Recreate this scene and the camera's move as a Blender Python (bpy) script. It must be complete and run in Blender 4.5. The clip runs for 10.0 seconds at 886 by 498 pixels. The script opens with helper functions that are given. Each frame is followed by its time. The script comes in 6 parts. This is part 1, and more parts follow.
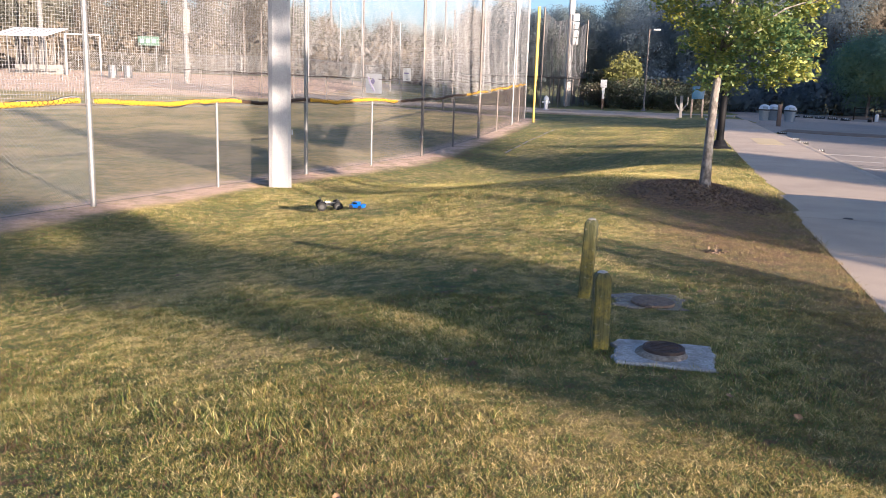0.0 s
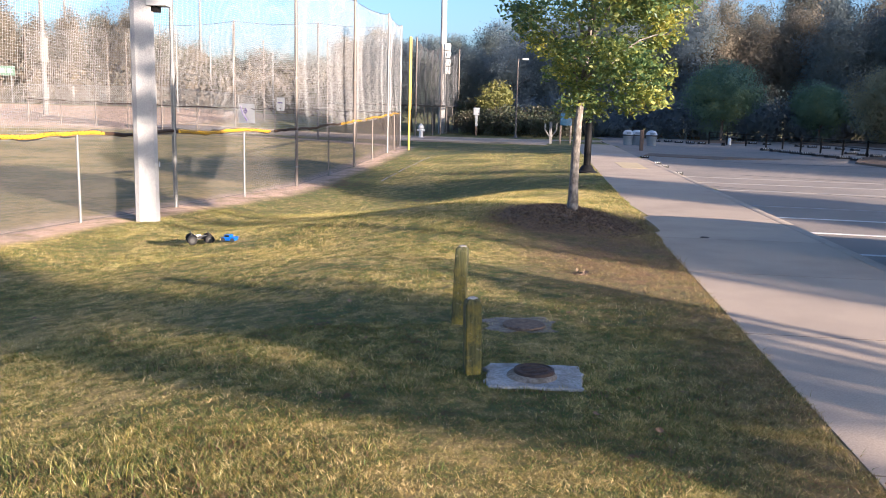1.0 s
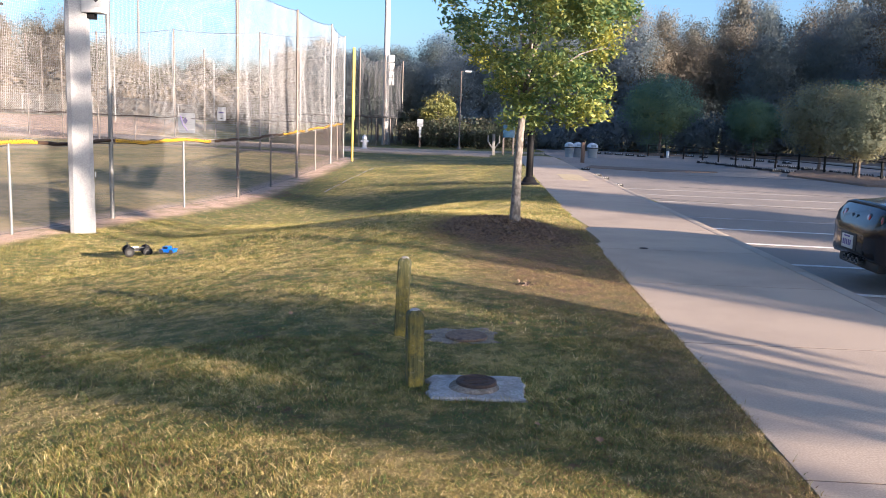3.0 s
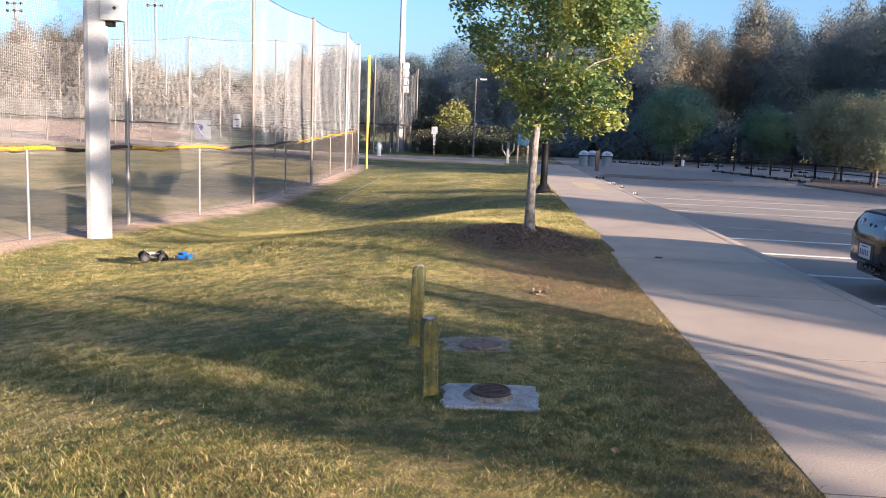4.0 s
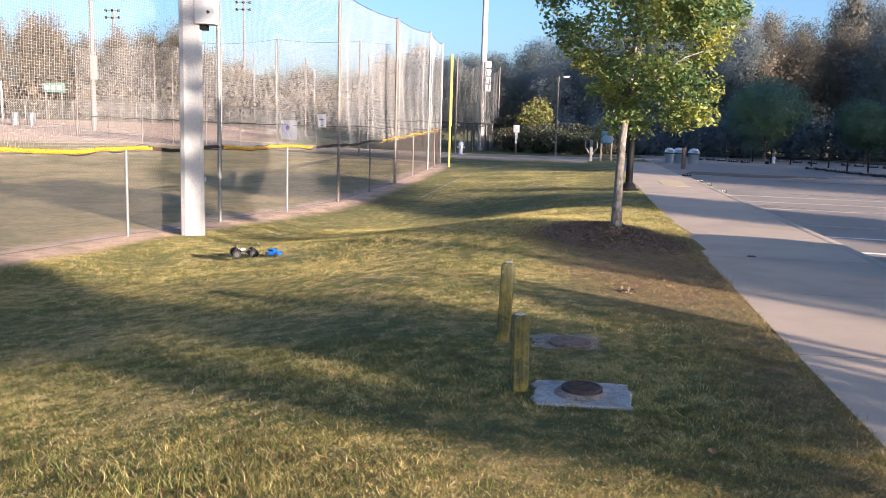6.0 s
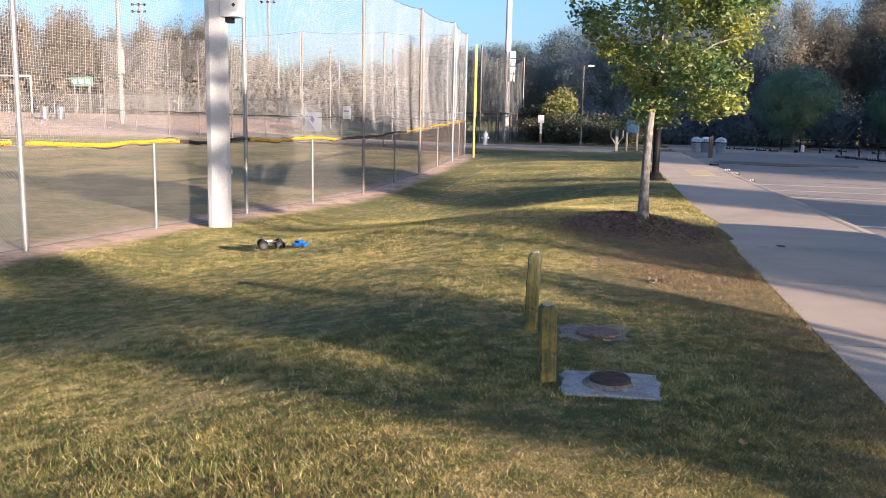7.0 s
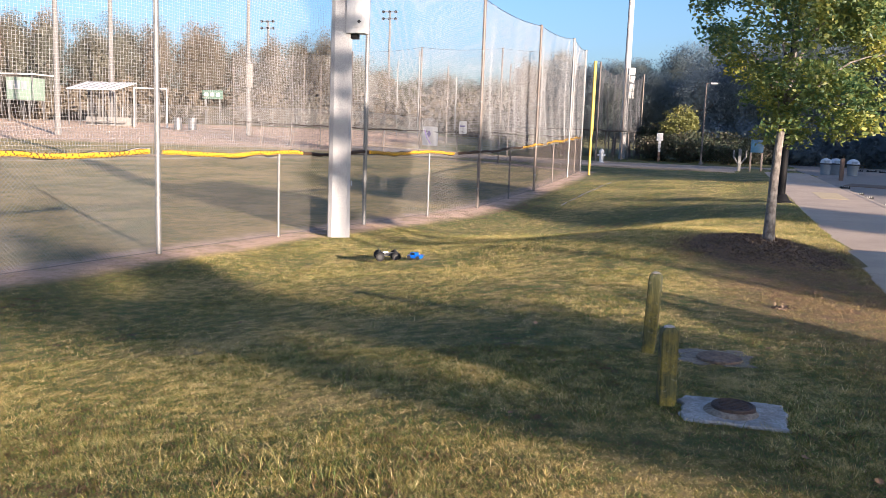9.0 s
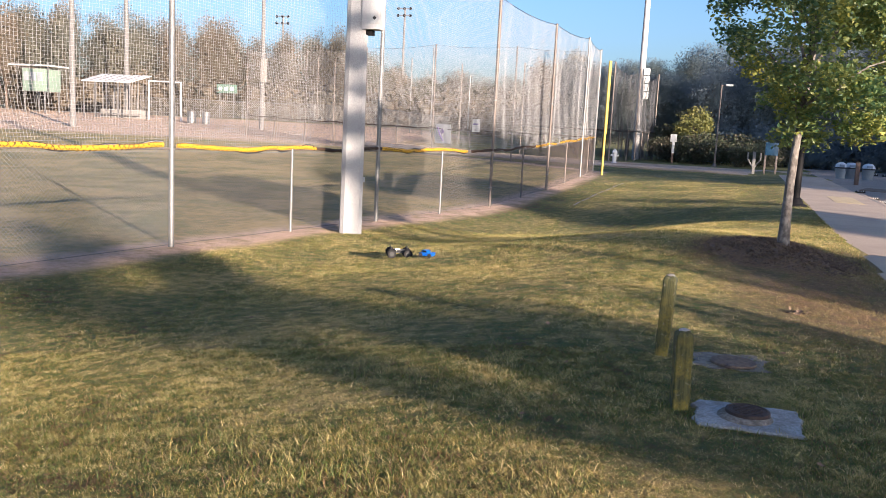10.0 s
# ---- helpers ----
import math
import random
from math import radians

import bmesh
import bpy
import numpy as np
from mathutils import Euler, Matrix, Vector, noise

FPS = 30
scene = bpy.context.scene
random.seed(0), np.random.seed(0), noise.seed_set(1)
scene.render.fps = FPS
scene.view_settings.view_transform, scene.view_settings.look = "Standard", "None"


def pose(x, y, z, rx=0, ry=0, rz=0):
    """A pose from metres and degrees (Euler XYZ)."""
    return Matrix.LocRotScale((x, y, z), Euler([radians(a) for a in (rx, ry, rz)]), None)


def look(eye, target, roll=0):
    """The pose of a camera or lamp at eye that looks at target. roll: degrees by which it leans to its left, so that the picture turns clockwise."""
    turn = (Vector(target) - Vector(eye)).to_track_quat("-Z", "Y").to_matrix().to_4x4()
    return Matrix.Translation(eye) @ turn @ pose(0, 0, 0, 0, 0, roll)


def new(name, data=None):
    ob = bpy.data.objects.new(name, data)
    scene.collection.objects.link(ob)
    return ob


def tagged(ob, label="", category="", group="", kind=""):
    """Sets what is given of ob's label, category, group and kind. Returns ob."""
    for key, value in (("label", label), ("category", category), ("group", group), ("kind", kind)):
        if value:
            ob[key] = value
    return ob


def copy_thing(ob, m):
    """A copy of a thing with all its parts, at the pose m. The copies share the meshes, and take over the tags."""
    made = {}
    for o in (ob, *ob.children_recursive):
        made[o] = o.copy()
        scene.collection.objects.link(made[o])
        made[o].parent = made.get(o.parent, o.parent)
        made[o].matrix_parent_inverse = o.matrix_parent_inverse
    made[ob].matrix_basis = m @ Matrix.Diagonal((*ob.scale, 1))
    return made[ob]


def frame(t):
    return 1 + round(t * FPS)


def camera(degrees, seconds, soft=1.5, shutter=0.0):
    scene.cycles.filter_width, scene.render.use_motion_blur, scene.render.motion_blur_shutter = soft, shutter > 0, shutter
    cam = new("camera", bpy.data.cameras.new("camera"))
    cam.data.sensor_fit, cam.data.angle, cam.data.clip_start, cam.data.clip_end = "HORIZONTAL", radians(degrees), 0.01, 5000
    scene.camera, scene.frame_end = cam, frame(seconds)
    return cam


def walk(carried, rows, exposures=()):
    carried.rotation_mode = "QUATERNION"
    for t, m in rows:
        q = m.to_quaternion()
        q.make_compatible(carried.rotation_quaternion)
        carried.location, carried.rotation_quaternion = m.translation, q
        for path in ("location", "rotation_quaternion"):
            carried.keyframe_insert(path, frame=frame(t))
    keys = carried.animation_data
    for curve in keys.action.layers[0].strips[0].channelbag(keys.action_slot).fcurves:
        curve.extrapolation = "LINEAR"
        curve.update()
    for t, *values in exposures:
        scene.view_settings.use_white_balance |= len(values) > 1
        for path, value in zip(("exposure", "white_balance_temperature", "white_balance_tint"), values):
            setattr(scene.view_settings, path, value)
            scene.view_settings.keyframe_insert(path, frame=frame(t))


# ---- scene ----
cam = camera(55.27, 10.0, soft=0.55, shutter=0.0)


def held(t, x, y, z, yaw, pitch, lean):
    """One row of the path: yaw to the left, pitch up, lean to the left, in degrees."""
    return t, pose(x, y, z, 90 + pitch, 0, yaw) @ pose(0, 0, 0, 0, 0, lean)


walk(cam, [
    held(0.0, -0.045, -0.016, 1.440, 10.16, -11.30, 1.85),
    held(0.2, -0.027, -0.017, 1.446, 7.32, -10.61, 1.70),
    held(0.5, -0.004, -0.017, 1.452, 4.48, -9.76, 1.55),
    held(1.0, 0.013, -0.014, 1.455, 2.03, -9.21, 1.39),
    held(1.5, 0.023, -0.021, 1.463, 0.42, -9.11, 1.42),
    held(2.0, 0.027, -0.003, 1.460, -0.87, -9.03, 1.25),
    held(3.3, 0.023, -0.014, 1.457, -1.83, -8.12, 1.88),
    held(3.5, 0.022, -0.016, 1.457, -1.44, -8.00, 1.98),
    held(4.0, 0.015, -0.012, 1.463, -0.84, -7.88, 2.07),
    held(4.5, -0.000, -0.000, 1.460, 0.00, -7.73, 2.11),
    held(5.0, -0.012, -0.022, 1.458, 1.24, -7.60, 2.07),
    held(5.5, -0.029, -0.018, 1.451, 2.98, -7.82, 1.90),
    held(6.0, -0.043, -0.018, 1.444, 4.65, -8.13, 1.57),
    held(7.3, -0.063, -0.023, 1.441, 7.16, -8.90, 0.91),
    held(7.5, -0.069, -0.027, 1.441, 7.97, -8.92, 0.73),
    held(8.0, -0.086, -0.035, 1.441, 10.29, -8.60, 0.55),
    held(8.5, -0.096, -0.027, 1.442, 12.72, -8.14, 1.19),
    held(9.0, -0.106, -0.040, 1.439, 13.89, -7.95, 1.99),
    held(9.5, -0.111, -0.032, 1.443, 14.00, -8.03, 2.32),
    held(10.0, -0.131, -0.019, 1.439, 14.61, -8.14, 2.89),
], exposures=[(0.0, 1.97, 5600, 18), (1.5, 2.05, 5600, 18), (4.0, 2.04, 5600, 18), (6.0, 1.94, 5600, 18), (8.0, 1.78, 5600, 18), (10.0, 1.70, 5600, 18)])

# ---- sky and sun ----
SUN_AZ, SUN_EL = radians(133.0), radians(11.6)   # azimuth clockwise from +y
TO_SUN = Vector((math.sin(SUN_AZ) * math.cos(SUN_EL), math.cos(SUN_AZ) * math.cos(SUN_EL), math.sin(SUN_EL)))
world = bpy.data.worlds.new("sky")
scene.world = world
world.use_nodes = True
sky = world.node_tree.nodes.new("ShaderNodeTexSky")
sky.sky_type, sky.sun_disc = "NISHITA", False
sky.sun_elevation, sky.sun_rotation = SUN_EL, SUN_AZ
sky.air_density, sky.dust_density, sky.ozone_density = 1.0, 2.2, 3.2
back = world.node_tree.nodes["Background"]
back.inputs["Strength"].default_value = 0.074
world.node_tree.links.new(sky.outputs["Color"], back.inputs["Color"])
sun = new("sun", bpy.data.lights.new("sun", "SUN"))
sun.data.energy, sun.data.angle, sun.data.color = 5.0, radians(0.55), (1.0, 0.78, 0.53)
sun.matrix_world = look(TO_SUN * 60, (0, 0, 0))

# ---- materials ----
rng = np.random.default_rng(7)


def mix_rgb(nt, fac, a, b):
    n = nt.nodes.new("ShaderNodeMix")
    n.data_type = "RGBA"
    for sock, v in ((n.inputs["Factor"], fac), (n.inputs["A"], a), (n.inputs["B"], b)):
        if isinstance(v, (int, float)):
            sock.default_value = v
        elif isinstance(v, tuple):
            sock.default_value = (*v, 1) if len(v) == 3 else v
        else:
            nt.links.new(v, sock)
    return n.outputs["Result"]


def noise_tex(nt, vec, scale, detail=4.0, rough=0.55, lo=0.35, hi=0.65):
    n = nt.nodes.new("ShaderNodeTexNoise")
    n.inputs["Scale"].default_value, n.inputs["Detail"].default_value, n.inputs["Roughness"].default_value = scale, detail, rough
    nt.links.new(vec, n.inputs["Vector"])
    r = nt.nodes.new("ShaderNodeMapRange")
    r.inputs["From Min"].default_value, r.inputs["From Max"].default_value = lo, hi
    nt.links.new(n.outputs["Fac"], r.inputs["Value"])
    return r.outputs["Result"]


def math_node(nt, op, a, b=0.0):
    n = nt.nodes.new("ShaderNodeMath")
    n.operation = op
    for sock, v in zip(n.inputs, (a, b)):
        if isinstance(v, (int, float)):
            sock.default_value = v
        else:
            nt.links.new(v, sock)
    return n.outputs[0]


def base_mat(name, rough=0.8, metal=0.0):
    m = bpy.data.materials.new(name)
    m.use_nodes = True
    b = m.node_tree.nodes["Principled BSDF"]
    b.inputs["Roughness"].default_value, b.inputs["Metallic"].default_value = rough, metal
    return m, m.node_tree, b


def coords(nt, kind="Object"):
    n = nt.nodes.new("ShaderNodeTexCoord")
    return n.outputs[kind]


def where(nt):
    return nt.nodes.new("ShaderNodeNewGeometry").outputs["Position"]


def bump_to(nt, b, height, strength, dist):
    n = nt.nodes.new("ShaderNodeBump")
    n.inputs["Strength"].default_value, n.inputs["Distance"].default_value = strength, dist
    nt.links.new(height, n.inputs["Height"])
    nt.links.new(n.outputs["Normal"], b.inputs["Normal"])


def surface(name, c1, c2, scale=3.0, fine=60.0, stain=(0.2, 0.18, 0.15), stain_amt=0.25, rough=0.8, metal=0.0, bump=0.2, dist=0.005, vary=0.0, stretch=None):
    """Two scales of colour (grain and stains), fine relief, and a little change from piece to piece."""
    m, nt, b = base_mat(name, rough, metal)
    vec = where(nt)
    if stretch:
        mp = nt.nodes.new("ShaderNodeMapping")
        mp.inputs["Scale"].default_value = stretch
        nt.links.new(vec, mp.inputs["Vector"])
        vec = mp.outputs["Vector"]
    g = noise_tex(nt, vec, fine, 3.0)
    col = mix_rgb(nt, g, c1, c2)
    s = noise_tex(nt, vec, scale, 5.0, 0.6, 0.45, 0.75)
    col = mix_rgb(nt, math_node(nt, "MULTIPLY", s, stain_amt), col, stain)
    if vary:
        oi = nt.nodes.new("ShaderNodeObjectInfo")
        hsv = nt.nodes.new("ShaderNodeHueSaturation")
        v = math_node(nt, "MULTIPLY_ADD", oi.outputs["Random"], vary)
        v.node.inputs[2].default_value = 1 - vary / 2
        nt.links.new(v, hsv.inputs["Value"])
        nt.links.new(col, hsv.inputs["Color"])
        col = hsv.outputs["Color"]
    nt.links.new(col, b.inputs["Base Color"])
    rr = math_node(nt, "MULTIPLY_ADD", g, 0.15)
    rr.node.inputs[2].default_value = max(0.02, rough - 0.07)
    nt.links.new(rr, b.inputs["Roughness"])
    if bump:
        bump_to(nt, b, g, bump, dist)
    return m


def leaf_mat(name, cols, translucent=0.35, patch=0.8, rough=0.55, each=0.5):
    """Leaves: each one its own tint between the colours, with larger patches over the crown."""
    m, nt, b = base_mat(name, rough)
    geo = nt.nodes.new("ShaderNodeNewGeometry")
    ramp = nt.nodes.new("ShaderNodeValToRGB")
    ramp.color_ramp.elements[0].color, ramp.color_ramp.elements[0].position = (*cols[0], 1), 0.0
    ramp.color_ramp.elements[1].color, ramp.color_ramp.elements[1].position = (*cols[-1], 1), 1.0
    for i, c in enumerate(cols[1:-1]):
        ramp.color_ramp.elements.new((i + 1) / (len(cols) - 1)).color = (*c, 1)
    p = noise_tex(nt, geo.outputs["Position"], patch, 3.0, 0.6, 0.3, 0.7)
    f = math_node(nt, "MULTIPLY_ADD", geo.outputs["Random Per Island"], each)
    nt.links.new(math_node(nt, "MULTIPLY", p, 1 - each), f.node.inputs[2])
    nt.links.new(f, ramp.inputs["Fac"])
    nt.links.new(ramp.outputs["Color"], b.inputs["Base Color"])
    tr = nt.nodes.new("ShaderNodeBsdfTranslucent")
    nt.links.new(ramp.outputs["Color"], tr.inputs["Color"])
    mx = nt.nodes.new("ShaderNodeMixShader")
    mx.inputs["Fac"].default_value = translucent
    nt.links.new(b.outputs["BSDF"], mx.inputs[1])
    nt.links.new(tr.outputs["BSDF"], mx.inputs[2])
    nt.links.new(mx.outputs["Shader"], nt.nodes["Material Output"].inputs["Surface"])
    return m


GREEN, OLIVE, STRAW, RUST = (0.074, 0.148, 0.021), (0.209, 0.194, 0.042), (0.525, 0.392, 0.148), (0.15, 0.085, 0.04)


def turf_colour(nt, vec, island=None):
    """Green to dry straw, in patches a few metres wide and tufts a hand wide."""
    big = noise_tex(nt, vec, 0.55, 4.0, 0.6, 0.38, 0.66)
    tuft = noise_tex(nt, vec, 6.0, 5.0, 0.7, 0.40, 0.62)
    f = math_node(nt, "MULTIPLY_ADD", big, 0.52)
    nt.links.new(math_node(nt, "MULTIPLY", tuft, 0.55), f.node.inputs[2])
    if island:
        g = math_node(nt, "MULTIPLY_ADD", island, 1.0)
        nt.links.new(math_node(nt, "SUBTRACT", f, 0.50), g.node.inputs[2])
        f = g
    dry_lit = nt.nodes.new("ShaderNodeAttribute")
    dry_lit.attribute_name = "dry_lit"
    f = math_node(nt, "ADD", f, math_node(nt, "MULTIPLY", dry_lit.outputs["Fac"], 0.14))
    ramp = nt.nodes.new("ShaderNodeValToRGB")
    e = ramp.color_ramp.elements
    e[0].color, e[0].position, e[1].color, e[1].position = (*RUST, 1), 0.0, (*STRAW, 1), 0.9
    e.new(0.13).color = (*GREEN, 1)
    e.new(0.45).color = (*OLIVE, 1)
    nt.links.new(f, ramp.inputs["Fac"])
    return ramp.outputs["Color"]


def dry(nt, col, amount=1.0):
    """Turns the turf rusty where the mesh says that it is dead or mulched, and to clay where it is bare."""
    vec = where(nt)
    a = nt.nodes.new("ShaderNodeAttribute")
    a.attribute_name = "mulch"
    br = mix_rgb(nt, noise_tex(nt, vec, 25.0, 5.0, 0.7, 0.3, 0.7), (0.115, 0.068, 0.04), (0.33, 0.203, 0.105))
    rag = math_node(nt, "MULTIPLY", a.outputs["Fac"], math_node(nt, "ADD", noise_tex(nt, vec, 3.0, 5.0, 0.7, 0.3, 0.7), 0.5))
    rag.node.use_clamp = True
    col = mix_rgb(nt, math_node(nt, "MULTIPLY", rag, amount), col, br)
    c = nt.nodes.new("ShaderNodeAttribute")
    c.attribute_name = "clay"
    cl = mix_rgb(nt, noise_tex(nt, vec, 18.0, 5.0, 0.7, 0.3, 0.7), (0.46, 0.315, 0.235), (0.68, 0.50, 0.39))
    cf = math_node(nt, "MULTIPLY", c.outputs["Fac"], math_node(nt, "MULTIPLY_ADD", noise_tex(nt, vec, 2.2, 6.0, 0.75, 0.3, 0.7), 1.5))
    cf.node.inputs[1].links[0].from_node.inputs[2].default_value = 0.12
    cf.node.use_clamp = True
    return mix_rgb(nt, cf, col, cl)


def make_turf():
    m, nt, b = base_mat("turf", 0.95)
    vec = where(nt)
    col = turf_colour(nt, vec)
    fine = noise_tex(nt, vec, 55.0, 4.0, 0.75, 0.3, 0.7)
    ar = nt.nodes.new("ShaderNodeAttribute")
    ar.attribute_name = "dry_lit"
    thatch = math_node(nt, "SUBTRACT", 0.75, math_node(nt, "MULTIPLY", ar.outputs["Fac"], 0.12))
    dark = mix_rgb(nt, math_node(nt, "MULTIPLY", math_node(nt, "SUBTRACT", 1.0, fine), thatch), col, (0.060, 0.054, 0.022))
    nt.links.new(dry(nt, dark), b.inputs["Base Color"])
    h = math_node(nt, "MULTIPLY_ADD", noise_tex(nt, vec, 9.0, 5.0, 0.7), 1.5)
    nt.links.new(fine, h.node.inputs[2])
    bump_to(nt, b, h, 0.9, 0.03)
    return m


def make_blade():
    m, nt, b = base_mat("grass_blade", 0.6)
    geo = nt.nodes.new("ShaderNodeNewGeometry")
    col = turf_colour(nt, geo.outputs["Position"], geo.outputs["Random Per Island"])
    tuft = nt.nodes.new("ShaderNodeAttribute")
    tuft.attribute_name = "tuft"
    own = nt.nodes.new("ShaderNodeHueSaturation")   # each tuft a little lighter or deader than the next
    val = math_node(nt, "MULTIPLY_ADD", tuft.outputs["Fac"], 1.05)
    val.node.inputs[2].default_value = 0.58
    sat = math_node(nt, "MULTIPLY_ADD", tuft.outputs["Fac"], -0.35)
    sat.node.inputs[2].default_value = 1.18
    nt.links.new(val, own.inputs["Value"])
    nt.links.new(sat, own.inputs["Saturation"])
    nt.links.new(col, own.inputs["Color"])
    col = own.outputs["Color"]
    nt.links.new(dry(nt, col, 0.9), b.inputs["Base Color"])
    tr = nt.nodes.new("ShaderNodeBsdfTranslucent")
    nt.links.new(col, tr.inputs["Color"])
    mx = nt.nodes.new("ShaderNodeMixShader")
    mx.inputs["Fac"].default_value = 0.3
    nt.links.new(b.outputs["BSDF"], mx.inputs[1])
    nt.links.new(tr.outputs["BSDF"], mx.inputs[2])
    nt.links.new(mx.outputs["Shader"], nt.nodes["Material Output"].inputs["Surface"])
    return m


TURF, BLADE = make_turf(), make_blade()
CONCRETE = surface("pavement_concrete", (0.345, 0.265, 0.19), (0.475, 0.375, 0.28), 0.9, 90, (0.25, 0.19, 0.145), 0.6, 0.85, 0, 0.08, 0.002, 0.12)
KERB = surface("kerb_concrete", (0.33, 0.265, 0.20), (0.43, 0.35, 0.27), 1.5, 70, (0.18, 0.15, 0.12), 0.6, 0.85, 0, 0.3, 0.004)
ASPHALT = surface("old_asphalt", (0.21, 0.178, 0.148), (0.345, 0.293, 0.245), 0.35, 60, (0.115, 0.105, 0.10), 0.5, 0.92, 0, 0.4, 0.004)
ASPHALT.node_tree.nodes["Principled BSDF"].inputs["Specular IOR Level"].default_value = 0.25
TAR = surface("worn_seam_tar", (0.09, 0.08, 0.072), (0.15, 0.13, 0.115), 2.0, 40, (0.06, 0.055, 0.05), 0.5, 0.9)
LINE_PAINT = surface("worn_white_paint", (0.52, 0.51, 0.49), (0.72, 0.7, 0.67), 3, 40, (0.3, 0.28, 0.26), 0.6, 0.8)
FADED_PAINT = surface("faded_white_paint", (0.23, 0.215, 0.20), (0.36, 0.335, 0.31), 3, 40, (0.22, 0.20, 0.18), 0.9, 0.8)
YELLOW_PAD = surface("yellow_tactile_paint", (0.44, 0.345, 0.19), (0.52, 0.41, 0.24), 4, 50, (0.35, 0.26, 0.14), 0.5, 0.8)
POLE_CONCRETE = surface("spun_concrete", (0.32, 0.316, 0.312), (0.43, 0.426, 0.42), 1.2, 45, (0.16, 0.15, 0.14), 0.4, 0.75, 0, 0.25, 0.004)
PAD_CONCRETE = surface("weathered_concrete", (0.26, 0.25, 0.23), (0.42, 0.41, 0.40), 7, 80, (0.12, 0.10, 0.07), 0.8, 0.9, 0, 0.5, 0.006)
SOILED = surface("soil_stained_concrete", (0.17, 0.14, 0.105), (0.31, 0.265, 0.215), 14, 60, (0.10, 0.075, 0.05), 0.9, 0.95, 0, 0.6, 0.008)
IRON = surface("rusty_cast_iron", (0.035, 0.026, 0.022), (0.08, 0.055, 0.045), 12, 90, (0.15, 0.085, 0.055), 0.4, 0.75, 0.2, 0.6, 0.004)
GALV = surface("galvanised_steel", (0.17, 0.17, 0.17), (0.26, 0.26, 0.255), 3, 40, (0.12, 0.118, 0.115), 0.4, 0.45, 0.5, 0.05, 0.002)
BROWN_STEEL = surface("weathered_steel", (0.13, 0.11, 0.095), (0.20, 0.17, 0.15), 3, 40, (0.15, 0.12, 0.1), 0.5, 0.6, 0.4, 0.05, 0.002)
WIRE = surface("chain_link_wire", (0.25, 0.25, 0.245), (0.34, 0.34, 0.33), 2, 30, (0.21, 0.20, 0.19), 0.4, 0.45, 0.2, 0)
WIRE_DULL = surface("weathered_chain_link_wire", (0.22, 0.20, 0.17), (0.30, 0.27, 0.23), 2, 30, (0.16, 0.13, 0.10), 0.5, 0.5, 0.2, 0)
NET = surface("net_twine", (0.28, 0.28, 0.285), (0.40, 0.40, 0.40), 0.5, 20, (0.16, 0.145, 0.13), 0.5, 0.8, 0, 0)
NET_DARK = surface("dark_net_twine", (0.15, 0.145, 0.14), (0.25, 0.245, 0.24), 0.6, 20, (0.07, 0.11, 0.1), 0.5, 0.85, 0, 0)
FAR_TWINE = surface("far_dark_net_twine", (0.055, 0.058, 0.065), (0.11, 0.112, 0.12), 0.6, 20, (0.03, 0.035, 0.045), 0.5, 0.85, 0, 0)
NET_WRAP = surface("brown_net_cord", (0.035, 0.02, 0.012), (0.07, 0.04, 0.022), 3, 30, (0.03, 0.02, 0.015), 0.3, 0.8, 0, 0)
CAP_YELLOW = surface("yellow_fence_cap", (0.44, 0.245, 0.008), (0.54, 0.32, 0.013), 3, 30, (0.45, 0.28, 0.03), 0.3, 0.5, 0, 0.05, 0.002)
FOUL_YELLOW = surface("yellow_pole_paint", (0.42, 0.31, 0.05), (0.50, 0.38, 0.07), 2, 25, (0.5, 0.4, 0.1), 0.3, 0.5, 0, 0.05, 0.002)
BLACK_STEEL = surface("black_painted_steel", (0.006, 0.006, 0.007), (0.012, 0.012, 0.013), 3, 40, (0.02, 0.018, 0.016), 0.3, 0.6, 0.0, 0.05, 0.002)
BLACK_STEEL.node_tree.nodes["Principled BSDF"].inputs["Specular IOR Level"].default_value = 0.12
BOX_GREY = surface("grey_enclosure_paint", (0.50, 0.50, 0.50), (0.57, 0.57, 0.56), 4, 30, (0.38, 0.36, 0.34), 0.3, 0.5, 0.1, 0.05, 0.002)
DARK_PLASTIC = surface("dark_plastic", (0.015, 0.015, 0.016), (0.03, 0.03, 0.03), 20, 200, (0.06, 0.055, 0.05), 0.3, 0.55, 0, 0.1, 0.001)
BLUE_PLASTIC = surface("blue_body_plastic", (0.006, 0.085, 0.40), (0.01, 0.11, 0.46), 20, 60, (0.006, 0.05, 0.28), 0.3, 0.3, 0, 0)
WHITE_PLASTIC = surface("white_plastic", (0.50, 0.50, 0.49), (0.58, 0.58, 0.57), 6, 40, (0.6, 0.58, 0.55), 0.3, 0.5, 0, 0)
GREY_PLASTIC = surface("grey_bin_plastic", (0.22, 0.25, 0.27), (0.28, 0.31, 0.33), 3, 40, (0.16, 0.17, 0.18), 0.3, 0.6, 0, 0.05, 0.002)
PALE_PLASTIC = surface("pale_lid_plastic", (0.46, 0.49, 0.52), (0.54, 0.57, 0.60), 3, 40, (0.36, 0.37, 0.38), 0.3, 0.5, 0, 0.05, 0.002)
GREEN_PAINT = surface("green_sign_paint", (0.10, 0.17, 0.13), (0.14, 0.21, 0.17), 4, 30, (0.02, 0.14, 0.09), 0.3, 0.5, 0, 0)
PRESS_GREEN = surface("pale_green_boarding", (0.17, 0.24, 0.19), (0.22, 0.29, 0.24), 4, 30, (0.14, 0.18, 0.15), 0.3, 0.6, 0, 0)
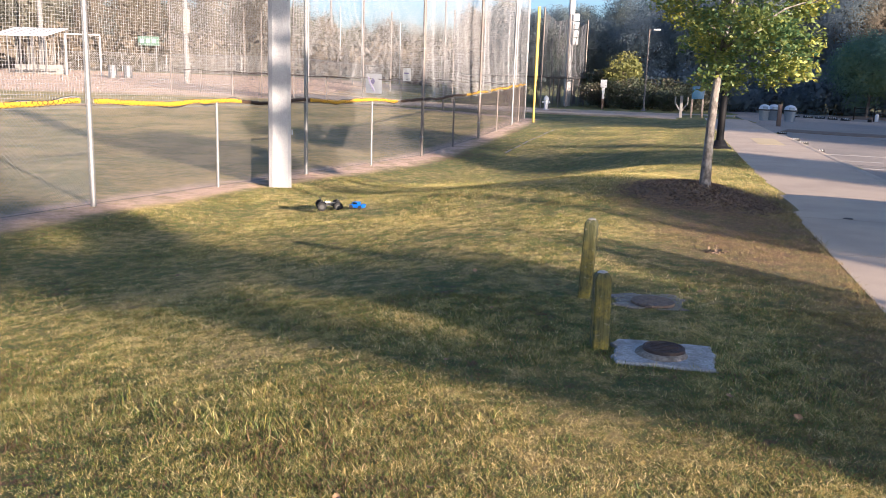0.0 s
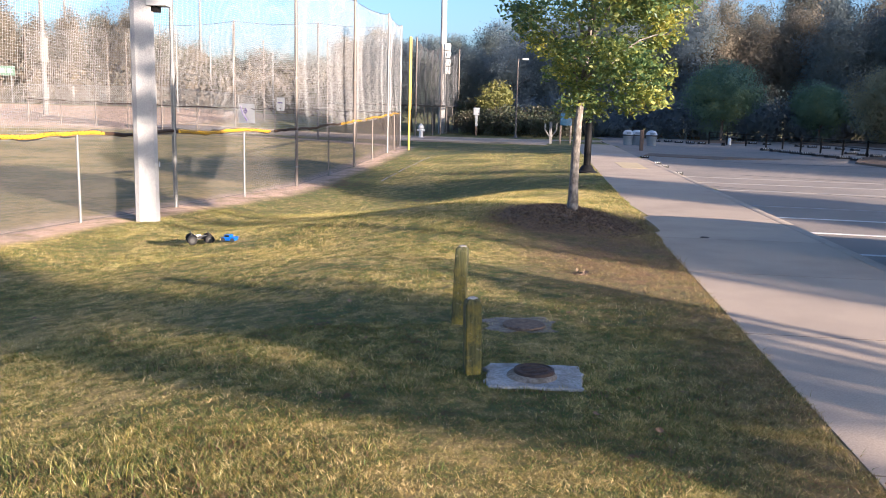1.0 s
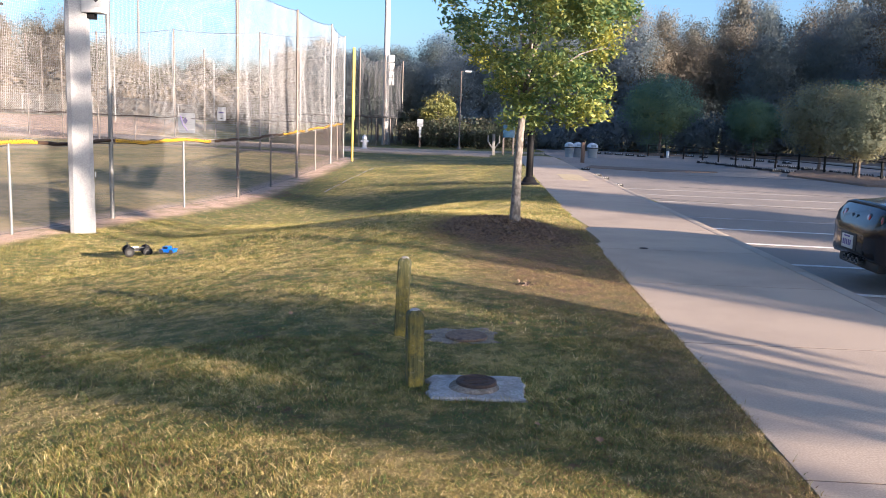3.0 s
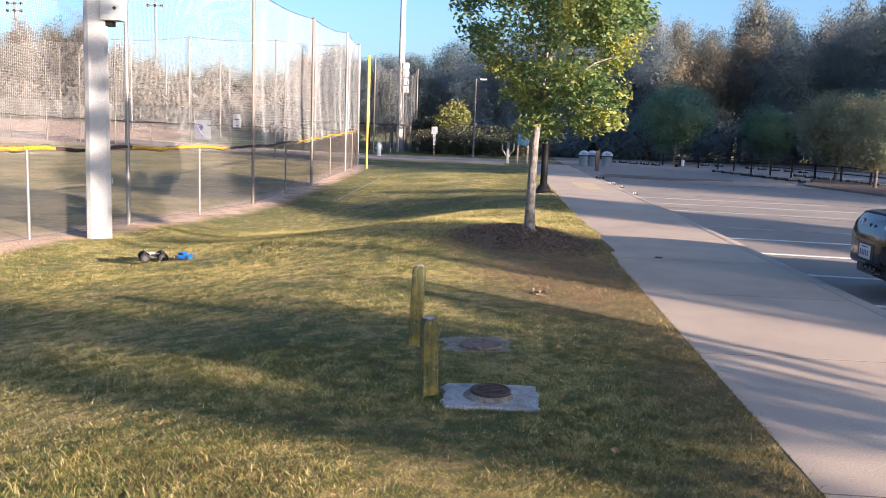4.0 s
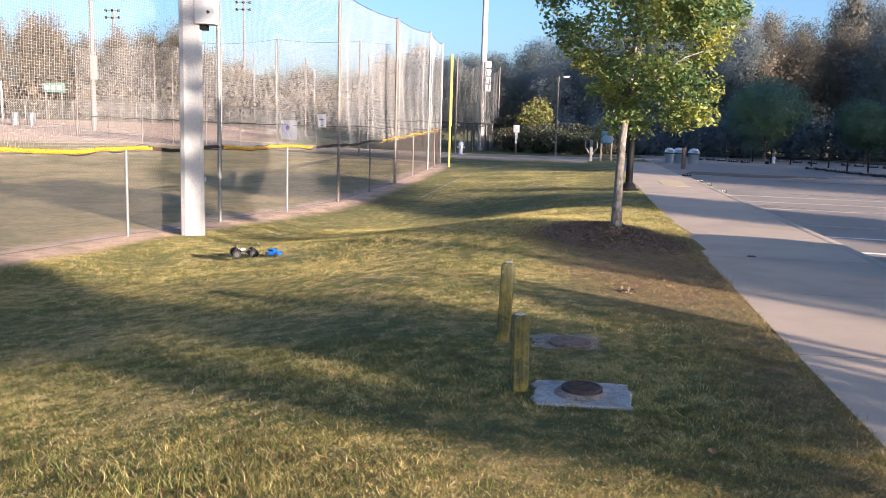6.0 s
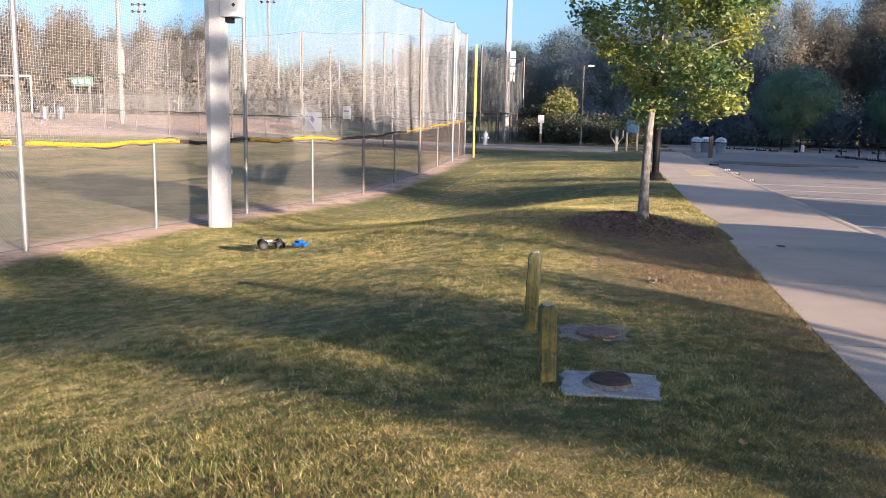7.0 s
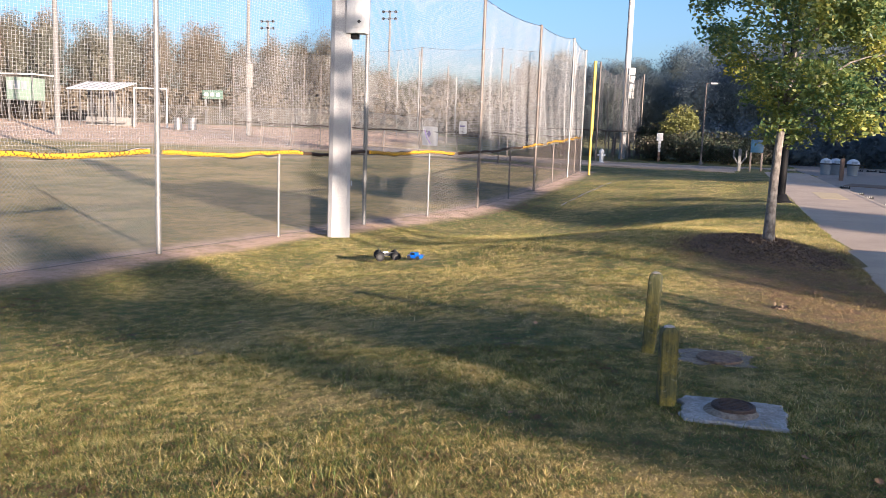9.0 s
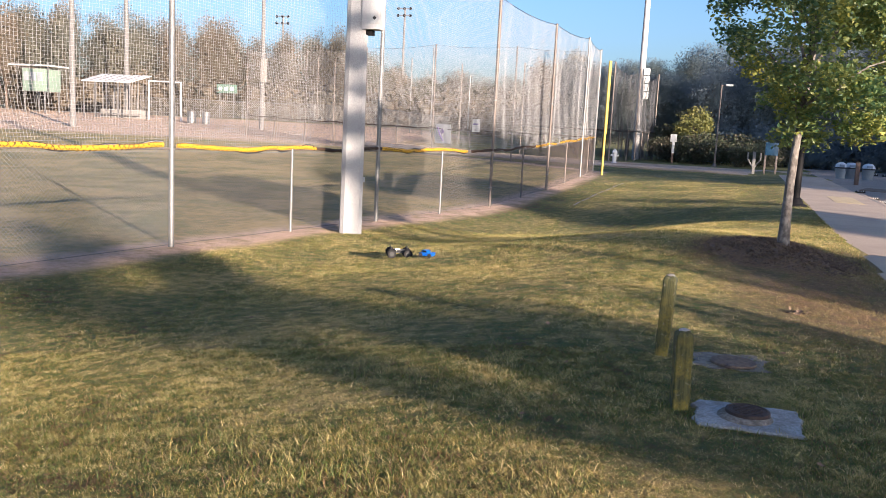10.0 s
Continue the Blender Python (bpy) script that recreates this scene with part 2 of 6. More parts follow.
BLUE_PAINT = surface("blue_sign_paint", (0.004, 0.034, 0.08), (0.006, 0.046, 0.10), 4, 30, (0.01, 0.1, 0.2), 0.3, 0.5, 0, 0)
PURPLE_PAINT = surface("purple_print", (0.10, 0.07, 0.22), (0.14, 0.10, 0.28), 6, 40, (0.2, 0.16, 0.3), 0.3, 0.6, 0, 0)
WOOD_POST = surface("red_brown_wood", (0.11, 0.07, 0.052), (0.17, 0.11, 0.08), 6, 40, (0.1, 0.07, 0.05), 0.4, 0.8, 0, 0.3, 0.004)
BARK = surface("brown_bark", (0.09, 0.07, 0.055), (0.20, 0.16, 0.13), 5, 25, (0.05, 0.04, 0.035), 0.5, 0.9, 0, 0.8, 0.02, 0, (1, 1, 0.25))
PALE_BARK = surface("pale_young_bark", (0.09, 0.078, 0.066), (0.26, 0.235, 0.21), 14, 22, (0.045, 0.036, 0.028), 0.85, 0.85, 0, 0.6, 0.008, 0, (1, 1, 0.6))
RUBBER = surface("tyre_rubber", (0.006, 0.006, 0.006), (0.013, 0.0125, 0.012), 10, 60, (0.03, 0.027, 0.024), 0.3, 0.85, 0, 0.2, 0.003)
CHROME = surface("polished_metal", (0.6, 0.6, 0.6), (0.7, 0.7, 0.7), 10, 40, (0.4, 0.4, 0.4), 0.2, 0.15, 1.0, 0)
MAST = surface("mast_concrete", (0.13, 0.128, 0.125), (0.19, 0.185, 0.18), 1.0, 12, (0.15, 0.14, 0.13), 0.4, 0.85, 0, 0)
DRY_PALE = surface("pale_masonry", (0.20, 0.19, 0.175), (0.27, 0.26, 0.24), 1.0, 12, (0.28, 0.25, 0.22), 0.4, 0.9, 0, 0)
MULCH = surface("shredded_mulch", (0.09, 0.06, 0.045), (0.20, 0.14, 0.095), 4, 30, (0.30, 0.19, 0.11), 0.4, 0.95, 0, 0.8, 0.01)
LEAF_LITTER = surface("dry_leaf", (0.20, 0.11, 0.06), (0.33, 0.21, 0.11), 8, 60, (0.2, 0.08, 0.05), 0.4, 0.8, 0, 0, 0.0, 0.5)


def make_bollard_wood():
    """Old timber: green-yellow paint and algae over grey wood, paler at the cut top."""
    m, nt, b = base_mat("algae_stained_timber", 0.85)
    vec = coords(nt)
    mp = nt.nodes.new("ShaderNodeMapping")
    mp.inputs["Scale"].default_value = (60, 60, 5)
    nt.links.new(vec, mp.inputs["Vector"])
    grain = noise_tex(nt, mp.outputs["Vector"], 1.0, 5.0, 0.6)
    col = mix_rgb(nt, grain, (0.03, 0.036, 0.013), (0.098, 0.096, 0.034))
    up = nt.nodes.new("ShaderNodeSeparateXYZ")
    nt.links.new(vec, up.inputs["Vector"])
    left = nt.nodes.new("ShaderNodeMapRange")   # what is left of the yellow paint, low on the post
    left.inputs["From Min"].default_value, left.inputs["From Max"].default_value = 0.50, 0.10
    nt.links.new(up.outputs["Z"], left.inputs["Value"])
    paint = math_node(nt, "MULTIPLY", noise_tex(nt, vec, 9.0, 5.0, 0.7, 0.42, 0.62), left.outputs["Result"])
    col = mix_rgb(nt, paint, col, (0.25, 0.19, 0.03))
    col = mix_rgb(nt, noise_tex(nt, vec, 22.0, 5.0, 0.7, 0.58, 0.78), col, (0.30, 0.27, 0.22))
    nt.links.new(col, b.inputs["Base Color"])
    bump_to(nt, b, grain, 0.6, 0.004)
    return m


BOLLARD_WOOD = make_bollard_wood()


def make_car_paint():
    m, nt, b = base_mat("black_car_paint", 0.2)
    b.inputs["Base Color"].default_value = (0.006, 0.007, 0.011, 1)
    b.inputs["Coat Weight"].default_value, b.inputs["Coat Roughness"].default_value = 0.35, 0.05
    b.inputs["Specular IOR Level"].default_value = 0.35
    return m


def make_plain(name, colour, rough, metal=0.0, coat=0.0):
    m, nt, b = base_mat(name, rough, metal)
    b.inputs["Base Color"].default_value, b.inputs["Coat Weight"].default_value = (*colour, 1), coat
    return m


CAR_PAINT = make_car_paint()
BLUE_PAINTWORK = make_plain("blue_grey_car_paint", (0.10, 0.12, 0.19), 0.3, 0.2, 0.5)
CAR_GLASS = make_plain("dark_tinted_glass", (0.01, 0.012, 0.014), 0.05, 0, 0.5)
RED_LENS = make_plain("red_lamp_lens", (0.30, 0.012, 0.012), 0.1, 0, 1.0)
LEAF_HERO = leaf_mat("young_tree_leaves", [(0.05, 0.115, 0.062), (0.09, 0.165, 0.068), (0.25, 0.285, 0.07), (0.60, 0.51, 0.085)], 0.5, 1.1, 0.45, 0.4)
# distance haze is put into these leaf tones: bluer and paler than foliage
LEAF_HAZED = leaf_mat("hazed_woodland_leaves", [(0.155, 0.21, 0.285), (0.17, 0.22, 0.26), (0.185, 0.225, 0.22), (0.21, 0.225, 0.185)], 0.6, 0.15, 0.8, 0.2)
# brown lightened so that the wood's tops look sunlit
LEAF_BROWN = leaf_mat("lit_autumn_leaves", [(0.125, 0.14, 0.13), (0.165, 0.16, 0.13), (0.205, 0.175, 0.13), (0.25, 0.195, 0.13)], 0.5, 0.15, 0.8, 0.2)
LEAF_FIELD = leaf_mat("field_edge_leaves", [(0.095, 0.105, 0.088), (0.115, 0.115, 0.09), (0.13, 0.122, 0.09), (0.15, 0.13, 0.092)], 0.25, 0.12, 0.85, 0.15)
LEAF_RUSSET = leaf_mat("russet_field_edge_leaves", [(0.11, 0.10, 0.078), (0.135, 0.115, 0.085), (0.155, 0.125, 0.09), (0.18, 0.14, 0.095)], 0.25, 0.12, 0.85, 0.15)
LEAF_MID = leaf_mat("car_park_tree_leaves", [(0.12, 0.21, 0.18), (0.15, 0.245, 0.18), (0.19, 0.28, 0.16), (0.29, 0.32, 0.13)], 0.55, 0.3, 0.7, 0.25)
LEAF_OLIVE = leaf_mat("olive_leaves", [(0.16, 0.19, 0.12), (0.21, 0.22, 0.13), (0.26, 0.24, 0.13), (0.30, 0.24, 0.14)], 0.35, 0.3, 0.6, 0.3)
LEAF_YELLOW = leaf_mat("yellow_bush_leaves", [(0.13, 0.15, 0.05), (0.19, 0.20, 0.06), (0.25, 0.24, 0.075), (0.31, 0.27, 0.095)], 0.4, 0.6)
LEAF_SCRUB = leaf_mat("scrub_leaves", [(0.04, 0.062, 0.034), (0.062, 0.078, 0.042), (0.09, 0.082, 0.052), (0.11, 0.085, 0.062)], 0.3, 0.5)

# ---- mesh helpers ----


class Geo:
    """Collects vertices and faces of one mesh."""

    def __init__(self):
        self.v, self.f = [], []

    def add(self, verts, faces):
        n = len(self.v)
        self.v.extend(tuple(p) for p in verts)
        self.f.extend(tuple(i + n for i in f) for f in faces)
        return self

    def box(self, centre, size, turn=None, bevel=0.0):
        bm = bmesh.new()
        bmesh.ops.create_cube(bm, size=1.0)
        bmesh.ops.scale(bm, vec=Vector(size), verts=bm.verts)
        if bevel:
            bmesh.ops.bevel(bm, geom=bm.edges[:], offset=bevel, segments=2, affect="EDGES", profile=0.6)
        m = Matrix.Translation(centre) @ (turn.to_4x4() if turn else Matrix.Identity(4))
        bm.verts.index_update()
        self.add([m @ q.co for q in bm.verts], [[q.index for q in f.verts] for f in bm.faces])
        bm.free()
        return self

    def tube(self, pts, radii, n=8, caps=True, squash=1.0):
        pts = [Vector(p) for p in pts]
        if isinstance(radii, (int, float)):
            radii = [radii] * len(pts)
        verts, faces = [], []
        side = None
        for i, p in enumerate(pts):
            d = (pts[min(i + 1, len(pts) - 1)] - pts[max(i - 1, 0)]).normalized()
            if side is None:
                side = d.orthogonal().normalized() if abs(d.z) > 0.9 else d.cross(Vector((0, 0, 1))).normalized()
            side = (side - d * side.dot(d)).normalized()
            up = side.cross(d)
            for k in range(n):
                a = 2 * math.pi * k / n
                verts.append(p + (side * math.cos(a) + up * math.sin(a) * squash) * radii[i])
        for i in range(len(pts) - 1):
            for k in range(n):
                faces.append((i * n + k, i * n + (k + 1) % n, (i + 1) * n + (k + 1) % n, (i + 1) * n + k))
        if caps:
            faces.append(tuple(range(n))[::-1])
            faces.append(tuple((len(pts) - 1) * n + k for k in range(n)))
        return self.add(verts, faces)

    def lathe(self, profile, n=16, m=None):
        """profile: (radius, height) from the bottom up, round the z axis of m."""
        m = m or Matrix.Identity(4)
        verts = [m @ Vector((r * math.cos(2 * math.pi * k / n), r * math.sin(2 * math.pi * k / n), z)) for r, z in profile for k in range(n)]
        faces = [(i * n + k, i * n + (k + 1) % n, (i + 1) * n + (k + 1) % n, (i + 1) * n + k) for i in range(len(profile) - 1) for k in range(n)]
        faces += [tuple(range(n))[::-1], tuple((len(profile) - 1) * n + k for k in range(n))]
        return self.add(verts, faces)

    def mesh(self, name, material, smooth=False):
        me = bpy.data.meshes.new(name)
        me.from_pydata(self.v, [], self.f)
        me.materials.append(material)
        if smooth:
            me.shade_smooth()
            me.set_sharp_from_angle(angle=radians(38))
        return me


def thing(name, at, label, category, group="", kind="", turn=0.0):
    ob = new(name)
    ob.empty_display_size = 0.2
    ob.matrix_world = pose(*at, 0, 0, turn)
    return tagged(ob, label, category, group, kind)


def part(name, geo, material, parent, label="", smooth=True, kind=""):
    """Links a Geo (or a ready mesh) as one mesh under a thing; its coordinates are the thing's own."""
    me = geo.mesh(name, material, smooth) if isinstance(geo, Geo) else geo
    ob = new(name, me)
    ob.parent = parent
    return tagged(ob, label, "", "", kind)


def solo(name, geo, material, label, category, group="", kind="", smooth=True, m=None):
    ob = new(name, geo.mesh(name, material, smooth) if isinstance(geo, Geo) else geo)
    if m is not None:
        ob.matrix_world = m
    return tagged(ob, label, category, group, kind)


def soup(name, verts, tris, material):
    """A mesh from numpy arrays of vertices and triangles."""
    me = bpy.data.meshes.new(name)
    me.vertices.add(len(verts))
    me.vertices.foreach_set("co", np.ascontiguousarray(verts, dtype=np.float32).ravel())
    me.loops.add(3 * len(tris))
    me.loops.foreach_set("vertex_index", np.ascontiguousarray(tris, dtype=np.int32).ravel())
    me.polygons.add(len(tris))
    me.polygons.foreach_set("loop_start", np.arange(0, 3 * len(tris), 3, dtype=np.int32))
    me.update(calc_edges=True)
    me.materials.append(material)
    return me


def point_value(me, name, values):
    a = me.attributes.new(name, "FLOAT", "POINT")
    a.data.foreach_set("value", np.ascontiguousarray(values, dtype=np.float32))


# ---- plan ----
PAVE_O, PAVE_A = Vector((1.44, 0.0)), Vector((0.081, 1.0)).normalized()
PAVE_R = Vector((PAVE_A.y, -PAVE_A.x))
PAVE_W, LOT_Z = 2.12, -0.13


def pave(s, w, z=0.0):
    """A point s metres along the pavement's grass edge and w metres across it."""
    p = PAVE_O + PAVE_A * s + PAVE_R * w
    return Vector((p.x, p.y, z))


def sstep(a, b, t):
    k = np.clip((t - a) / (b - a), 0, 1)
    return k * k * (3 - 2 * k)


def gz(x, y):
    """Height of the ground sheet: a bank that falls from the pavement to the field, with a hollow beyond the mound."""
    x, y = np.asarray(x, float), np.asarray(y, float)
    w = (x - PAVE_O.x) * PAVE_R.x + y * PAVE_R.y
    d = -w
    low = -0.66 + 0.46 * sstep(24, 42, y) + 1.5 * sstep(48, 95, y) * sstep(8, 30, -x)
    k = np.clip((d - 2.1) / 5.7, 0, 1)
    bank = 0.5 * k + 0.5 * k * k * (3 - 2 * k)
    left = bank * low + (1 - bank) * (-0.10 * sstep(14, 30, y) * sstep(0.2, 1.6, d))
    left = left - 0.42 * np.exp(-((x + 1.6) / 3.2) ** 2 - ((y - 20.0) / 4.6) ** 2) * sstep(0.3, 2.5, d)
    left = left + 0.16 * np.exp(-((x + 0.6) / 2.6) ** 2 - ((y - 12.6) / 1.8) ** 2)
    left = left + 0.20 * np.exp(-((x - 1.3) / 1.1) ** 2 - ((y - 11.1) / 1.2) ** 2) * sstep(0.0, 1.25, d)
    left = left + 0.017 * np.sin(1.7 * x + 0.8 * y) * np.cos(1.1 * y - 0.6 * x) * sstep(0.2, 1.5, d)
    left = left - 0.014 * (1 - sstep(-0.1, 0.04, d))
    under = np.where(w < 2.0, -0.03, LOT_Z - 0.10)
    return np.where(d > -0.10, left, under)


def g0(x, y):
    return float(gz(x, y))


FENCE = [(-10.41, -0.078), (-9.06, 5.866), (-7.70, 11.81), (-6.35, 17.754), (-5.01, 23.698), (-4.25, 29.75), (-3.71, 35.8), (-3.56, 40.0),
         (-8.42, 45.3), (-14.07, 49.5), (-20.0, 53.8), (-26.0, 57.6), (-32.5, 61.0)]


def fence_dist(x, y):
    best = np.full(np.shape(x), 1e9)
    for (ax, ay), (bx, by) in zip(FENCE, FENCE[1:]):
        t = np.clip(((x - ax) * (bx - ax) + (y - ay) * (by - ay)) / ((bx - ax) ** 2 + (by - ay) ** 2), 0, 1)
        best = np.minimum(best, np.hypot(x - ax - t * (bx - ax), y - ay - t * (by - ay)))
    return best


def clay_at(x, y):
    strip = 1 - sstep(0.22, 0.95, fence_dist(x, y))
    infield = sstep(48, 56, y - 0.12 * (x + 40)) * sstep(16, 24, -x) * (1 - sstep(84, 92, y))
    return np.maximum(np.maximum(strip, infield), 0.12 * (dry_lit_at(x, y) > 0.9))


def mulch_at(x, y):
    core = 1 - sstep(0.7, 1.5, np.hypot((x - 1.25) / 1.0, (y - 10.9) / 1.15))
    worn = 0.82 * (1 - sstep(0.35, 1.2, np.hypot((x - 1.75) / 1.5, (y - 8.9) / 3.0)))
    edge = 0.55 * (1 - sstep(0.1, 0.9, -((x - PAVE_O.x) * PAVE_R.x + y * PAVE_R.y))) * (1 - sstep(11, 14, y))
    bare = 0.15 * (1 - sstep(0.3, 1.0, np.hypot((x + 0.1) / 1.7, (y - 3.2) / 1.05)))
    return np.maximum(np.maximum(core, worn), np.maximum(edge, bare))


def dry_lit_at(x, y):
    """1 on the dry field inside the fence; a soft rise on the bank paints its sunlit strip brighter with straw."""
    fx = np.interp(y, [p[1] for p in FENCE[:8]], [p[0] for p in FENCE[:8]])
    fy = np.interp(x, [p[0] for p in FENCE[:6:-1]], [p[1] for p in FENCE[:6:-1]])
    return np.where((x < fx) & (y < fy), 1.0, 0.40 * sstep(5, 9, y) * (1 - 1.6 * sstep(14, 20, y)) + 0.04 * sstep(0.6, 2.4, -x) * (1 - sstep(5.5, 7.5, y)) - 0.08 * (1 - sstep(5, 7, y)) - 1.0 * (1 - sstep(0.5, 3.0, fence_dist(x, y))))


# ---- ground ----
def axis(stops):
    out = []
    for a, b, step in stops:
        out.extend(np.arange(a, b, step))
    return np.array(out + [stops[-1][1]])


def make_ground():
    xs = axis([(-600, -120, 60), (-120, -30, 6), (-30, -12, 0.8), (-12, 5, 0.14), (5, 20, 1.0), (20, 100, 8), (100, 600, 60)])
    ys = axis([(-300, -30, 45), (-30, 0, 2.0), (0, 27, 0.14), (27, 60, 0.5), (60, 120, 2.5), (120, 700, 58)])
    gx, gy = np.meshgrid(xs, ys)
    z = gz(gx, gy)
    nx, ny = len(xs), len(ys)
    v = np.stack([gx.ravel(), gy.ravel(), z.ravel()], 1)
    i = (np.arange(ny - 1)[:, None] * nx + np.arange(nx - 1)[None]).ravel()
    tris = np.concatenate([np.stack([i, i + 1, i + nx + 1], 1), np.stack([i, i + nx + 1, i + nx], 1)])
    me = soup("ground", v, tris, TURF)
    me.shade_smooth()
    point_value(me, "clay", clay_at(v[:, 0], v[:, 1]))
    point_value(me, "mulch", mulch_at(v[:, 0], v[:, 1]))
    point_value(me, "dry_lit", dry_lit_at(v[:, 0], v[:, 1]))
    solo("ground", me, TURF, "mown autumn turf, part green and part dry, over a grassy bank", "ground", kind="structure")


make_ground()


def blades(name, count, xr, yr, height, width, segments, label, keep=None, lean=0.6, lush=0.0, tuft=(1, 0.0)):
    """A patch of grass blades: tapered, bent slips rooted on the ground."""
    per_tuft, loose = tuft
    tufts = -(-count // per_tuft)
    shade_of = np.repeat(rng.random(tufts), per_tuft)[:count]
    x = np.repeat(rng.uniform(*xr, tufts), per_tuft)[:count] + rng.normal(0, 1, count) * loose
    y = np.repeat(rng.uniform(*yr, tufts), per_tuft)[:count] + rng.normal(0, 1, count) * loose
    d = -((x - PAVE_O.x) * PAVE_R.x + y * PAVE_R.y)
    ok = d > -0.03 + 0.05 * rng.random(count) + 0.03 * np.sin(5.3 * y) * np.sin(2.1 * y)
    for cx, cy, hx, hy in PADS:
        ok &= ~((abs(x - cx) < hx) & (abs(y - cy) < hy))
    ok &= (-x / np.maximum(y, 0.1) < 1.05) & (x / np.maximum(y, 0.1) < 0.6) & (dry_lit_at(x, y) < 0.6) & (rng.random(count) > 0.6 * clay_at(x, y)) & (rng.random(count) > 0.8 * (mulch_at(x, y) > 0.86))
    if keep is not None:
        ok &= keep(x, y)
    x, y, shade_of = x[ok], y[ok], shade_of[ok]
    n = len(x)
    z = gz(x, y)
    tall = height * (0.45 + 0.55 * rng.random(n)) * (0.95 + 0.22 * np.sin(2.1 * x + 1.3 * y) * np.cos(1.7 * y - 0.9 * x))
    tall = np.where(rng.random(n) < 0.012, tall * 1.9, tall)
    a, b = rng.uniform(0, 2 * np.pi, n), rng.uniform(0, 2 * np.pi, n)
    bend = lean * tall * rng.uniform(0.2, 1.5, n)
    wx, wy = np.cos(a) * width * 0.5, np.sin(a) * width * 0.5
    bx, by = np.cos(b) * bend, np.sin(b) * bend
    root = np.stack([x, y, z - 0.01], 1)
    side = np.stack([wx, wy, np.zeros(n)], 1)
    if segments == 2:
        mid = root + np.stack([bx * 0.3, by * 0.3, tall * 0.6], 1)
        tip = root + np.stack([bx, by, tall], 1)
        v = np.stack([root - side, root + side, mid + side * 0.7, mid - side * 0.7, tip], 1).reshape(-1, 3)
        k = np.arange(n)[:, None] * 5
        t = np.concatenate([k + [0, 1, 2], k + [0, 2, 3], k + [3, 2, 4]])
        per = 5
    else:
        tip = root + np.stack([bx, by, tall], 1)
        v = np.stack([root - side, root + side, tip], 1).reshape(-1, 3)
        t = np.arange(3 * n).reshape(-1, 3)
        per = 3
    me = soup(name, v, t, BLADE)
    point_value(me, "tuft", np.repeat(shade_of, per))
    point_value(me, "clay", np.repeat(clay_at(x, y), per) * 1.2)
    point_value(me, "mulch", np.repeat(mulch_at(x, y), per))
    point_value(me, "dry_lit", np.repeat(dry_lit_at(x, y) - lush, per))
    solo(name, me, BLADE, label, "grass", kind="stuff")


PADS = [(0.385, 4.545, 0.235, 0.175), (0.38, 5.76, 0.08, 0.07)]

# ---- pavement, kerb, car park ----
pavement = thing("pavement", (0, 0, 0), "tan concrete pavement slabs between the grass and the kerb", "pavement", kind="structure")


def pave_box(geo, s0, s1, w0, w1, z0, z1, bevel=0.0):
    c = pave((s0 + s1) / 2, (w0 + w1) / 2, (z0 + z1) / 2)
    turn = Matrix(((PAVE_R.x, PAVE_A.x, 0), (PAVE_R.y, PAVE_A.y, 0), (0, 0, 1)))
    return geo.box(c, (w1 - w0, s1 - s0, z1 - z0), turn, bevel)


SLAB = 2.34
for i in range(-5, 13):
    s0 = 3.40 + SLAB * i
    part("slab", pave_box(Geo(), s0 + 0.007, s0 + SLAB - 0.007, 0.0, PAVE_W - 0.163, -0.15, 0.0), CONCRETE, pavement)
joints = Geo()
for i in range(-5, 14):
    pave_box(joints, 3.40 + SLAB * i - 0.0068, 3.40 + SLAB * i + 0.0068, 0.0, PAVE_W - 0.163, -0.12, -0.0006)
part("joint_filler", joints, MULCH, pavement, smooth=False, kind="stuff")
tail = Geo()
pave_box(tail, 3.40 + SLAB * 13, 44.0, 0.0, PAVE_W - 0.16, -0.15, 0.0, 0.008)
part("slab", tail, CONCRETE, pavement)
kerb = thing("kerb", (0, 0, 0), "grey concrete kerb along the car park", "kerb", kind="structure")
for i in range(-3, 10):
    part("kerb_stone", pave_box(Geo(), 3.05 * i + 0.004, 3.05 * (i + 1) - 0.004, PAVE_W - 0.155, PAVE_W, -0.34, 0.002, 0.018), KERB, kerb)
pad = Geo()
pave_box(pad, 24.4, 27.4, 0.8, 1.5, 0.001, 0.004)
solo("tactile_pad", pad, YELLOW_PAD, "worn yellow tactile strip set in the pavement", "tactile paving", kind="structure")
# small oil or leaf mark: an iron utility lid in the pavement
lid = Geo().lathe([(0.055, -0.02), (0.055, 0.004), (0.045, 0.008)], 20, Matrix.Translation((2.87, 10.44, 0)))
solo("utility_lid", lid, IRON, "small dark iron lid flush in the pavement", "lid")

lot = Geo()
a, b, c, d = pave(-40, PAVE_W), pave(64, PAVE_W), pave(64, 70), pave(-40, 70)
lot.add([(p.x, p.y, LOT_Z - t) for t in (0, 0.08) for p in (a, b, c, d)],
        [(3, 2, 1, 0), (0, 1, 5, 4), (1, 2, 6, 5), (2, 3, 7, 6), (3, 0, 4, 7)])
solo("car_park", lot, ASPHALT, "sun-bleached grey asphalt car park", "car park", kind="structure", smooth=False)


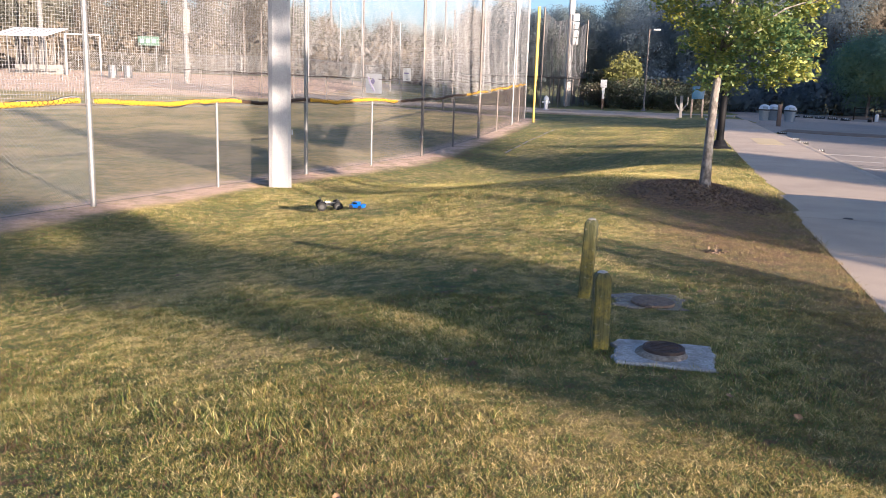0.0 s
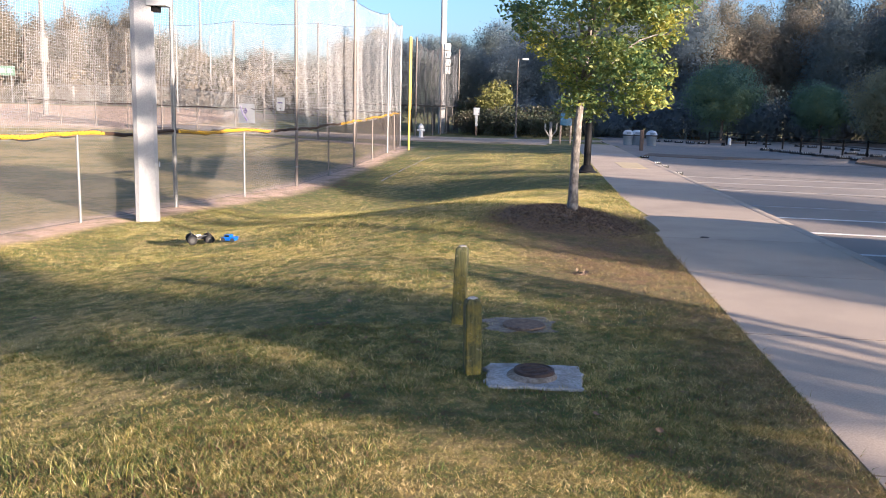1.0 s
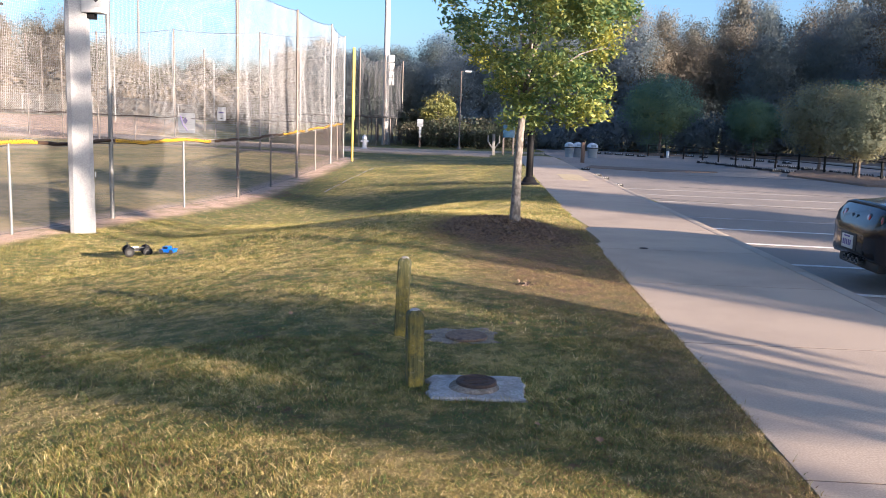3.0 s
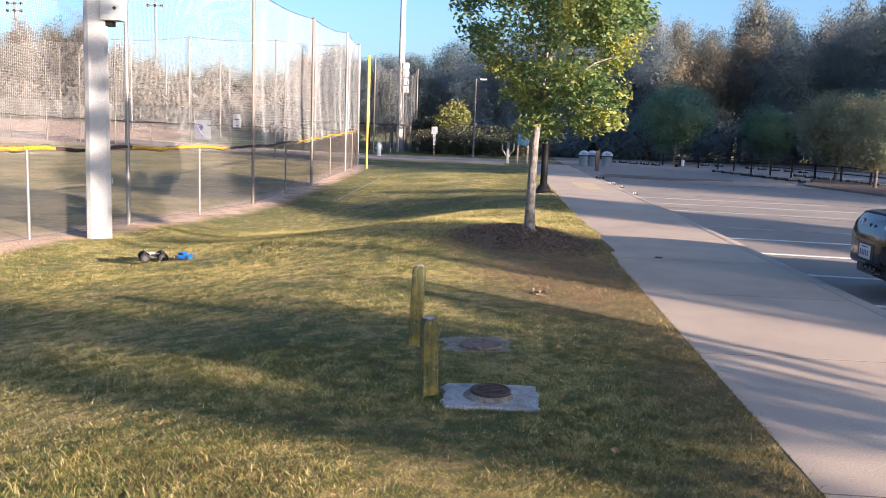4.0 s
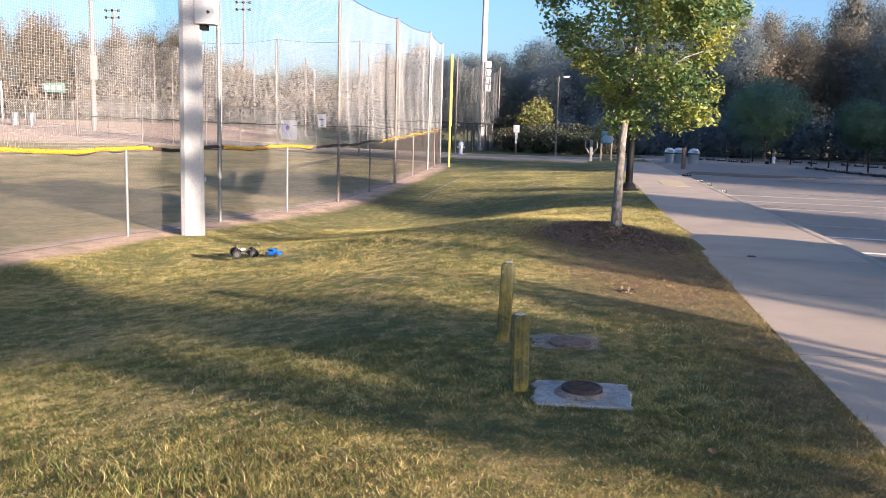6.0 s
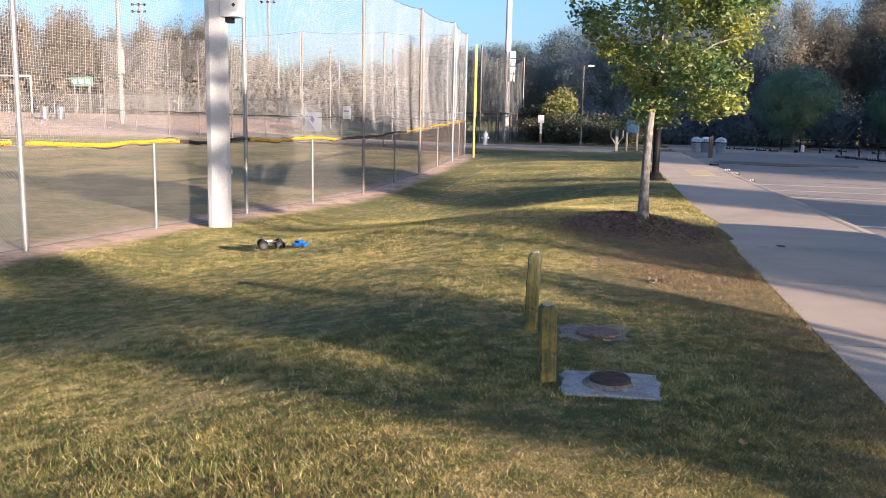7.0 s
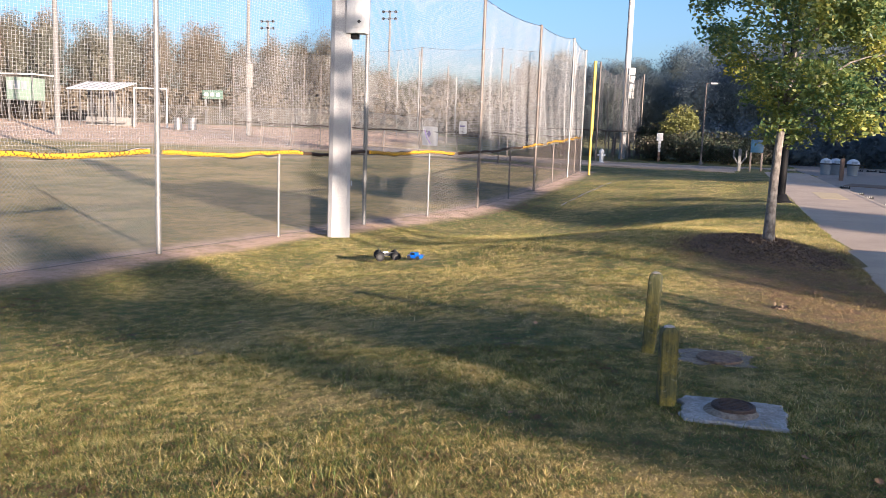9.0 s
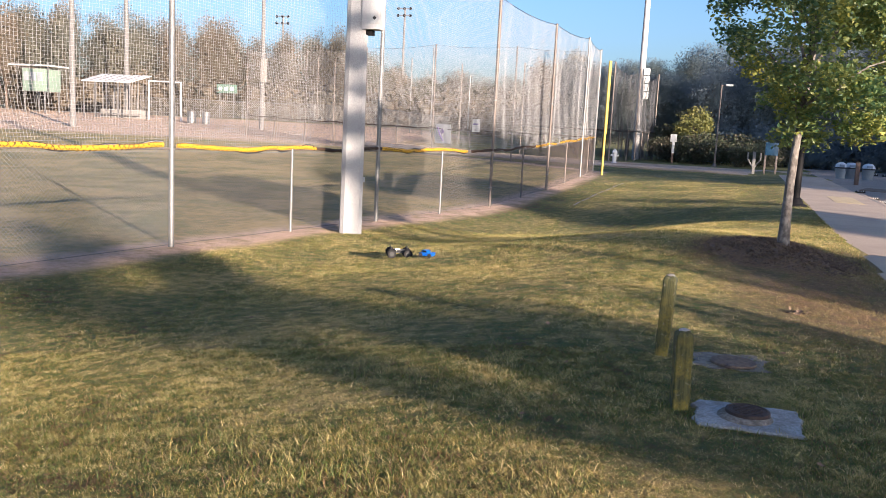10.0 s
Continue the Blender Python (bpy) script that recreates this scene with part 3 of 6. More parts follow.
def stall_line(s, w0, w1, skew, paint):
    g = Geo()
    p, q = pave(s, w0), pave(s - (w1 - w0) * skew, w1)
    n = (q - p).cross(Vector((0, 0, 1))).normalized() * 0.05
    z0, z1 = LOT_Z + 0.001, LOT_Z + 0.006
    g.add([(v.x, v.y, z) for z in (z0, z1) for v in (p - n, p + n, q + n, q - n)], [(0, 1, 2, 3), (7, 6, 5, 4), (0, 4, 5, 1), (1, 5, 6, 2), (2, 6, 7, 3), (3, 7, 4, 0)])
    solo("stall_line", g, paint, "worn white parking stall line on the asphalt", "road marking", "stall lines", "structure", smooth=False)


for s in (6.7, 8.6, 10.5, 12.45, 14.3, 16.1, 19.6, 21.6, 23.6):
    stall_line(s, PAVE_W + (0.06 if s < 14.5 else 0.25), PAVE_W + 5.2, 0.11, LINE_PAINT if s < 14.5 else FADED_PAINT)
for s in (26, 31, 36):
    stall_line(s, 10.5, 15.5, 0.05, FADED_PAINT)

# drive that crosses beyond the lawn
drive = Geo()
pts = [(-23, 60.2), (-12, 54.8), (-3.5, 50.6), (3.0, 46.8), (9.0, 43.5)]
rows = []
for i, p in enumerate(pts):
    q0, q1 = Vector(pts[max(i - 1, 0)]), Vector(pts[min(i + 1, len(pts) - 1)])
    n = Vector((-(q1 - q0).y, (q1 - q0).x)).normalized() * 2.6
    for s in (-1, 1):
        e = Vector(p) + n * s
        rows.append((e.x, e.y, max(g0(*(Vector(p) - n)), g0(*p), g0(*(Vector(p) + n))) + 0.03))
k = len(rows)
drive.add(rows + [(x, y, z - 0.25) for x, y, z in rows],
          [(2 * i, 2 * i + 1, 2 * i + 3, 2 * i + 2) for i in range(len(pts) - 1)]
          + [(2 * i, 2 * i + 2, 2 * i + 2 + k, 2 * i + k) for i in range(len(pts) - 1)]
          + [(2 * i + 1, 2 * i + 1 + k, 2 * i + 3 + k, 2 * i + 3) for i in range(len(pts) - 1)])
solo("drive", drive, ASPHALT, "grey asphalt service drive beyond the lawn", "road", kind="structure", smooth=False)
verge = Geo()
vp = [(-23, 63.6), (-12, 58.2), (-3.5, 53.9), (3.0, 50.2), (7.0, 47.9)]
verge.tube([(x, y, g0(x, y) + 0.03) for x, y in vp], 0.09, 6)
solo("verge_kerb", verge, KERB, "pale concrete edging of the service drive", "kerb", kind="structure")

# ---- chain-link fence with netting ----
CAP_H = 1.61


def strands(lines, r):
    """Thin three-sided strands along polylines (arrays of points), as vertices and triangles."""
    vs, ts, n0 = [], [], 0
    for pl in lines:
        pl = np.asarray(pl, float)
        d = np.gradient(pl, axis=0)
        d /= np.linalg.norm(d, axis=1)[:, None] + 1e-9
        up = np.array([0, 0, 1.0]) if abs(d[0, 2]) < 0.8 else np.array([0.6, 0.8, 0.0])
        s = np.cross(d, up)
        s /= np.linalg.norm(s, axis=1)[:, None] + 1e-9
        u = np.cross(s, d)
        ring = np.stack([pl + r * (math.cos(a) * s + math.sin(a) * u) for a in (0.5, 2.6, 4.7)], 1)
        m = len(pl)
        vs.append(ring.reshape(-1, 3))
        i = (np.arange(m - 1)[:, None] * 3 + np.arange(3)[None])
        j = (np.arange(m - 1)[:, None] * 3 + (np.arange(3)[None] + 1) % 3)
        ts.append(np.concatenate([np.stack([i, j, j + 3], -1).reshape(-1, 3), np.stack([i, j + 3, i + 3], -1).reshape(-1, 3)]) + n0)
        n0 += 3 * m
    return np.concatenate(vs), np.concatenate(ts)


def net_sheet(a, b, za, zb, ta, tb, cell, r, sag, bulge, seed, folds=0.0):
    """Net hung between two posts: za, zb foot and ta, tb head heights; the head wire sags, the cloth bulges and may hang in folds."""
    a, b = np.array(a, float), np.array(b, float)
    span = np.linalg.norm(b - a)
    nrm = np.array([-(b - a)[1], (b - a)[0]]) / span
    ph = np.random.default_rng(seed).uniform(0, 6.28, 6)

    def at(u, v):
        foot, head = za + (zb - za) * u, ta + (tb - ta) * u - sag * 4 * u * (1 - u)
        z = foot + (head - foot) * v
        off = bulge * np.sin(np.pi * u) * np.sin(np.pi * v) + 0.06 * bulge / 0.1 * np.sin(3 * u * 3.1 + ph[0]) * np.sin(np.pi * v)
        uu = u + 0.012 * np.sin(9 * v + ph[1] + 4 * u) * np.sin(np.pi * u)
        off = off + folds * np.sin(span * u * 5.5 + ph[2] + 0.6 * np.sin(3 * v)) * (0.4 + 0.6 * np.sin(span * u * 1.3 + ph[3]) ** 2) * (1 - 0.6 * v)
        p = a[None] + (b - a)[None] * uu[:, None] + nrm[None] * off[:, None]
        return np.concatenate([p, (z + 0.015 * np.sin(14 * u + ph[4]) * np.sin(np.pi * v))[:, None]], 1)

    lines = []
    tall = max(ta - za, tb - zb)
    for u in np.linspace(0, 1, int(span / cell)):
        v = np.linspace(0, 1, 9)
        lines.append(at(np.full(9, u), v))
    k = 41 if folds else 13
    for v in np.linspace(0, 1, int(tall / cell)):
        lines.append(at(np.linspace(0, 1, k), np.full(k, v)))
    return strands(lines, r)


def link_sheet(a, b, za, zb, h, pitch=0.066, r=0.0021):
    """Chain link: wires that run diagonally both ways and cross in diamonds."""
    a, b = np.array(a, float), np.array(b, float)
    span = np.linalg.norm(b - a)
    lines = []
    for s in (1, -1):
        for o in np.arange(-h, span + h, pitch):
            lo, hi = (o, o + h) if s > 0 else (o + h, o)
            u0, u1 = lo, hi
            z0, z1 = 0.0, h
            if min(u0, u1) < 0:
                if u0 < 0:
                    z0 = h * (0 - u0) / (u1 - u0)
                    u0 = 0
                else:
                    z1 = h * (0 - u0) / (u1 - u0)
                    u1 = 0
            if max(u0, u1) > span:
                if u1 > span:
                    z1 = z0 + (z1 - z0) * (span - u0) / (u1 - u0)
                    u1 = span
                else:
                    z0 = z1 - (z1 - z0) * (span - u1) / (u0 - u1)
                    u0 = span
            if abs(u1 - u0) < 0.01 or min(u0, u1) < -1e-6 or max(u0, u1) > span + 1e-6:
                continue
            p = []
            for u, z in ((u0, z0), (u1, z1)):
                q = a + (b - a) * u / span
                p.append((q[0], q[1], za + (zb - za) * u / span + z + 0.03))
            lines.append(p)
    return strands(lines, r)


fence = thing("ball_field_fence", (0, 0, 0), "chain-link ball field fence with yellow cap and tall grey netting", "fence")


def post_mesh(name, r, h, mat):
    g = Geo().tube([(0, 0, -0.3), (0, 0, h)], r, 12)
    g.lathe([(r * 1.12, 0), (r * 1.12, 0.02), (r * 0.5, 0.045)], 12, Matrix.Translation((0, 0, h)))
    return g.mesh(name, mat, True)


TALL = post_mesh("tall_post", 0.045, 6.0, GALV)
TALL_BROWN = post_mesh("tall_post", 0.045, 6.0, BROWN_STEEL)
SHORT = post_mesh("line_post", 0.028, CAP_H - 0.03, GALV)
SHORT_BROWN = post_mesh("line_post", 0.028, CAP_H - 0.03, BROWN_STEEL)
HEAD = [5.35, 5.35, 5.35, 5.30, 5.10, 5.13, 5.36, 5.30, 5.88, 6.3, 6.4, 6.5, 6.6]


def cap_tube(pts, r, wavy):
    g = Geo()
    dense, rad = [], []
    for i in range(len(pts) - 1):
        p, q = Vector(pts[i]), Vector(pts[i + 1])
        n = max(2, int((q - p).length / 0.12))
        for k in range(n):
            dense.append(p.lerp(q, k / n))
    dense.append(Vector(pts[-1]))
    for i, p in enumerate(dense):
        w = noise.noise(Vector((p.x * 2.1, p.y * 2.1, 3.0)))
        p.z += wavy * w
        rad.append(r * (1 + 0.25 * noise.noise(Vector((p.x * 5, p.y * 5, 0)))))
    return g.tube(dense, rad, 8, True, 1.15)


def along(i, u):
    (ax, ay), (bx, by) = FENCE[i], FENCE[i + 1]
    return ax + (bx - ax) * u, ay + (by - ay) * u


for i, (x, y) in enumerate(FENCE):
    z = g0(x, y)
    dark = i in (4, 5) or i > 7
    ob = part("tall_post", TALL_BROWN if dark else TALL, None, fence)
    ob.matrix_basis = pose(x, y, z) @ Matrix.Diagonal((1, 1, (HEAD[i] - z) / 6.0, 1))
    for band in (0.55, 1.55, 3.0, 4.4):
        g = Geo().lathe([(0.052, -0.02), (0.055, 0), (0.052, 0.02)], 10)
        bo = part("tie_band", g, GALV, ob)
        bo.matrix_basis = pose(0, 0, band * 6.0 / (HEAD[i] - z))
for i in range(len(FENCE) - 1):
    (ax, ay), (bx, by) = FENCE[i], FENCE[i + 1]
    za, zb = g0(ax, ay), g0(bx, by)
    mx, my = along(i, 0.46 if i == 1 else 0.5)
    ob = part("line_post", SHORT_BROWN if i >= 4 else SHORT, None, fence)
    ob.matrix_basis = pose(mx, my, g0(mx, my))
    v, t = link_sheet((ax, ay), (bx, by), za, zb, CAP_H - 0.05, 0.066 if i < 8 else 0.12, 0.0026 if i < 4 else 0.0021 if i < 8 else 0.003)
    part("chain_link_mesh", soup("chain_link_mesh", v, t, WIRE if i < 2 else WIRE_DULL if i < 4 else BROWN_STEEL), None, fence, kind="stuff")
    cell = 0.05 if i < 5 else 0.07
    heavy = 0.0020 if i < 4 else 0.0026
    v, t = net_sheet((ax, ay), (bx, by), za + CAP_H - 0.1, zb + CAP_H - 0.1, HEAD[i], HEAD[i + 1], cell, heavy, 0.12, 0.10, i, 0.03 if 4 <= i < 8 else 0.0)
    part("net_panel", soup("net_panel", v, t, NET), None, fence, kind="stuff")
    rope = [(*along(i, u), HEAD[i] + (HEAD[i + 1] - HEAD[i]) * u - 0.12 * 4 * u * (1 - u)) for u in np.linspace(0, 1, 17)]
    part("head_rope", Geo().tube(rope, 0.009, 5), DARK_PLASTIC, fence)


def cap_run(s0, s1, mat, name, r, wavy, lift=0.0):
    """A run of cap from fence position s0 to s1 (whole numbers are posts)."""
    pts, s = [], s0
    while s < s1 + 1e-6:
        i = min(int(s), len(FENCE) - 2)
        x, y = along(i, s - i)
        zz = g0(*FENCE[i]) * (1 - (s - i)) + g0(*FENCE[i + 1]) * (s - i)
        pts.append((x, y, zz + CAP_H + lift - 0.05 * math.sin(math.pi * (2 * s % 1.0)) ** 2))
        s += 0.05
    part(name, cap_tube(pts, r, wavy), mat, fence)
    if mat is CAP_YELLOW:
        wrap = Geo()
        for turns, ph in ((1, 0.0), (-1, 1.0), (1, 3.1), (-1, 4.2)):
            coil = []
            for p_, q_ in zip(pts, pts[1:]):
                p_, q_ = Vector(p_), Vector(q_)
                sd = (q_ - p_).cross(Vector((0, 0, 1))).normalized()
                nn_ = max(2, int((q_ - p_).length / 0.045))
                for k_ in range(nn_):
                    c_ = p_.lerp(q_, k_ / nn_)
                    w_ = noise.noise(Vector((c_.x * 2.1, c_.y * 2.1, 3.0)))
                    a_ = ph + turns * 2 * math.pi * (c_.x * 0.22 + c_.y) / 0.19
                    coil.append(c_ + Vector((0, 0, wavy * w_)) + (sd * math.cos(a_) + Vector((0, 0, 1.15)) * math.sin(a_)) * r * 1.26)
            wrap.tube(coil, 0.0075 if s0 < 2 else 0.005, 3)
        part("net_wrap", wrap, NET_WRAP, fence, kind="stuff")


for s0, s1 in ((0.0, 0.98), (1.02, 1.98), (2.02, 2.62), (3.03, 3.77), (4.73, 5.2), (5.3, 5.95), (6.05, 6.9)):
    cap_run(s0, s1, CAP_YELLOW, "yellow_cap", 0.034, 0.03)
    cap_run(s0, s1, DARK_PLASTIC, "net_hem", 0.012, 0.09, -0.03)
    cap_run(s0, s1, DARK_PLASTIC, "net_hem", 0.007, 0.12, 0.02)
    cap_run(s0, s1, NET_DARK, "net_hem", 0.009, 0.16, -0.005)
for s0, s1 in ((2.62, 3.03), (3.77, 4.73), (6.9, 12.0)):
    cap_run(s0, s1, NET_WRAP, "bunched_net", 0.03, 0.05)
part("top_rail", Geo().tube([(x, y, g0(x, y) + CAP_H - 0.05) for x, y in FENCE], 0.016, 8), BROWN_STEEL, fence)

# ground gap and lower tension wire
part("bottom_wire", Geo().tube([(x, y, g0(x, y) + 0.04) for x, y in FENCE], 0.004, 5), BROWN_STEEL, fence)

# second fenced field beyond the drive: dark hanging nets on posts
FAR_NET = [(-10.5, 60.0), (-4.05, 57.0), (-2.6, 62.0), (-1.45, 67.0), (-9.0, 74.0)]
far_fence = thing("far_field_net", (0, 0, 0), "tall dark net fence of the field beyond the drive", "fence")
for i, (x, y) in enumerate(FAR_NET):
    z = g0(x, y)
    ob = part("tall_post", TALL_BROWN, None, far_fence)
    ob.matrix_basis = pose(x, y, z) @ Matrix.Diagonal((1.2, 1.2, (6.2 - z) / 6.0, 1))
for i in range(4):
    p, q = FAR_NET[i], FAR_NET[i + 1]
    v, t = net_sheet(p, q, g0(*p) + 2.0, g0(*q) + 2.0, 6.1, 6.1, 0.075, 0.0075, 0.5, 0.12, 40 + i, 0.20)
    part("net_panel", soup("net_panel", v, t, FAR_TWINE), None, far_fence, kind="stuff")
    v, t = link_sheet(p, q, g0(*p), g0(*q), 2.0, 0.16, 0.004)
    part("chain_link_mesh", soup("chain_link_mesh", v, t, FAR_TWINE), None, far_fence, kind="stuff")
    part("hem_rail", cap_tube([(*p, g0(*p) + 2.05), (*q, g0(*q) + 2.05)], 0.05, 0.08), DARK_PLASTIC, far_fence)
    for u in (0.33, 0.67):
        ob = part("line_post", SHORT_BROWN, None, far_fence)
        xx, yy = p[0] + (q[0] - p[0]) * u, p[1] + (q[1] - p[1]) * u
        ob.matrix_basis = pose(xx, yy, g0(xx, yy)) @ Matrix.Diagonal((1.3, 1.3, 1.3, 1))

# ---- light pole ----
def square_shaft(h, w0, w1, chamfer=0.16, steps=8):
    g, rows_ = Geo(), []
    for i in range(steps + 1):
        w = (w0 + (w1 - w0) * i / steps) / 2
        c = w * (1 - 2 * chamfer)
        z = -0.4 + (h + 0.4) * i / steps
        rows_.extend([(w, -c, z), (w, c, z), (c, w, z), (-c, w, z), (-w, c, z), (-w, -c, z), (-c, -w, z), (c, -w, z)])
    return g.add(rows_, [(8 * i + k, 8 * i + (k + 1) % 8, 8 * i + 8 + (k + 1) % 8, 8 * i + 8 + k) for i in range(steps) for k in range(8)]
                 + [tuple(range(8))[::-1], tuple(8 * steps + k for k in range(8))])


px, py = -6.05, 15.42
pole = thing("light_pole", (px, py, g0(px, py)), "tall square concrete light pole with grey electrical boxes", "light pole", turn=24)
part("shaft", square_shaft(15, 0.425, 0.29), POLE_CONCRETE, pole, smooth=False)
box1 = part("meter_box", Geo().box((0.29, -0.16, 4.35), (0.35, 0.32, 0.95), Matrix.Rotation(radians(-24), 3, "Z"), 0.012), BOX_GREY, pole, "grey steel meter box")
part("hasp", Geo().box((0.34, -0.345, 4.25), (0.05, 0.02, 0.10), Matrix.Rotation(radians(-24), 3, "Z"), 0.004), DARK_PLASTIC, box1)
part("warning_plate", Geo().box((0.295, -0.353, 4.08), (0.055, 0.006, 0.055), Matrix.Rotation(radians(-24), 3, "Z") @ Matrix.Rotation(radians(45), 3, "Y")), DARK_PLASTIC, box1, "dark diamond warning plate")
part("white_plate", Geo().box((0.292, -0.346, 4.18), (0.16, 0.006, 0.40), Matrix.Rotation(radians(-24), 3, "Z")), WHITE_PLASTIC, box1)
part("upper_box", Geo().box((0.29, -0.15, 5.15), (0.36, 0.32, 0.55), Matrix.Rotation(radians(-24), 3, "Z"), 0.012), BOX_GREY, pole, "grey steel switch box")
part("mounting_bracket", Geo().box((0.20, -0.09, 3.83), (0.22, 0.18, 0.10), Matrix.Rotation(radians(-24), 3, "Z"), 0.008), BLACK_STEEL, pole)
part("conduit", Geo().tube([(0.24, -0.06, 3.9), (0.24, -0.06, 15)], 0.022, 8), GALV, pole)
part("ground_clip", Geo().box((0.236, 0.02, 1.05), (0.02, 0.06, 0.10), None, 0.004), BOX_GREY, pole)
part("cross_arm", Geo().box((0, 0, 14.4), (2.6, 0.10, 0.12), None, 0.01), GALV, pole)
for i in range(4):
    part("flood_light", Geo().lathe([(0.08, -0.1), (0.24, 0.12), (0.25, 0.16)], 14, pose(-1.1 + 0.73 * i, 0.12, 14.6, 70, 0, 180)), BOX_GREY, pole)


# ---- bollards and manholes ----
def bollard(x, y, h, w, lean, turn, label):
    th = thing("bollard", (x, y, g0(x, y)), label, "bollard", "bollards by the manholes", turn=turn)
    g = Geo()
    n, cut = 10, 0.03
    for k in range(n + 1):
        t = k / n
        z = -0.25 + (h + 0.25 - cut) * t
        s = w / 2 * (1 + 0.03 * noise.noise(Vector((x * 9, 5 * t, 1))))
        c = s * 0.82
        sh = Vector((lean * t * h, 0, 0))
        ring = [(s, -c), (s, c), (c, s), (-c, s), (-s, c), (-s, -c), (-c, -s), (c, -s)]
        g.v.extend((p + sh.x, q, z + 0.004 * noise.noise(Vector((p * 40, q * 40, z * 9)))) for p, q in ring)
        if k:
            g.f.extend((8 * k - 8 + j, 8 * k - 8 + (j + 1) % 8, 8 * k + (j + 1) % 8, 8 * k + j) for j in range(8))
    # worn, rounded top
    for dz, k_ in ((-0.016, 0.93), (-0.004, 0.78), (0.004, 0.5)):
        c0 = len(g.v)
        g.v.extend((lean * h + w / 2 * k_ * p, w / 2 * k_ * q, h + dz + 0.008 * noise.noise(Vector((p * 1.7, q * 1.7, x * 7)))) for p, q in ((1, -0.82), (1, 0.82), (0.82, 1), (-0.82, 1), (-1, 0.82), (-1, -0.82), (-0.82, -1), (0.82, -1)))
        g.f.extend((c0 - 8 + j, c0 - 8 + (j + 1) % 8, c0 + (j + 1) % 8, c0 + j) for j in range(8))
    g.f.append(tuple(len(g.v) - 8 + j for j in range(8)))
    part("post", g, BOLLARD_WOOD, th, smooth=False)
    part("end_grain", Geo().lathe([(w * 0.34, -0.004), (w * 0.30, 0.007), (w * 0.14, 0.012)], 9, Matrix.Translation((lean * h, 0, h))), PAD_CONCRETE, th, "grey weathered cut top")
    return th


bollard(0.035, 4.62, 0.43, 0.092, -0.03, 12, "square yellow-green timber bollard beside the square manhole pad")
bollard(-0.085, 5.80, 0.55, 0.086, 0.05, -8, "taller dark green timber bollard beside the broken manhole pad")


def slab_pad(name, cx, cy, hx, hy, turn, ragged, label):
    th = thing(name, (cx, cy, g0(cx, cy)), label, "manhole", "manholes in the grass", turn=turn)
    g, n = Geo(), 40
    ring = []
    for k in range(n):
        a_ = 2 * math.pi * k / n
        c_, s_ = math.cos(a_), math.sin(a_)
        m_ = max(abs(c_), abs(s_))
        r_ = 1 + ragged * noise.noise(Vector((3 * c_ + cx * 5, 3 * s_, 2.0)))
        ring.append((hx * c_ / m_ * r_, hy * s_ / m_ * r_))
    for z, sc in ((-0.10, 1.0), (0.012 if ragged < 0.3 else 0.0, 1.0), (0.02 if ragged < 0.3 else 0.008, 0.97)):
        g.v.extend((p * sc, q * sc, z) for p, q in ring)
    g.f.extend((n * j + k, n * j + (k + 1) % n, n * j + n + (k + 1) % n, n * j + n + k) for j in range(2) for k in range(n))
    g.f.append(tuple(2 * n + k for k in range(n)))
    part("pad", g, SOILED if ragged > 0.3 else PAD_CONCRETE, th, smooth=False)
    return th


m1 = slab_pad("manhole", 0.375, 4.545, 0.265, 0.21, -2, 0.17, "square concrete manhole pad with a raised rusty iron lid")
ringp = Geo().lathe([(0.118, 0.01), (0.112, 0.056), (0.100, 0.060), (0.096, 0.052)], 28)
part("lid_frame", ringp, IRON, m1)
part("lid", Geo().lathe([(0.094, 0.03), (0.094, 0.048), (0.088, 0.054), (0.02, 0.055)], 28), IRON, m1, "rusty round cast-iron lid")
for k in range(6):
    part("lid_rib", Geo().box((0, -0.065 + 0.026 * k, 0.056), (2 * math.sqrt(max(0.078 ** 2 - (-0.065 + 0.026 * k) ** 2, 0.0004)), 0.008, 0.006), None, 0.002), IRON, m1)
part("mortar_apron", Geo().lathe([(0.145, 0.016), (0.13, 0.034), (0.115, 0.040)], 24, Matrix.Translation((-0.012, -0.012, 0))), SOILED, m1)
m2 = slab_pad("manhole", 0.36, 5.80, 0.23, 0.20, 6, 0.5, "broken half-buried concrete manhole pad with sunken lid")
part("lid", Geo().lathe([(0.15, 0.012), (0.145, 0.026), (0.12, 0.030), (0.03, 0.026)], 24, Matrix.Translation((0.02, -0.06, 0))), MULCH, m2, "sunken soil-covered iron lid")


# ---- trees ----
def leaf_cloud(centres, spread, per, size, r_, flat=0.5, up=0.35, wide=(0.32, 0.5)):
    """Folded leaves scattered round clump centres."""
    n = len(centres) * per
    c = np.repeat(np.asarray(centres, float), per, 0) + np.clip(r_.normal(0, 1, (n, 3)), -1.5, 1.5) * np.asarray(spread)
    d = r_.normal(0, 1, (n, 3))
    d[:, 2] = d[:, 2] * flat - 0.25
    d /= np.linalg.norm(d, axis=1)[:, None]
    nr = r_.normal(0, 1, (n, 3))
    nr[:, 2] += up
    s = np.cross(d, nr)
    s /= np.linalg.norm(s, axis=1)[:, None] + 1e-9
    nn = np.cross(s, d)
    ln = size * r_.uniform(0.6, 1.25, (n, 1))
    w = ln * r_.uniform(*wide, (n, 1))
    v = np.stack([c, c + d * ln * 0.45 + s * w + nn * w * 0.35, c + d * ln, c + d * ln * 0.45 - s * w + nn * w * 0.35], 1).reshape(-1, 3)
    k = np.arange(n)[:, None] * 4
    return v, np.concatenate([k + [0, 1, 2], k + [0, 2, 3]])


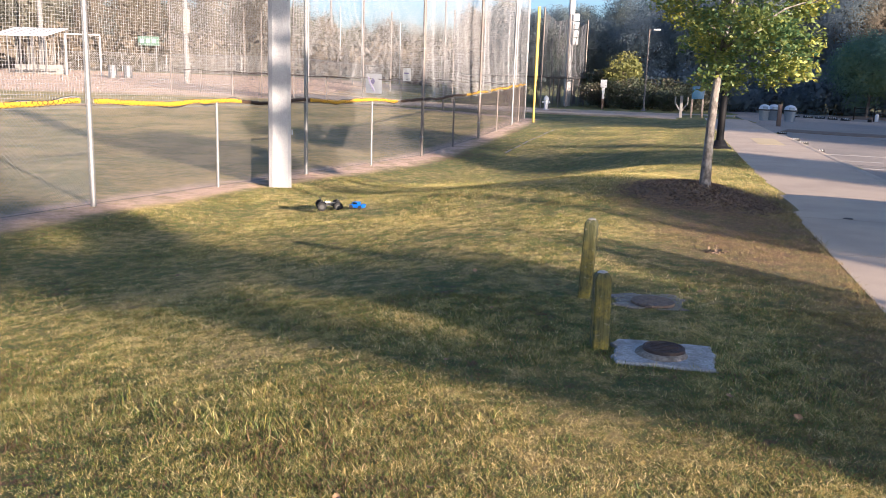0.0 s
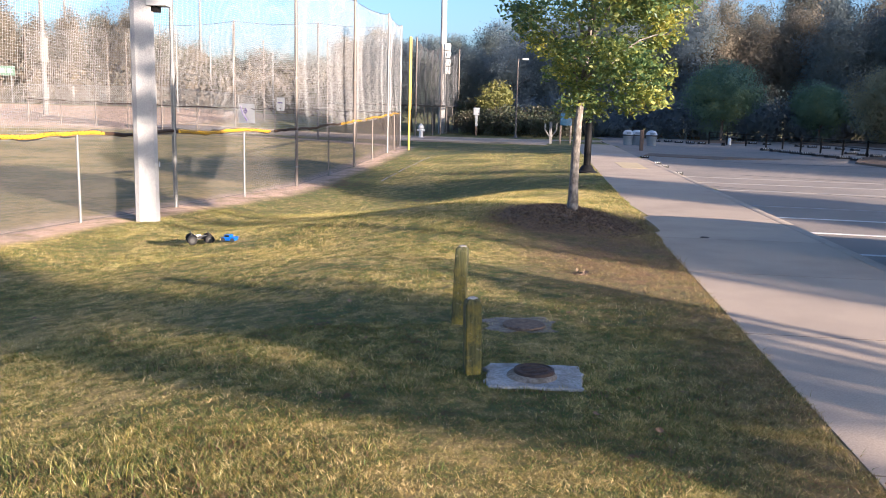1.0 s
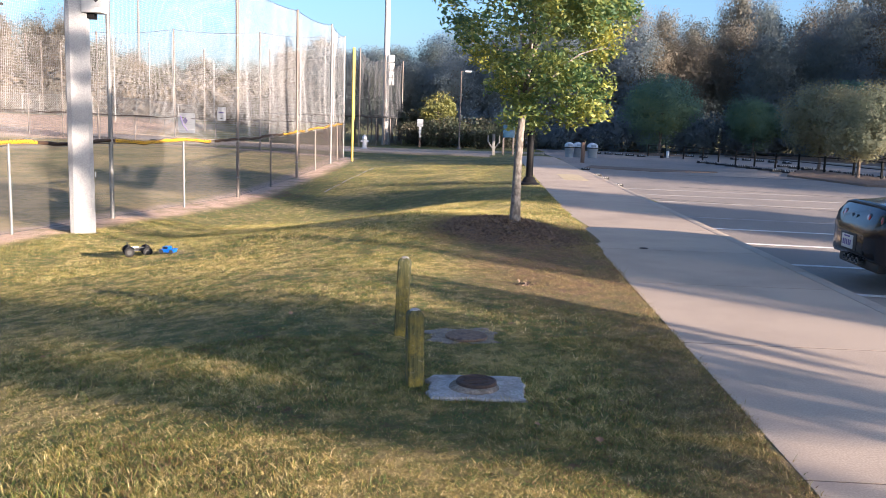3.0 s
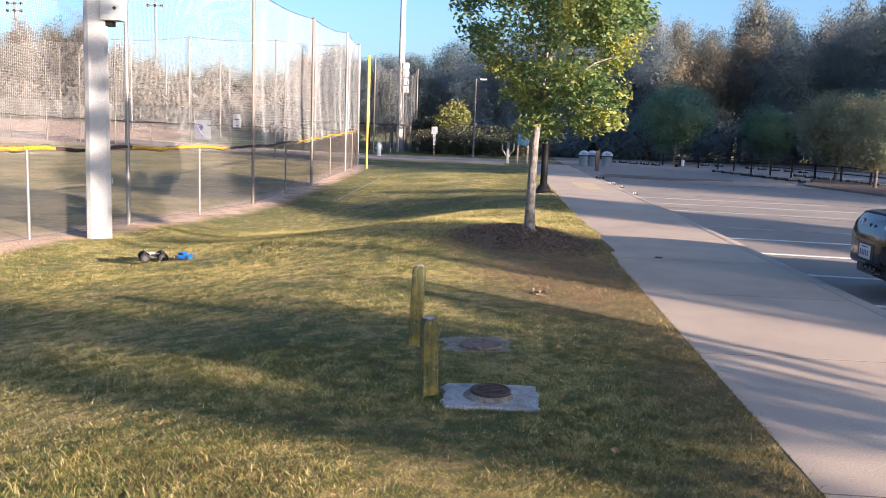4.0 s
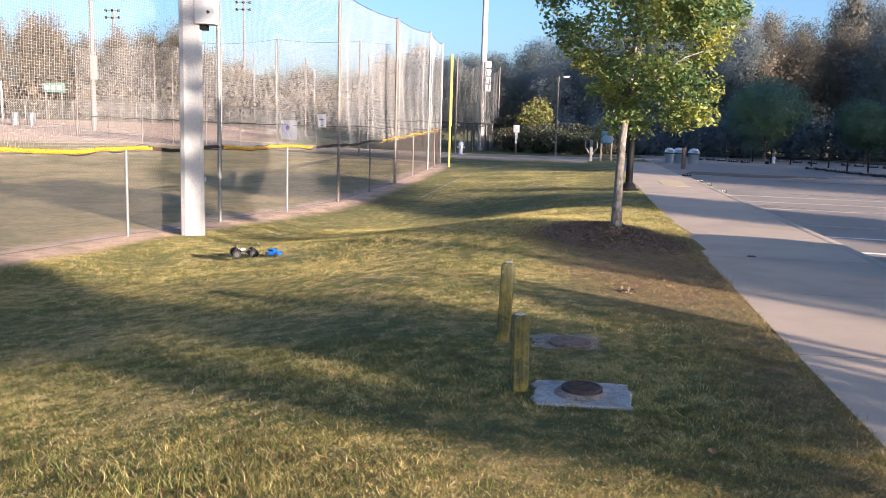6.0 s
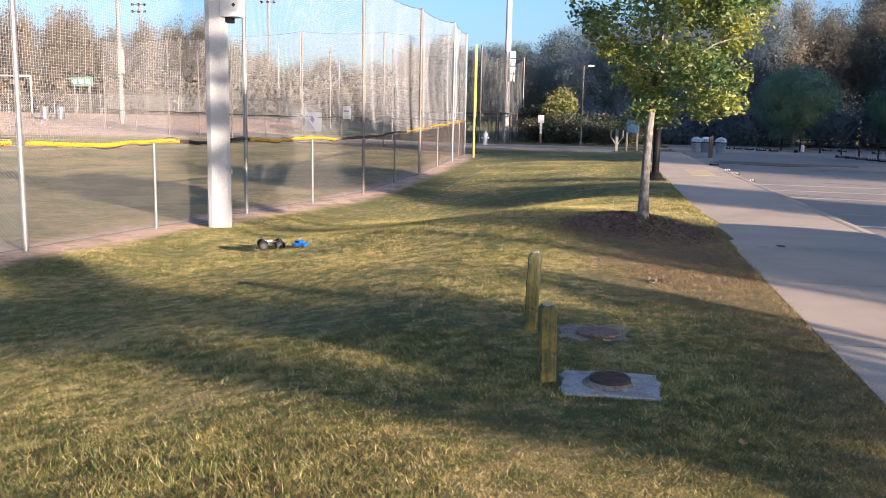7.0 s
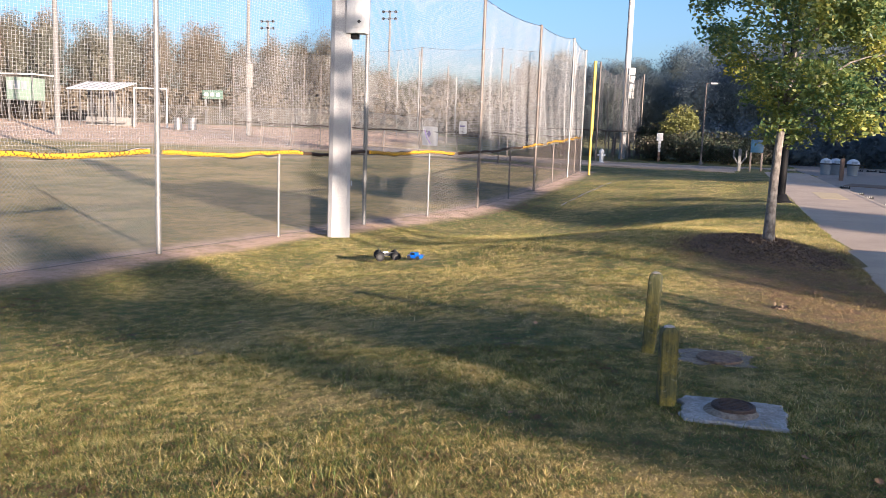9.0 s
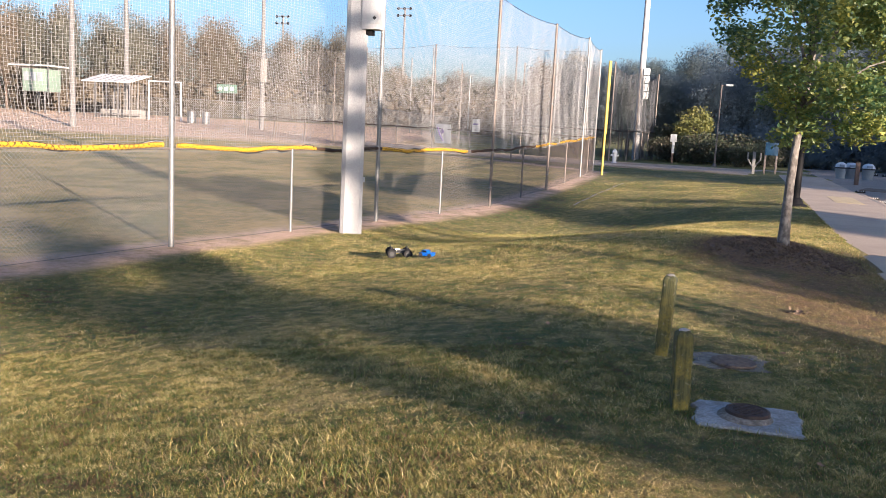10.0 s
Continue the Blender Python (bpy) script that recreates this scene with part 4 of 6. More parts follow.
def crown_points(n, centre, radii, r_, lobes=7, hollow=0.45, deep=0.72, gap=-0.22):
    """Clump centres in an uneven crown: an ellipsoid with lobes and gaps."""
    out = []
    ld = r_.normal(0, 1, (lobes, 3))
    ld /= np.linalg.norm(ld, axis=1)[:, None]
    while len(out) < n:
        p = r_.normal(0, 1, 3)
        p /= np.linalg.norm(p)
        lim = deep + (1.08 - deep) * max(0.0, float((ld @ p).max())) ** 4
        rad = lim * (hollow + (1 - hollow) * r_.random() ** 0.5)
        q = p * rad
        if noise.noise(Vector(q * 3.1) + Vector(ld[0] * 9)) < gap:
            continue
        out.append(np.asarray(centre) + q * np.asarray(radii))
    return np.array(out)


def limb(g, p0, p1, r0, r1, r_, bow=0.08, steps=6):
    p0, p1 = Vector(p0), Vector(p1)
    off = Vector(r_.normal(0, 1, 3)) * (p1 - p0).length * bow
    pts_ = [p0.lerp(p1, t) + off * math.sin(math.pi * t) + Vector((0, 0, 0.12 * (p1 - p0).length * math.sin(math.pi * t))) for t in np.linspace(0, 1, steps)]
    g.tube(pts_, [r0 + (r1 - r0) * t for t in np.linspace(0, 1, steps)], 7)


def surface_slips(centres, spread, per, size, centre, radii, r_):
    """Leaf slips whose faces look out of the crown, with the soft normals that go with them."""
    n = len(centres) * per
    c = np.repeat(np.asarray(centres, float), per, 0) + np.clip(r_.normal(0, 1, (n, 3)), -1.5, 1.5) * np.asarray(spread)
    clump = np.repeat(r_.normal(0, 0.35, (len(centres), 3)), per, 0)
    out = (c - np.asarray(centre) + [0, 0, radii[2] * 0.25]) / np.asarray(radii) ** 2
    out /= np.linalg.norm(out, axis=1)[:, None] + 1e-9
    out = out * [1, 1, 0.5] + clump
    out /= np.linalg.norm(out, axis=1)[:, None] + 1e-9
    face = out + r_.normal(0, 0.33, (n, 3))
    face /= np.linalg.norm(face, axis=1)[:, None]
    d = np.cross(face, r_.normal(0, 1, (n, 3)))
    d /= np.linalg.norm(d, axis=1)[:, None] + 1e-9
    s = np.cross(face, d)
    ln = size * r_.uniform(0.6, 1.3, (n, 1))
    w = ln * r_.uniform(0.28, 0.42, (n, 1))
    v = np.stack([c - d * ln * 0.5 + s * w * -1, c - d * ln * 0.5 + s * w, c + d * ln * 0.5], 1)
    turned = (np.cross(v[:, 1] - v[:, 0], v[:, 2] - v[:, 0]) * face).sum(1) < 0
    v[turned] = v[turned][:, [1, 0, 2]]
    soft_n = out + r_.normal(0, 0.06, (n, 3))
    return v.reshape(-1, 3), np.repeat(soft_n / np.linalg.norm(soft_n, axis=1)[:, None], 3, 0)


def tree_meshes(seed, height, trunk_r, fork, centre, radii, clumps, per, leaf, spread, bark, leaves, limbs=12, lean=(0, 0), lobes=7, deep=0.72, gap=-0.22, soft=False, keep=None, wide=(0.32, 0.5)):
    """Trunk-with-limbs and crown meshes for a tree that stands at the origin."""
    r_ = np.random.default_rng(seed)
    cl = crown_points(clumps, centre, radii, r_, lobes, 0.45, deep, gap)
    if keep:
        cl = np.array([q for q in cl if keep(q)])
    g = Geo()
    top = Vector((centre[0] + lean[0], centre[1] + lean[1], centre[2] + radii[2] * 0.55))
    pts_ = [Vector((0, 0, -0.25)), Vector((0, 0, 0.0))]
    steps = 9
    for i in range(1, steps + 1):
        t = i / steps
        p = Vector((0, 0, 0)).lerp(top, t) + Vector((math.sin(3 * t + seed), math.cos(2.3 * t + seed), 0)) * 0.012 * height * math.sin(math.pi * t)
        pts_.append(p)
    rad = [trunk_r * 1.35, trunk_r * 1.15] + [trunk_r * (1 - 0.82 * i / steps) for i in range(1, steps + 1)]
    g.tube(pts_, rad, 12)
    pick = r_.choice(len(cl), min(limbs * 2, len(cl)), replace=False)
    pick = sorted(pick, key=lambda k: -cl[k][1])[:limbs]
    for j in pick:
        tgt = cl[j]
        zb = fork + (top.z - fork) * r_.uniform(0.0, 0.75)
        t = zb / top.z
        st = Vector((0, 0, 0)).lerp(top, t)
        if tgt[2] < st.z:
            st = Vector((0, 0, 0)).lerp(top, fork / top.z)
        limb(g, st, tgt, trunk_r * (0.30 if height < 5 else 0.42), trunk_r * 0.07, r_)
    if not soft:
        v, t = leaf_cloud(cl, spread, per, leaf, r_, wide=wide)
        return g.mesh("trunk", bark, True), soup("crown", v, t, leaves)
    # far trees: slips that lie along the crown's surface over larger inner sprays, shaded as one soft mass
    inner = crown_points(max(20, int(clumps * 0.7)), centre, np.asarray(radii) * 0.84, r_, lobes, 0.45, deep, -0.3)
    sets = [surface_slips(cl, spread, per * 2, leaf * 0.66, centre, radii, r_), surface_slips(inner, np.asarray(spread) * 0.8, 12, leaf * 1.5, centre, radii, r_)]
    v, out = np.concatenate([q[0] for q in sets]), np.concatenate([q[1] for q in sets])
    t = np.arange(len(v)).reshape(-1, 3)
    me = soup("crown", v, t, leaves)
    me.shade_smooth()
    me.normals_split_custom_set_from_vertices(out.astype(np.float32).tolist())
    return g.mesh("trunk", bark, True), me


def plant(name, meshes, x, y, label, category="tree", group="", scale=1.0, turn=0.0, z=None, tall=1.0):
    th = thing(name, (x, y, g0(x, y) if z is None else z), label, category, group)
    th.matrix_world = pose(x, y, g0(x, y) if z is None else z, 0, 0, turn) @ Matrix.Diagonal((scale, scale, scale * tall, 1))
    part("trunk", meshes[0], None, th)
    part("crown", meshes[1], None, th)
    return th


# the young street tree on its mulch mound
def hero_side(q):
    """Keeps clumps inside the uneven outline: narrow below, spreading upwards, fuller on the sunny side."""
    rough_ = 0.16 * noise.noise(Vector((q[0] * 1.5, q[1] * 1.5, q[2] * 2.6)))
    lo = np.interp(q[2], [1.25, 1.6, 1.9, 2.25, 2.85, 3.3], [-0.14, -0.20, -0.40, -0.72, -1.12, -1.22])
    hi = np.interp(q[2], [1.25, 1.45, 1.6, 2.0, 2.65, 3.3], [0.6, 0.92, 0.88, 1.05, 1.42, 1.3])
    return lo + rough_ < q[0] < hi + rough_


hero = tree_meshes(11, 4.0, 0.066, 1.45, (0.15, 0.05, 2.60), (1.50, 1.35, 1.52), 370, 100, 0.072, (0.11, 0.11, 0.075), PALE_BARK, LEAF_HERO, 14, (0, 0), 18, 0.60, -0.02, keep=hero_side, wide=(0.2, 0.33))
plant("street_tree", hero, 1.31, 11.12, "young pale-trunked street tree with yellowing green leaves on a mound", turn=0)
n = 5200
mr, ma = 1.05 * np.sqrt(rng.random(n)), rng.uniform(0, 6.283, n)
mx_, my_ = 1.27 + mr * np.cos(ma), 10.95 + 1.05 * mr * np.sin(ma)
okm = (-((mx_ - PAVE_O.x) * PAVE_R.x + my_ * PAVE_R.y) > 0.1) & (rng.random(n) < 1.1 - (mr / 1.05) ** 2)
mx_, my_ = mx_[okm], my_[okm]
cz = gz(mx_, my_) + 0.004
ca, cl_, cw = rng.uniform(0, 6.283, len(mx_)), rng.uniform(0.015, 0.05, len(mx_)), rng.uniform(0.003, 0.007, len(mx_))
ax_, ay_ = np.cos(ca), np.sin(ca)
tilt = rng.uniform(-0.012, 0.03, len(mx_))
c0 = np.stack([mx_ - ax_ * cl_ / 2 + ay_ * cw, my_ - ay_ * cl_ / 2 - ax_ * cw, cz], 1)
c1 = np.stack([mx_ + ax_ * cl_ / 2 + ay_ * cw, my_ + ay_ * cl_ / 2 - ax_ * cw, cz + tilt], 1)
c2 = np.stack([mx_ + ax_ * cl_ / 2 - ay_ * cw, my_ + ay_ * cl_ / 2 + ax_ * cw, cz + tilt + 0.006], 1)
c3 = np.stack([mx_ - ax_ * cl_ / 2 - ay_ * cw, my_ - ay_ * cl_ / 2 + ax_ * cw, cz + 0.010], 1)
ch = np.stack([c0, c1, c2, c3], 1).reshape(-1, 3)
kk = np.arange(len(mx_))[:, None] * 4
solo("mulch", soup("mulch", ch, np.concatenate([kk + [0, 1, 2], kk + [0, 2, 3]]), MULCH), MULCH, "shredded brown bark mulch heaped round the street tree", "mulch", kind="stuff")

# ---- car park trees, scrub and woods ----
mid = [tree_meshes(50 + i, 5.5, 0.10, 1.3, (0, 0, 3.1), (2.5, 2.5, 2.3), 300, 34, 0.17, (0.30, 0.30, 0.24), BARK, LEAF_MID, 12, soft=True) for i in range(2)]
for x, y, s, tall in ((16.4, 58, 1.06, 0.98), (22.9, 58, 0.84, 0.95), (27.5, 55, 1.1, 0.95), (32.5, 52, 1.0, 1.0)):
    plant("car_park_tree", mid[int(x) % 2], x, y, "rounded dark green tree at the car park edge", "tree", "car park trees", s, x * 40 % 360, LOT_Z - 0.05, tall)
olive = tree_meshes(55, 5.5, 0.10, 1.0, (0, 0, 2.9), (2.5, 2.5, 2.4), 300, 34, 0.15, (0.28, 0.28, 0.24), BARK, LEAF_OLIVE, 12, soft=True)
for x, y, s in ((17.9, 37.6, 0.78), (17.0, 32.4, 0.72)):
    plant("bed_tree", olive, x, y, "small olive-brown tree in the bed beside the rail", "tree", "trees by the rail", s, x * 70 % 360, LOT_Z)
ybush = tree_meshes(60, 4, 0.06, 0.5, (0, 0, 2.4), (1.3, 1.2, 1.5), 90, 34, 0.17, (0.22, 0.22, 0.2), BARK, LEAF_YELLOW, 8)
plant("yellow_tree", ybush, 1.35, 64.0, "small yellow-green autumn tree above scrub", "tree")
scrub = [tree_meshes(70 + i, 2, 0.04, 0.2, (0, 0, 0.95), (1.5, 1.2, 0.95), 90, 26, 0.16, (0.22, 0.22, 0.16), BARK, LEAF_SCRUB, 8) for i in range(2)]
for i, (x, y, s) in enumerate(((1.4, 60.5, 1.0), (3.0, 59.5, 0.95), (4.4, 58.0, 0.8), (2.2, 63, 1.2), (4.8, 61, 1.1), (-0.2, 64, 1.0), (0.2, 67, 1.5), (5.6, 56.0, 0.75), (6.6, 60.0, 1.0))):
    plant("scrub_bush", scrub[i % 2], x, y, "dry brown and green roadside scrub", "bush", "roadside scrub", s, 77 * i)

dark = [tree_meshes(80 + i, 12, 0.20, 2.0, (0, 0, 6.6), (3.3, 3.3, 5.4), 270, 42, 0.22, (0.54, 0.54, 0.46), BARK, LEAF_HAZED, 12, soft=True) for i in range(3)]
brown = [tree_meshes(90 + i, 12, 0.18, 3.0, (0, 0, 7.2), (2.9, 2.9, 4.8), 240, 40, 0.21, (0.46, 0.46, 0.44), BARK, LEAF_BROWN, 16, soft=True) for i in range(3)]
r2 = np.random.default_rng(21)
WOODS = "dense woodland tree behind the car park"
# the woods' skyline: bearing from the lawn in degrees, rise per metre
SKYLINE = [(-46, 0.10), (-38.5, 0.101), (-36.2, 0.089), (-33.7, 0.104), (-30.3, 0.103), (-28.6, 0.092), (-26.8, 0.079), (-24.3, 0.101), (-22.5, 0.102), (-21, 0.09), (-19.5, 0.072), (-17.6, 0.060),
           (-16.6, 0.057), (-14.5, 0.067), (-13.1, 0.057), (-10.2, 0.063), (-8.8, 0.078), (-7.3, 0.091), (-6.2, 0.093), (-5.1, 0.084), (-2.1, 0.085), (2, 0.096), (12.8, 0.142), (14.6, 0.132),
           (15.2, 0.12), (17.1, 0.115), (18, 0.129), (20.6, 0.142), (21.2, 0.146), (22.2, 0.134), (24.1, 0.131), (25.6, 0.15), (27, 0.16), (36, 0.16)]


def skyline_tree(name, kinds, bearing, away, share, foot, label, group, broad):
    """A tree whose top reaches its share of the skyline's height at that bearing."""
    b_ = radians(bearing)
    rise = float(np.interp(bearing, [q[0] for q in SKYLINE], [q[1] for q in SKYLINE]))
    high = (1.46 + away * rise * share - foot) / 10.7
    plant(name, kinds[int(r2.integers(len(kinds)))], away * math.sin(b_), away * math.cos(b_), label, "tree", group, broad, r2.uniform(0, 360), foot, high / broad)


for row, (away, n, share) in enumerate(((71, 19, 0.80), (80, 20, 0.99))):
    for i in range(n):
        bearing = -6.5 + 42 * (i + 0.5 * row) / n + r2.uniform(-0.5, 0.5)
        # the lightened brown kind fills most of the back row, as sunlit tops
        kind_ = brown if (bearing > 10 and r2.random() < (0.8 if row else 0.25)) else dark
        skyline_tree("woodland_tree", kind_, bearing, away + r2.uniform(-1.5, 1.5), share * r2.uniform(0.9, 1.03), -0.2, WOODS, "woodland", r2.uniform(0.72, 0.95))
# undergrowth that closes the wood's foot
scrub_dark = tree_meshes(77, 2, 0.04, 0.2, (0, 0, 0.95), (1.5, 1.2, 1.1), 56, 26, 0.18, (0.24, 0.24, 0.2), BARK, LEAF_HAZED, 6, soft=True)
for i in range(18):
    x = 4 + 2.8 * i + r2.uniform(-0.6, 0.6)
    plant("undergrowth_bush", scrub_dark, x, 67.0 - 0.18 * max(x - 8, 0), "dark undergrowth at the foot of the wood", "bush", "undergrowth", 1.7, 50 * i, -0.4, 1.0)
# woods behind the ball field
thin_dark = [tree_meshes(180 + i, 12, 0.20, 2.0, (0, 0, 6.6), (3.3, 3.3, 5.4), 150, 34, 0.25, (0.62, 0.62, 0.52), BARK, LEAF_FIELD, 10, soft=True) for i in range(2)]
thin_brown = [tree_meshes(190 + i, 12, 0.18, 3.0, (0, 0, 7.2), (2.9, 2.9, 4.8), 140, 34, 0.23, (0.52, 0.52, 0.52), BARK, LEAF_RUSSET, 14, soft=True) for i in range(2)]
brush = tree_meshes(178, 2, 0.04, 0.2, (0, 0, 0.95), (1.5, 1.2, 1.1), 44, 26, 0.24, (0.30, 0.30, 0.24), BARK, LEAF_RUSSET, 5, soft=True)
for row, (away, n, share) in enumerate(((112, 22, 0.97), (124, 20, 0.97))):
    for i in range(n):
        bearing = -46 + 41 * (i + 0.5 * row) / n + r2.uniform(-0.5, 0.5)
        kind_ = thin_brown if r2.random() < 0.35 else thin_dark
        skyline_tree("field_edge_tree", kind_, bearing, away + r2.uniform(-2, 2), share * r2.uniform(0.9, 1.04), 0.6, "autumn tree behind the ball field", "trees behind the field", r2.uniform(0.8, 1.05))

for i in range(26):
    x = -118 + 4.3 * i + r2.uniform(-1, 1)
    plant("field_edge_bush", brush, x, 101 - 0.0045 * x * x / 2 + 0.03 * x, "brushy undergrowth below the trees behind the field", "bush", "brush behind the field", 2.6, 50 * i, 0.7, 1.0)

# trees up-sun, beyond the car park, that throw the long shadows
UP = Vector((math.sin(SUN_AZ), math.cos(SUN_AZ)))
ACROSS = Vector((-UP.y, UP.x))
SHADE = "tall tree standing across the car park"
dome = tree_meshes(141, 9.5, 0.12, 3.0, (0, 0, 7.4), (1.95, 1.9, 2.05), 210, 56, 0.17, (0.24, 0.24, 0.2), BARK, LEAF_HAZED, 14)
wide = tree_meshes(145, 11, 0.18, 3.0, (0, 0, 8.2), (2.1, 2.1, 3.5), 300, 44, 0.22, (0.26, 0.26, 0.3), BARK, LEAF_HAZED, 14, deep=0.92, gap=-0.32)
high = tree_meshes(139, 14.5, 0.14, 11.0, (0, 0, 12.95), (3.6, 1.2, 1.05), 230, 46, 0.18, (0.24, 0.22, 0.16), BARK, LEAF_HAZED, 12, deep=0.92, gap=-0.35)
for v_, far, s, crown_ in ((9.1, 38, 1.09, dome), (15.45, 38, 1.0, wide)):
    p = UP * far + ACROSS * v_
    plant("shade_tree", crown_, p.x, p.y, SHADE, "tree", "trees across the car park", s, 61 * v_ % 360, LOT_Z - 0.1)
for v_, far, s, tall, kind_ in ((-3.4, 40, 0.5, 1.6, 1),
                            (30.2, 36, 1.6, 0.9, 0), (40.5, 34, 1.6, 1.1, 1), (48.5, 36, 1.1, 1.45, 2), (54.2, 34, 1.75, 1.25, 0), (59.5, 42, 1.75, 1.1, 2), (64, 38, 1.72, 1.15, 1), (73, 36, 1.75, 0.72, 2), (83, 40, 1.75, 0.66, 0)):
    p = UP * far + ACROSS * v_
    plant("shade_tree", dark[kind_], p.x, p.y, SHADE, "tree", "trees across the car park", s, 61 * v_ % 360, LOT_Z - 0.1, tall)

def layered_tree(seed, v0, layers, trunk, leaf, spread, gap):
    """A tree whose crown is several separate layers (side, height, half-width, half-height, clumps), drawn to one side."""
    r_ = np.random.default_rng(seed)
    g, pts_ = Geo(), []
    top = max(q[1] for q in layers)
    g.tube([(0, 0, -0.3), (0, 0, 0), (0.1, 0, top * 0.35), (0, 0.1, top * 0.7), (-0.1, 0, top * 0.88), (-0.2, 0, top)], [trunk * q for q in (1.5, 1.2, 1.0, 0.85, 0.5, 0.2)], 10)
    for v_, h_, rv, rh, n_ in layers:
        pts_.append(crown_points(n_, (v_ - v0, 0, h_), (rv, 0.7, rh), r_, 5, 0.2, 0.8, gap))
        limb(g, (0, 0, min(h_ - 0.3, top * 0.85)), (v_ - v0, 0, h_), 0.04, 0.012, r_)
    v, t = leaf_cloud(np.concatenate(pts_), spread, 30, leaf, r_)
    return g.mesh("trunk", BARK, True), soup("crown", v, t, LEAF_HAZED)


SIDE = math.degrees(math.atan2(ACROSS.y, ACROSS.x))
p = UP * 40 + ACROSS * 15.8
plant("shade_tree", high, p.x, p.y, SHADE, "tree", "trees across the car park", 1.0, SIDE, LOT_Z - 0.1)
broad = layered_tree(143, 3.7, ((4.05, 7.95, 0.75, 0.18, 34), (3.85, 8.22, 0.85, 0.36, 46), (3.0, 8.75, 0.66, 0.5, 40), (2.1, 8.44, 0.75, 0.3, 54), (3.3, 9.0, 0.5, 0.3, 30), (1.2, 8.6, 0.5, 0.3, 22), (2.1, 9.3, 1.0, 0.26, 26), (1.15, 8.93, 0.85, 0.24, 34), (1.6, 9.95, 0.55, 0.15, 14)), 0.13, 0.13, (0.13, 0.16, 0.06), -0.12)
p = UP * 34 + ACROSS * 3.7
plant("shade_tree", broad, p.x, p.y, "tall tree with a layered one-sided crown across the car park", "tree", "trees across the car park", 1.0, SIDE, LOT_Z - 0.1)
pine = layered_tree(131, 7.15, ((7.15, 8.02, 0.55, 0.22, 34), (7.05, 8.78, 0.6, 0.22, 34), (7.35, 9.50, 0.4, 0.08, 14), (7.1, 10.05, 0.5, 0.20, 32), (7.0, 10.75, 0.4, 0.12, 16), (7.2, 11.45, 0.5, 0.30, 40), (7.15, 12.4, 0.4, 0.3, 32)), 0.08, 0.15, (0.09, 0.12, 0.04), -0.3)
# unseen stand-in, added only to throw a thin dark streak on the far lawn
spray = layered_tree(151, 18.4, ((18.35, 11.52, 0.75, 0.09, 22), (18.6, 12.6, 0.25, 0.1, 6)), 0.06, 0.14, (0.10, 0.12, 0.03), -0.3)
p = UP * 40 + ACROSS * 18.4
plant("shade_tree", spray, p.x, p.y, "unseen slim tree added to cast one thin streak of shade", "tree", "trees across the car park", 1.0, SIDE, LOT_Z - 0.1)
p = UP * 20 + ACROSS * 7.15
plant("pine_tree", pine, p.x, p.y, "tall slim pine with a thin tiered crown across the car park", "tree", "", 1.0, SIDE, LOT_Z - 0.1)
low_pine = tree_meshes(137, 13.5, 0.12, 9.8, (0, 0, 12.3), (0.85, 0.85, 1.7), 48, 30, 0.15, (0.15, 0.15, 0.13), BARK, LEAF_HAZED, 12)
p = UP * 40 + ACROSS * 7.9
plant("pine_tree", low_pine, p.x, p.y, "slim pine with a small round crown across the car park", "tree", "", 1.0, 10, LOT_Z - 0.1)


def drooping_tree(seed, stems):
    """A small tree whose leaves hang in narrow upright strands; stems: side, foot and head height, half width."""
    r_ = np.random.default_rng(seed)
    g, pts_ = Geo(), []
    g.tube([(0, 0.2, -0.45), (0, 0.2, 0), (0.03, 0.15, 1.2), (-0.02, 0.05, 2.2), (0.02, 0, 3.2)], [0.07, 0.055, 0.045, 0.035, 0.02], 9)
    for side, lo_, hi_, w_ in stems:
        limb(g, (0, 0.05, max(1.4, lo_ - 0.5)), (side, r_.uniform(-0.1, 0.1), hi_), 0.016, 0.006, r_)
        k_ = int(210 * (hi_ - lo_) * w_ / 0.04)
        pts_.append(np.stack([side + r_.uniform(-w_, w_, k_) + 0.02 * np.sin(np.linspace(0, 5, k_)), r_.uniform(-0.12, 0.12, k_), np.linspace(lo_, hi_, k_)], 1))
    v, t = leaf_cloud(np.concatenate(pts_), (0.008, 0.03, 0.02), 2, 0.055, r_)
    return g.mesh("trunk", BARK, True), soup("crown", v, t, LEAF_MID)


# added out of view: strands placed to streak the pavement and lawn with shade
r6 = np.random.default_rng(5)
hung = []
for k in range(19):   # thin separate strands
    side = -0.72 + 1.52 * k / 18 + r6.uniform(-0.03, 0.03)
    foot = np.interp(side, [-0.6, 0.05, 0.75], [1.72, 1.85, 2.15]) + r6.uniform(-0.12, 0.25)
    hung.append((side, foot, foot + r6.uniform(0.5, 1.0), r6.uniform(0.014, 0.040)))
for k in range(17):   # the close-set middle
    side = -2.08 + 1.32 * k / 16
    foot = 2.0 + 0.08 * (side + 1.85)
    if k == 8:
        foot += 0.28
    hung.append((side, foot + r6.uniform(-0.02, 0.03), 2.72 + r6.uniform(-0.05, 0.12), 0.052))
for k in range(14):   # one long rising bough
    side = -3.05 + 0.95 * k / 13
    hung.append((side, np.interp(side, [-3.05, -2.74, -2.45, -2.1], [2.57, 2.39, 2.26, 2.13]), np.interp(side, [-3.05, -2.85, -2.48, -2.1], [2.66, 2.67, 2.52, 2.45]), 0.046))
p = UP * 8.5 + ACROSS * 5.15
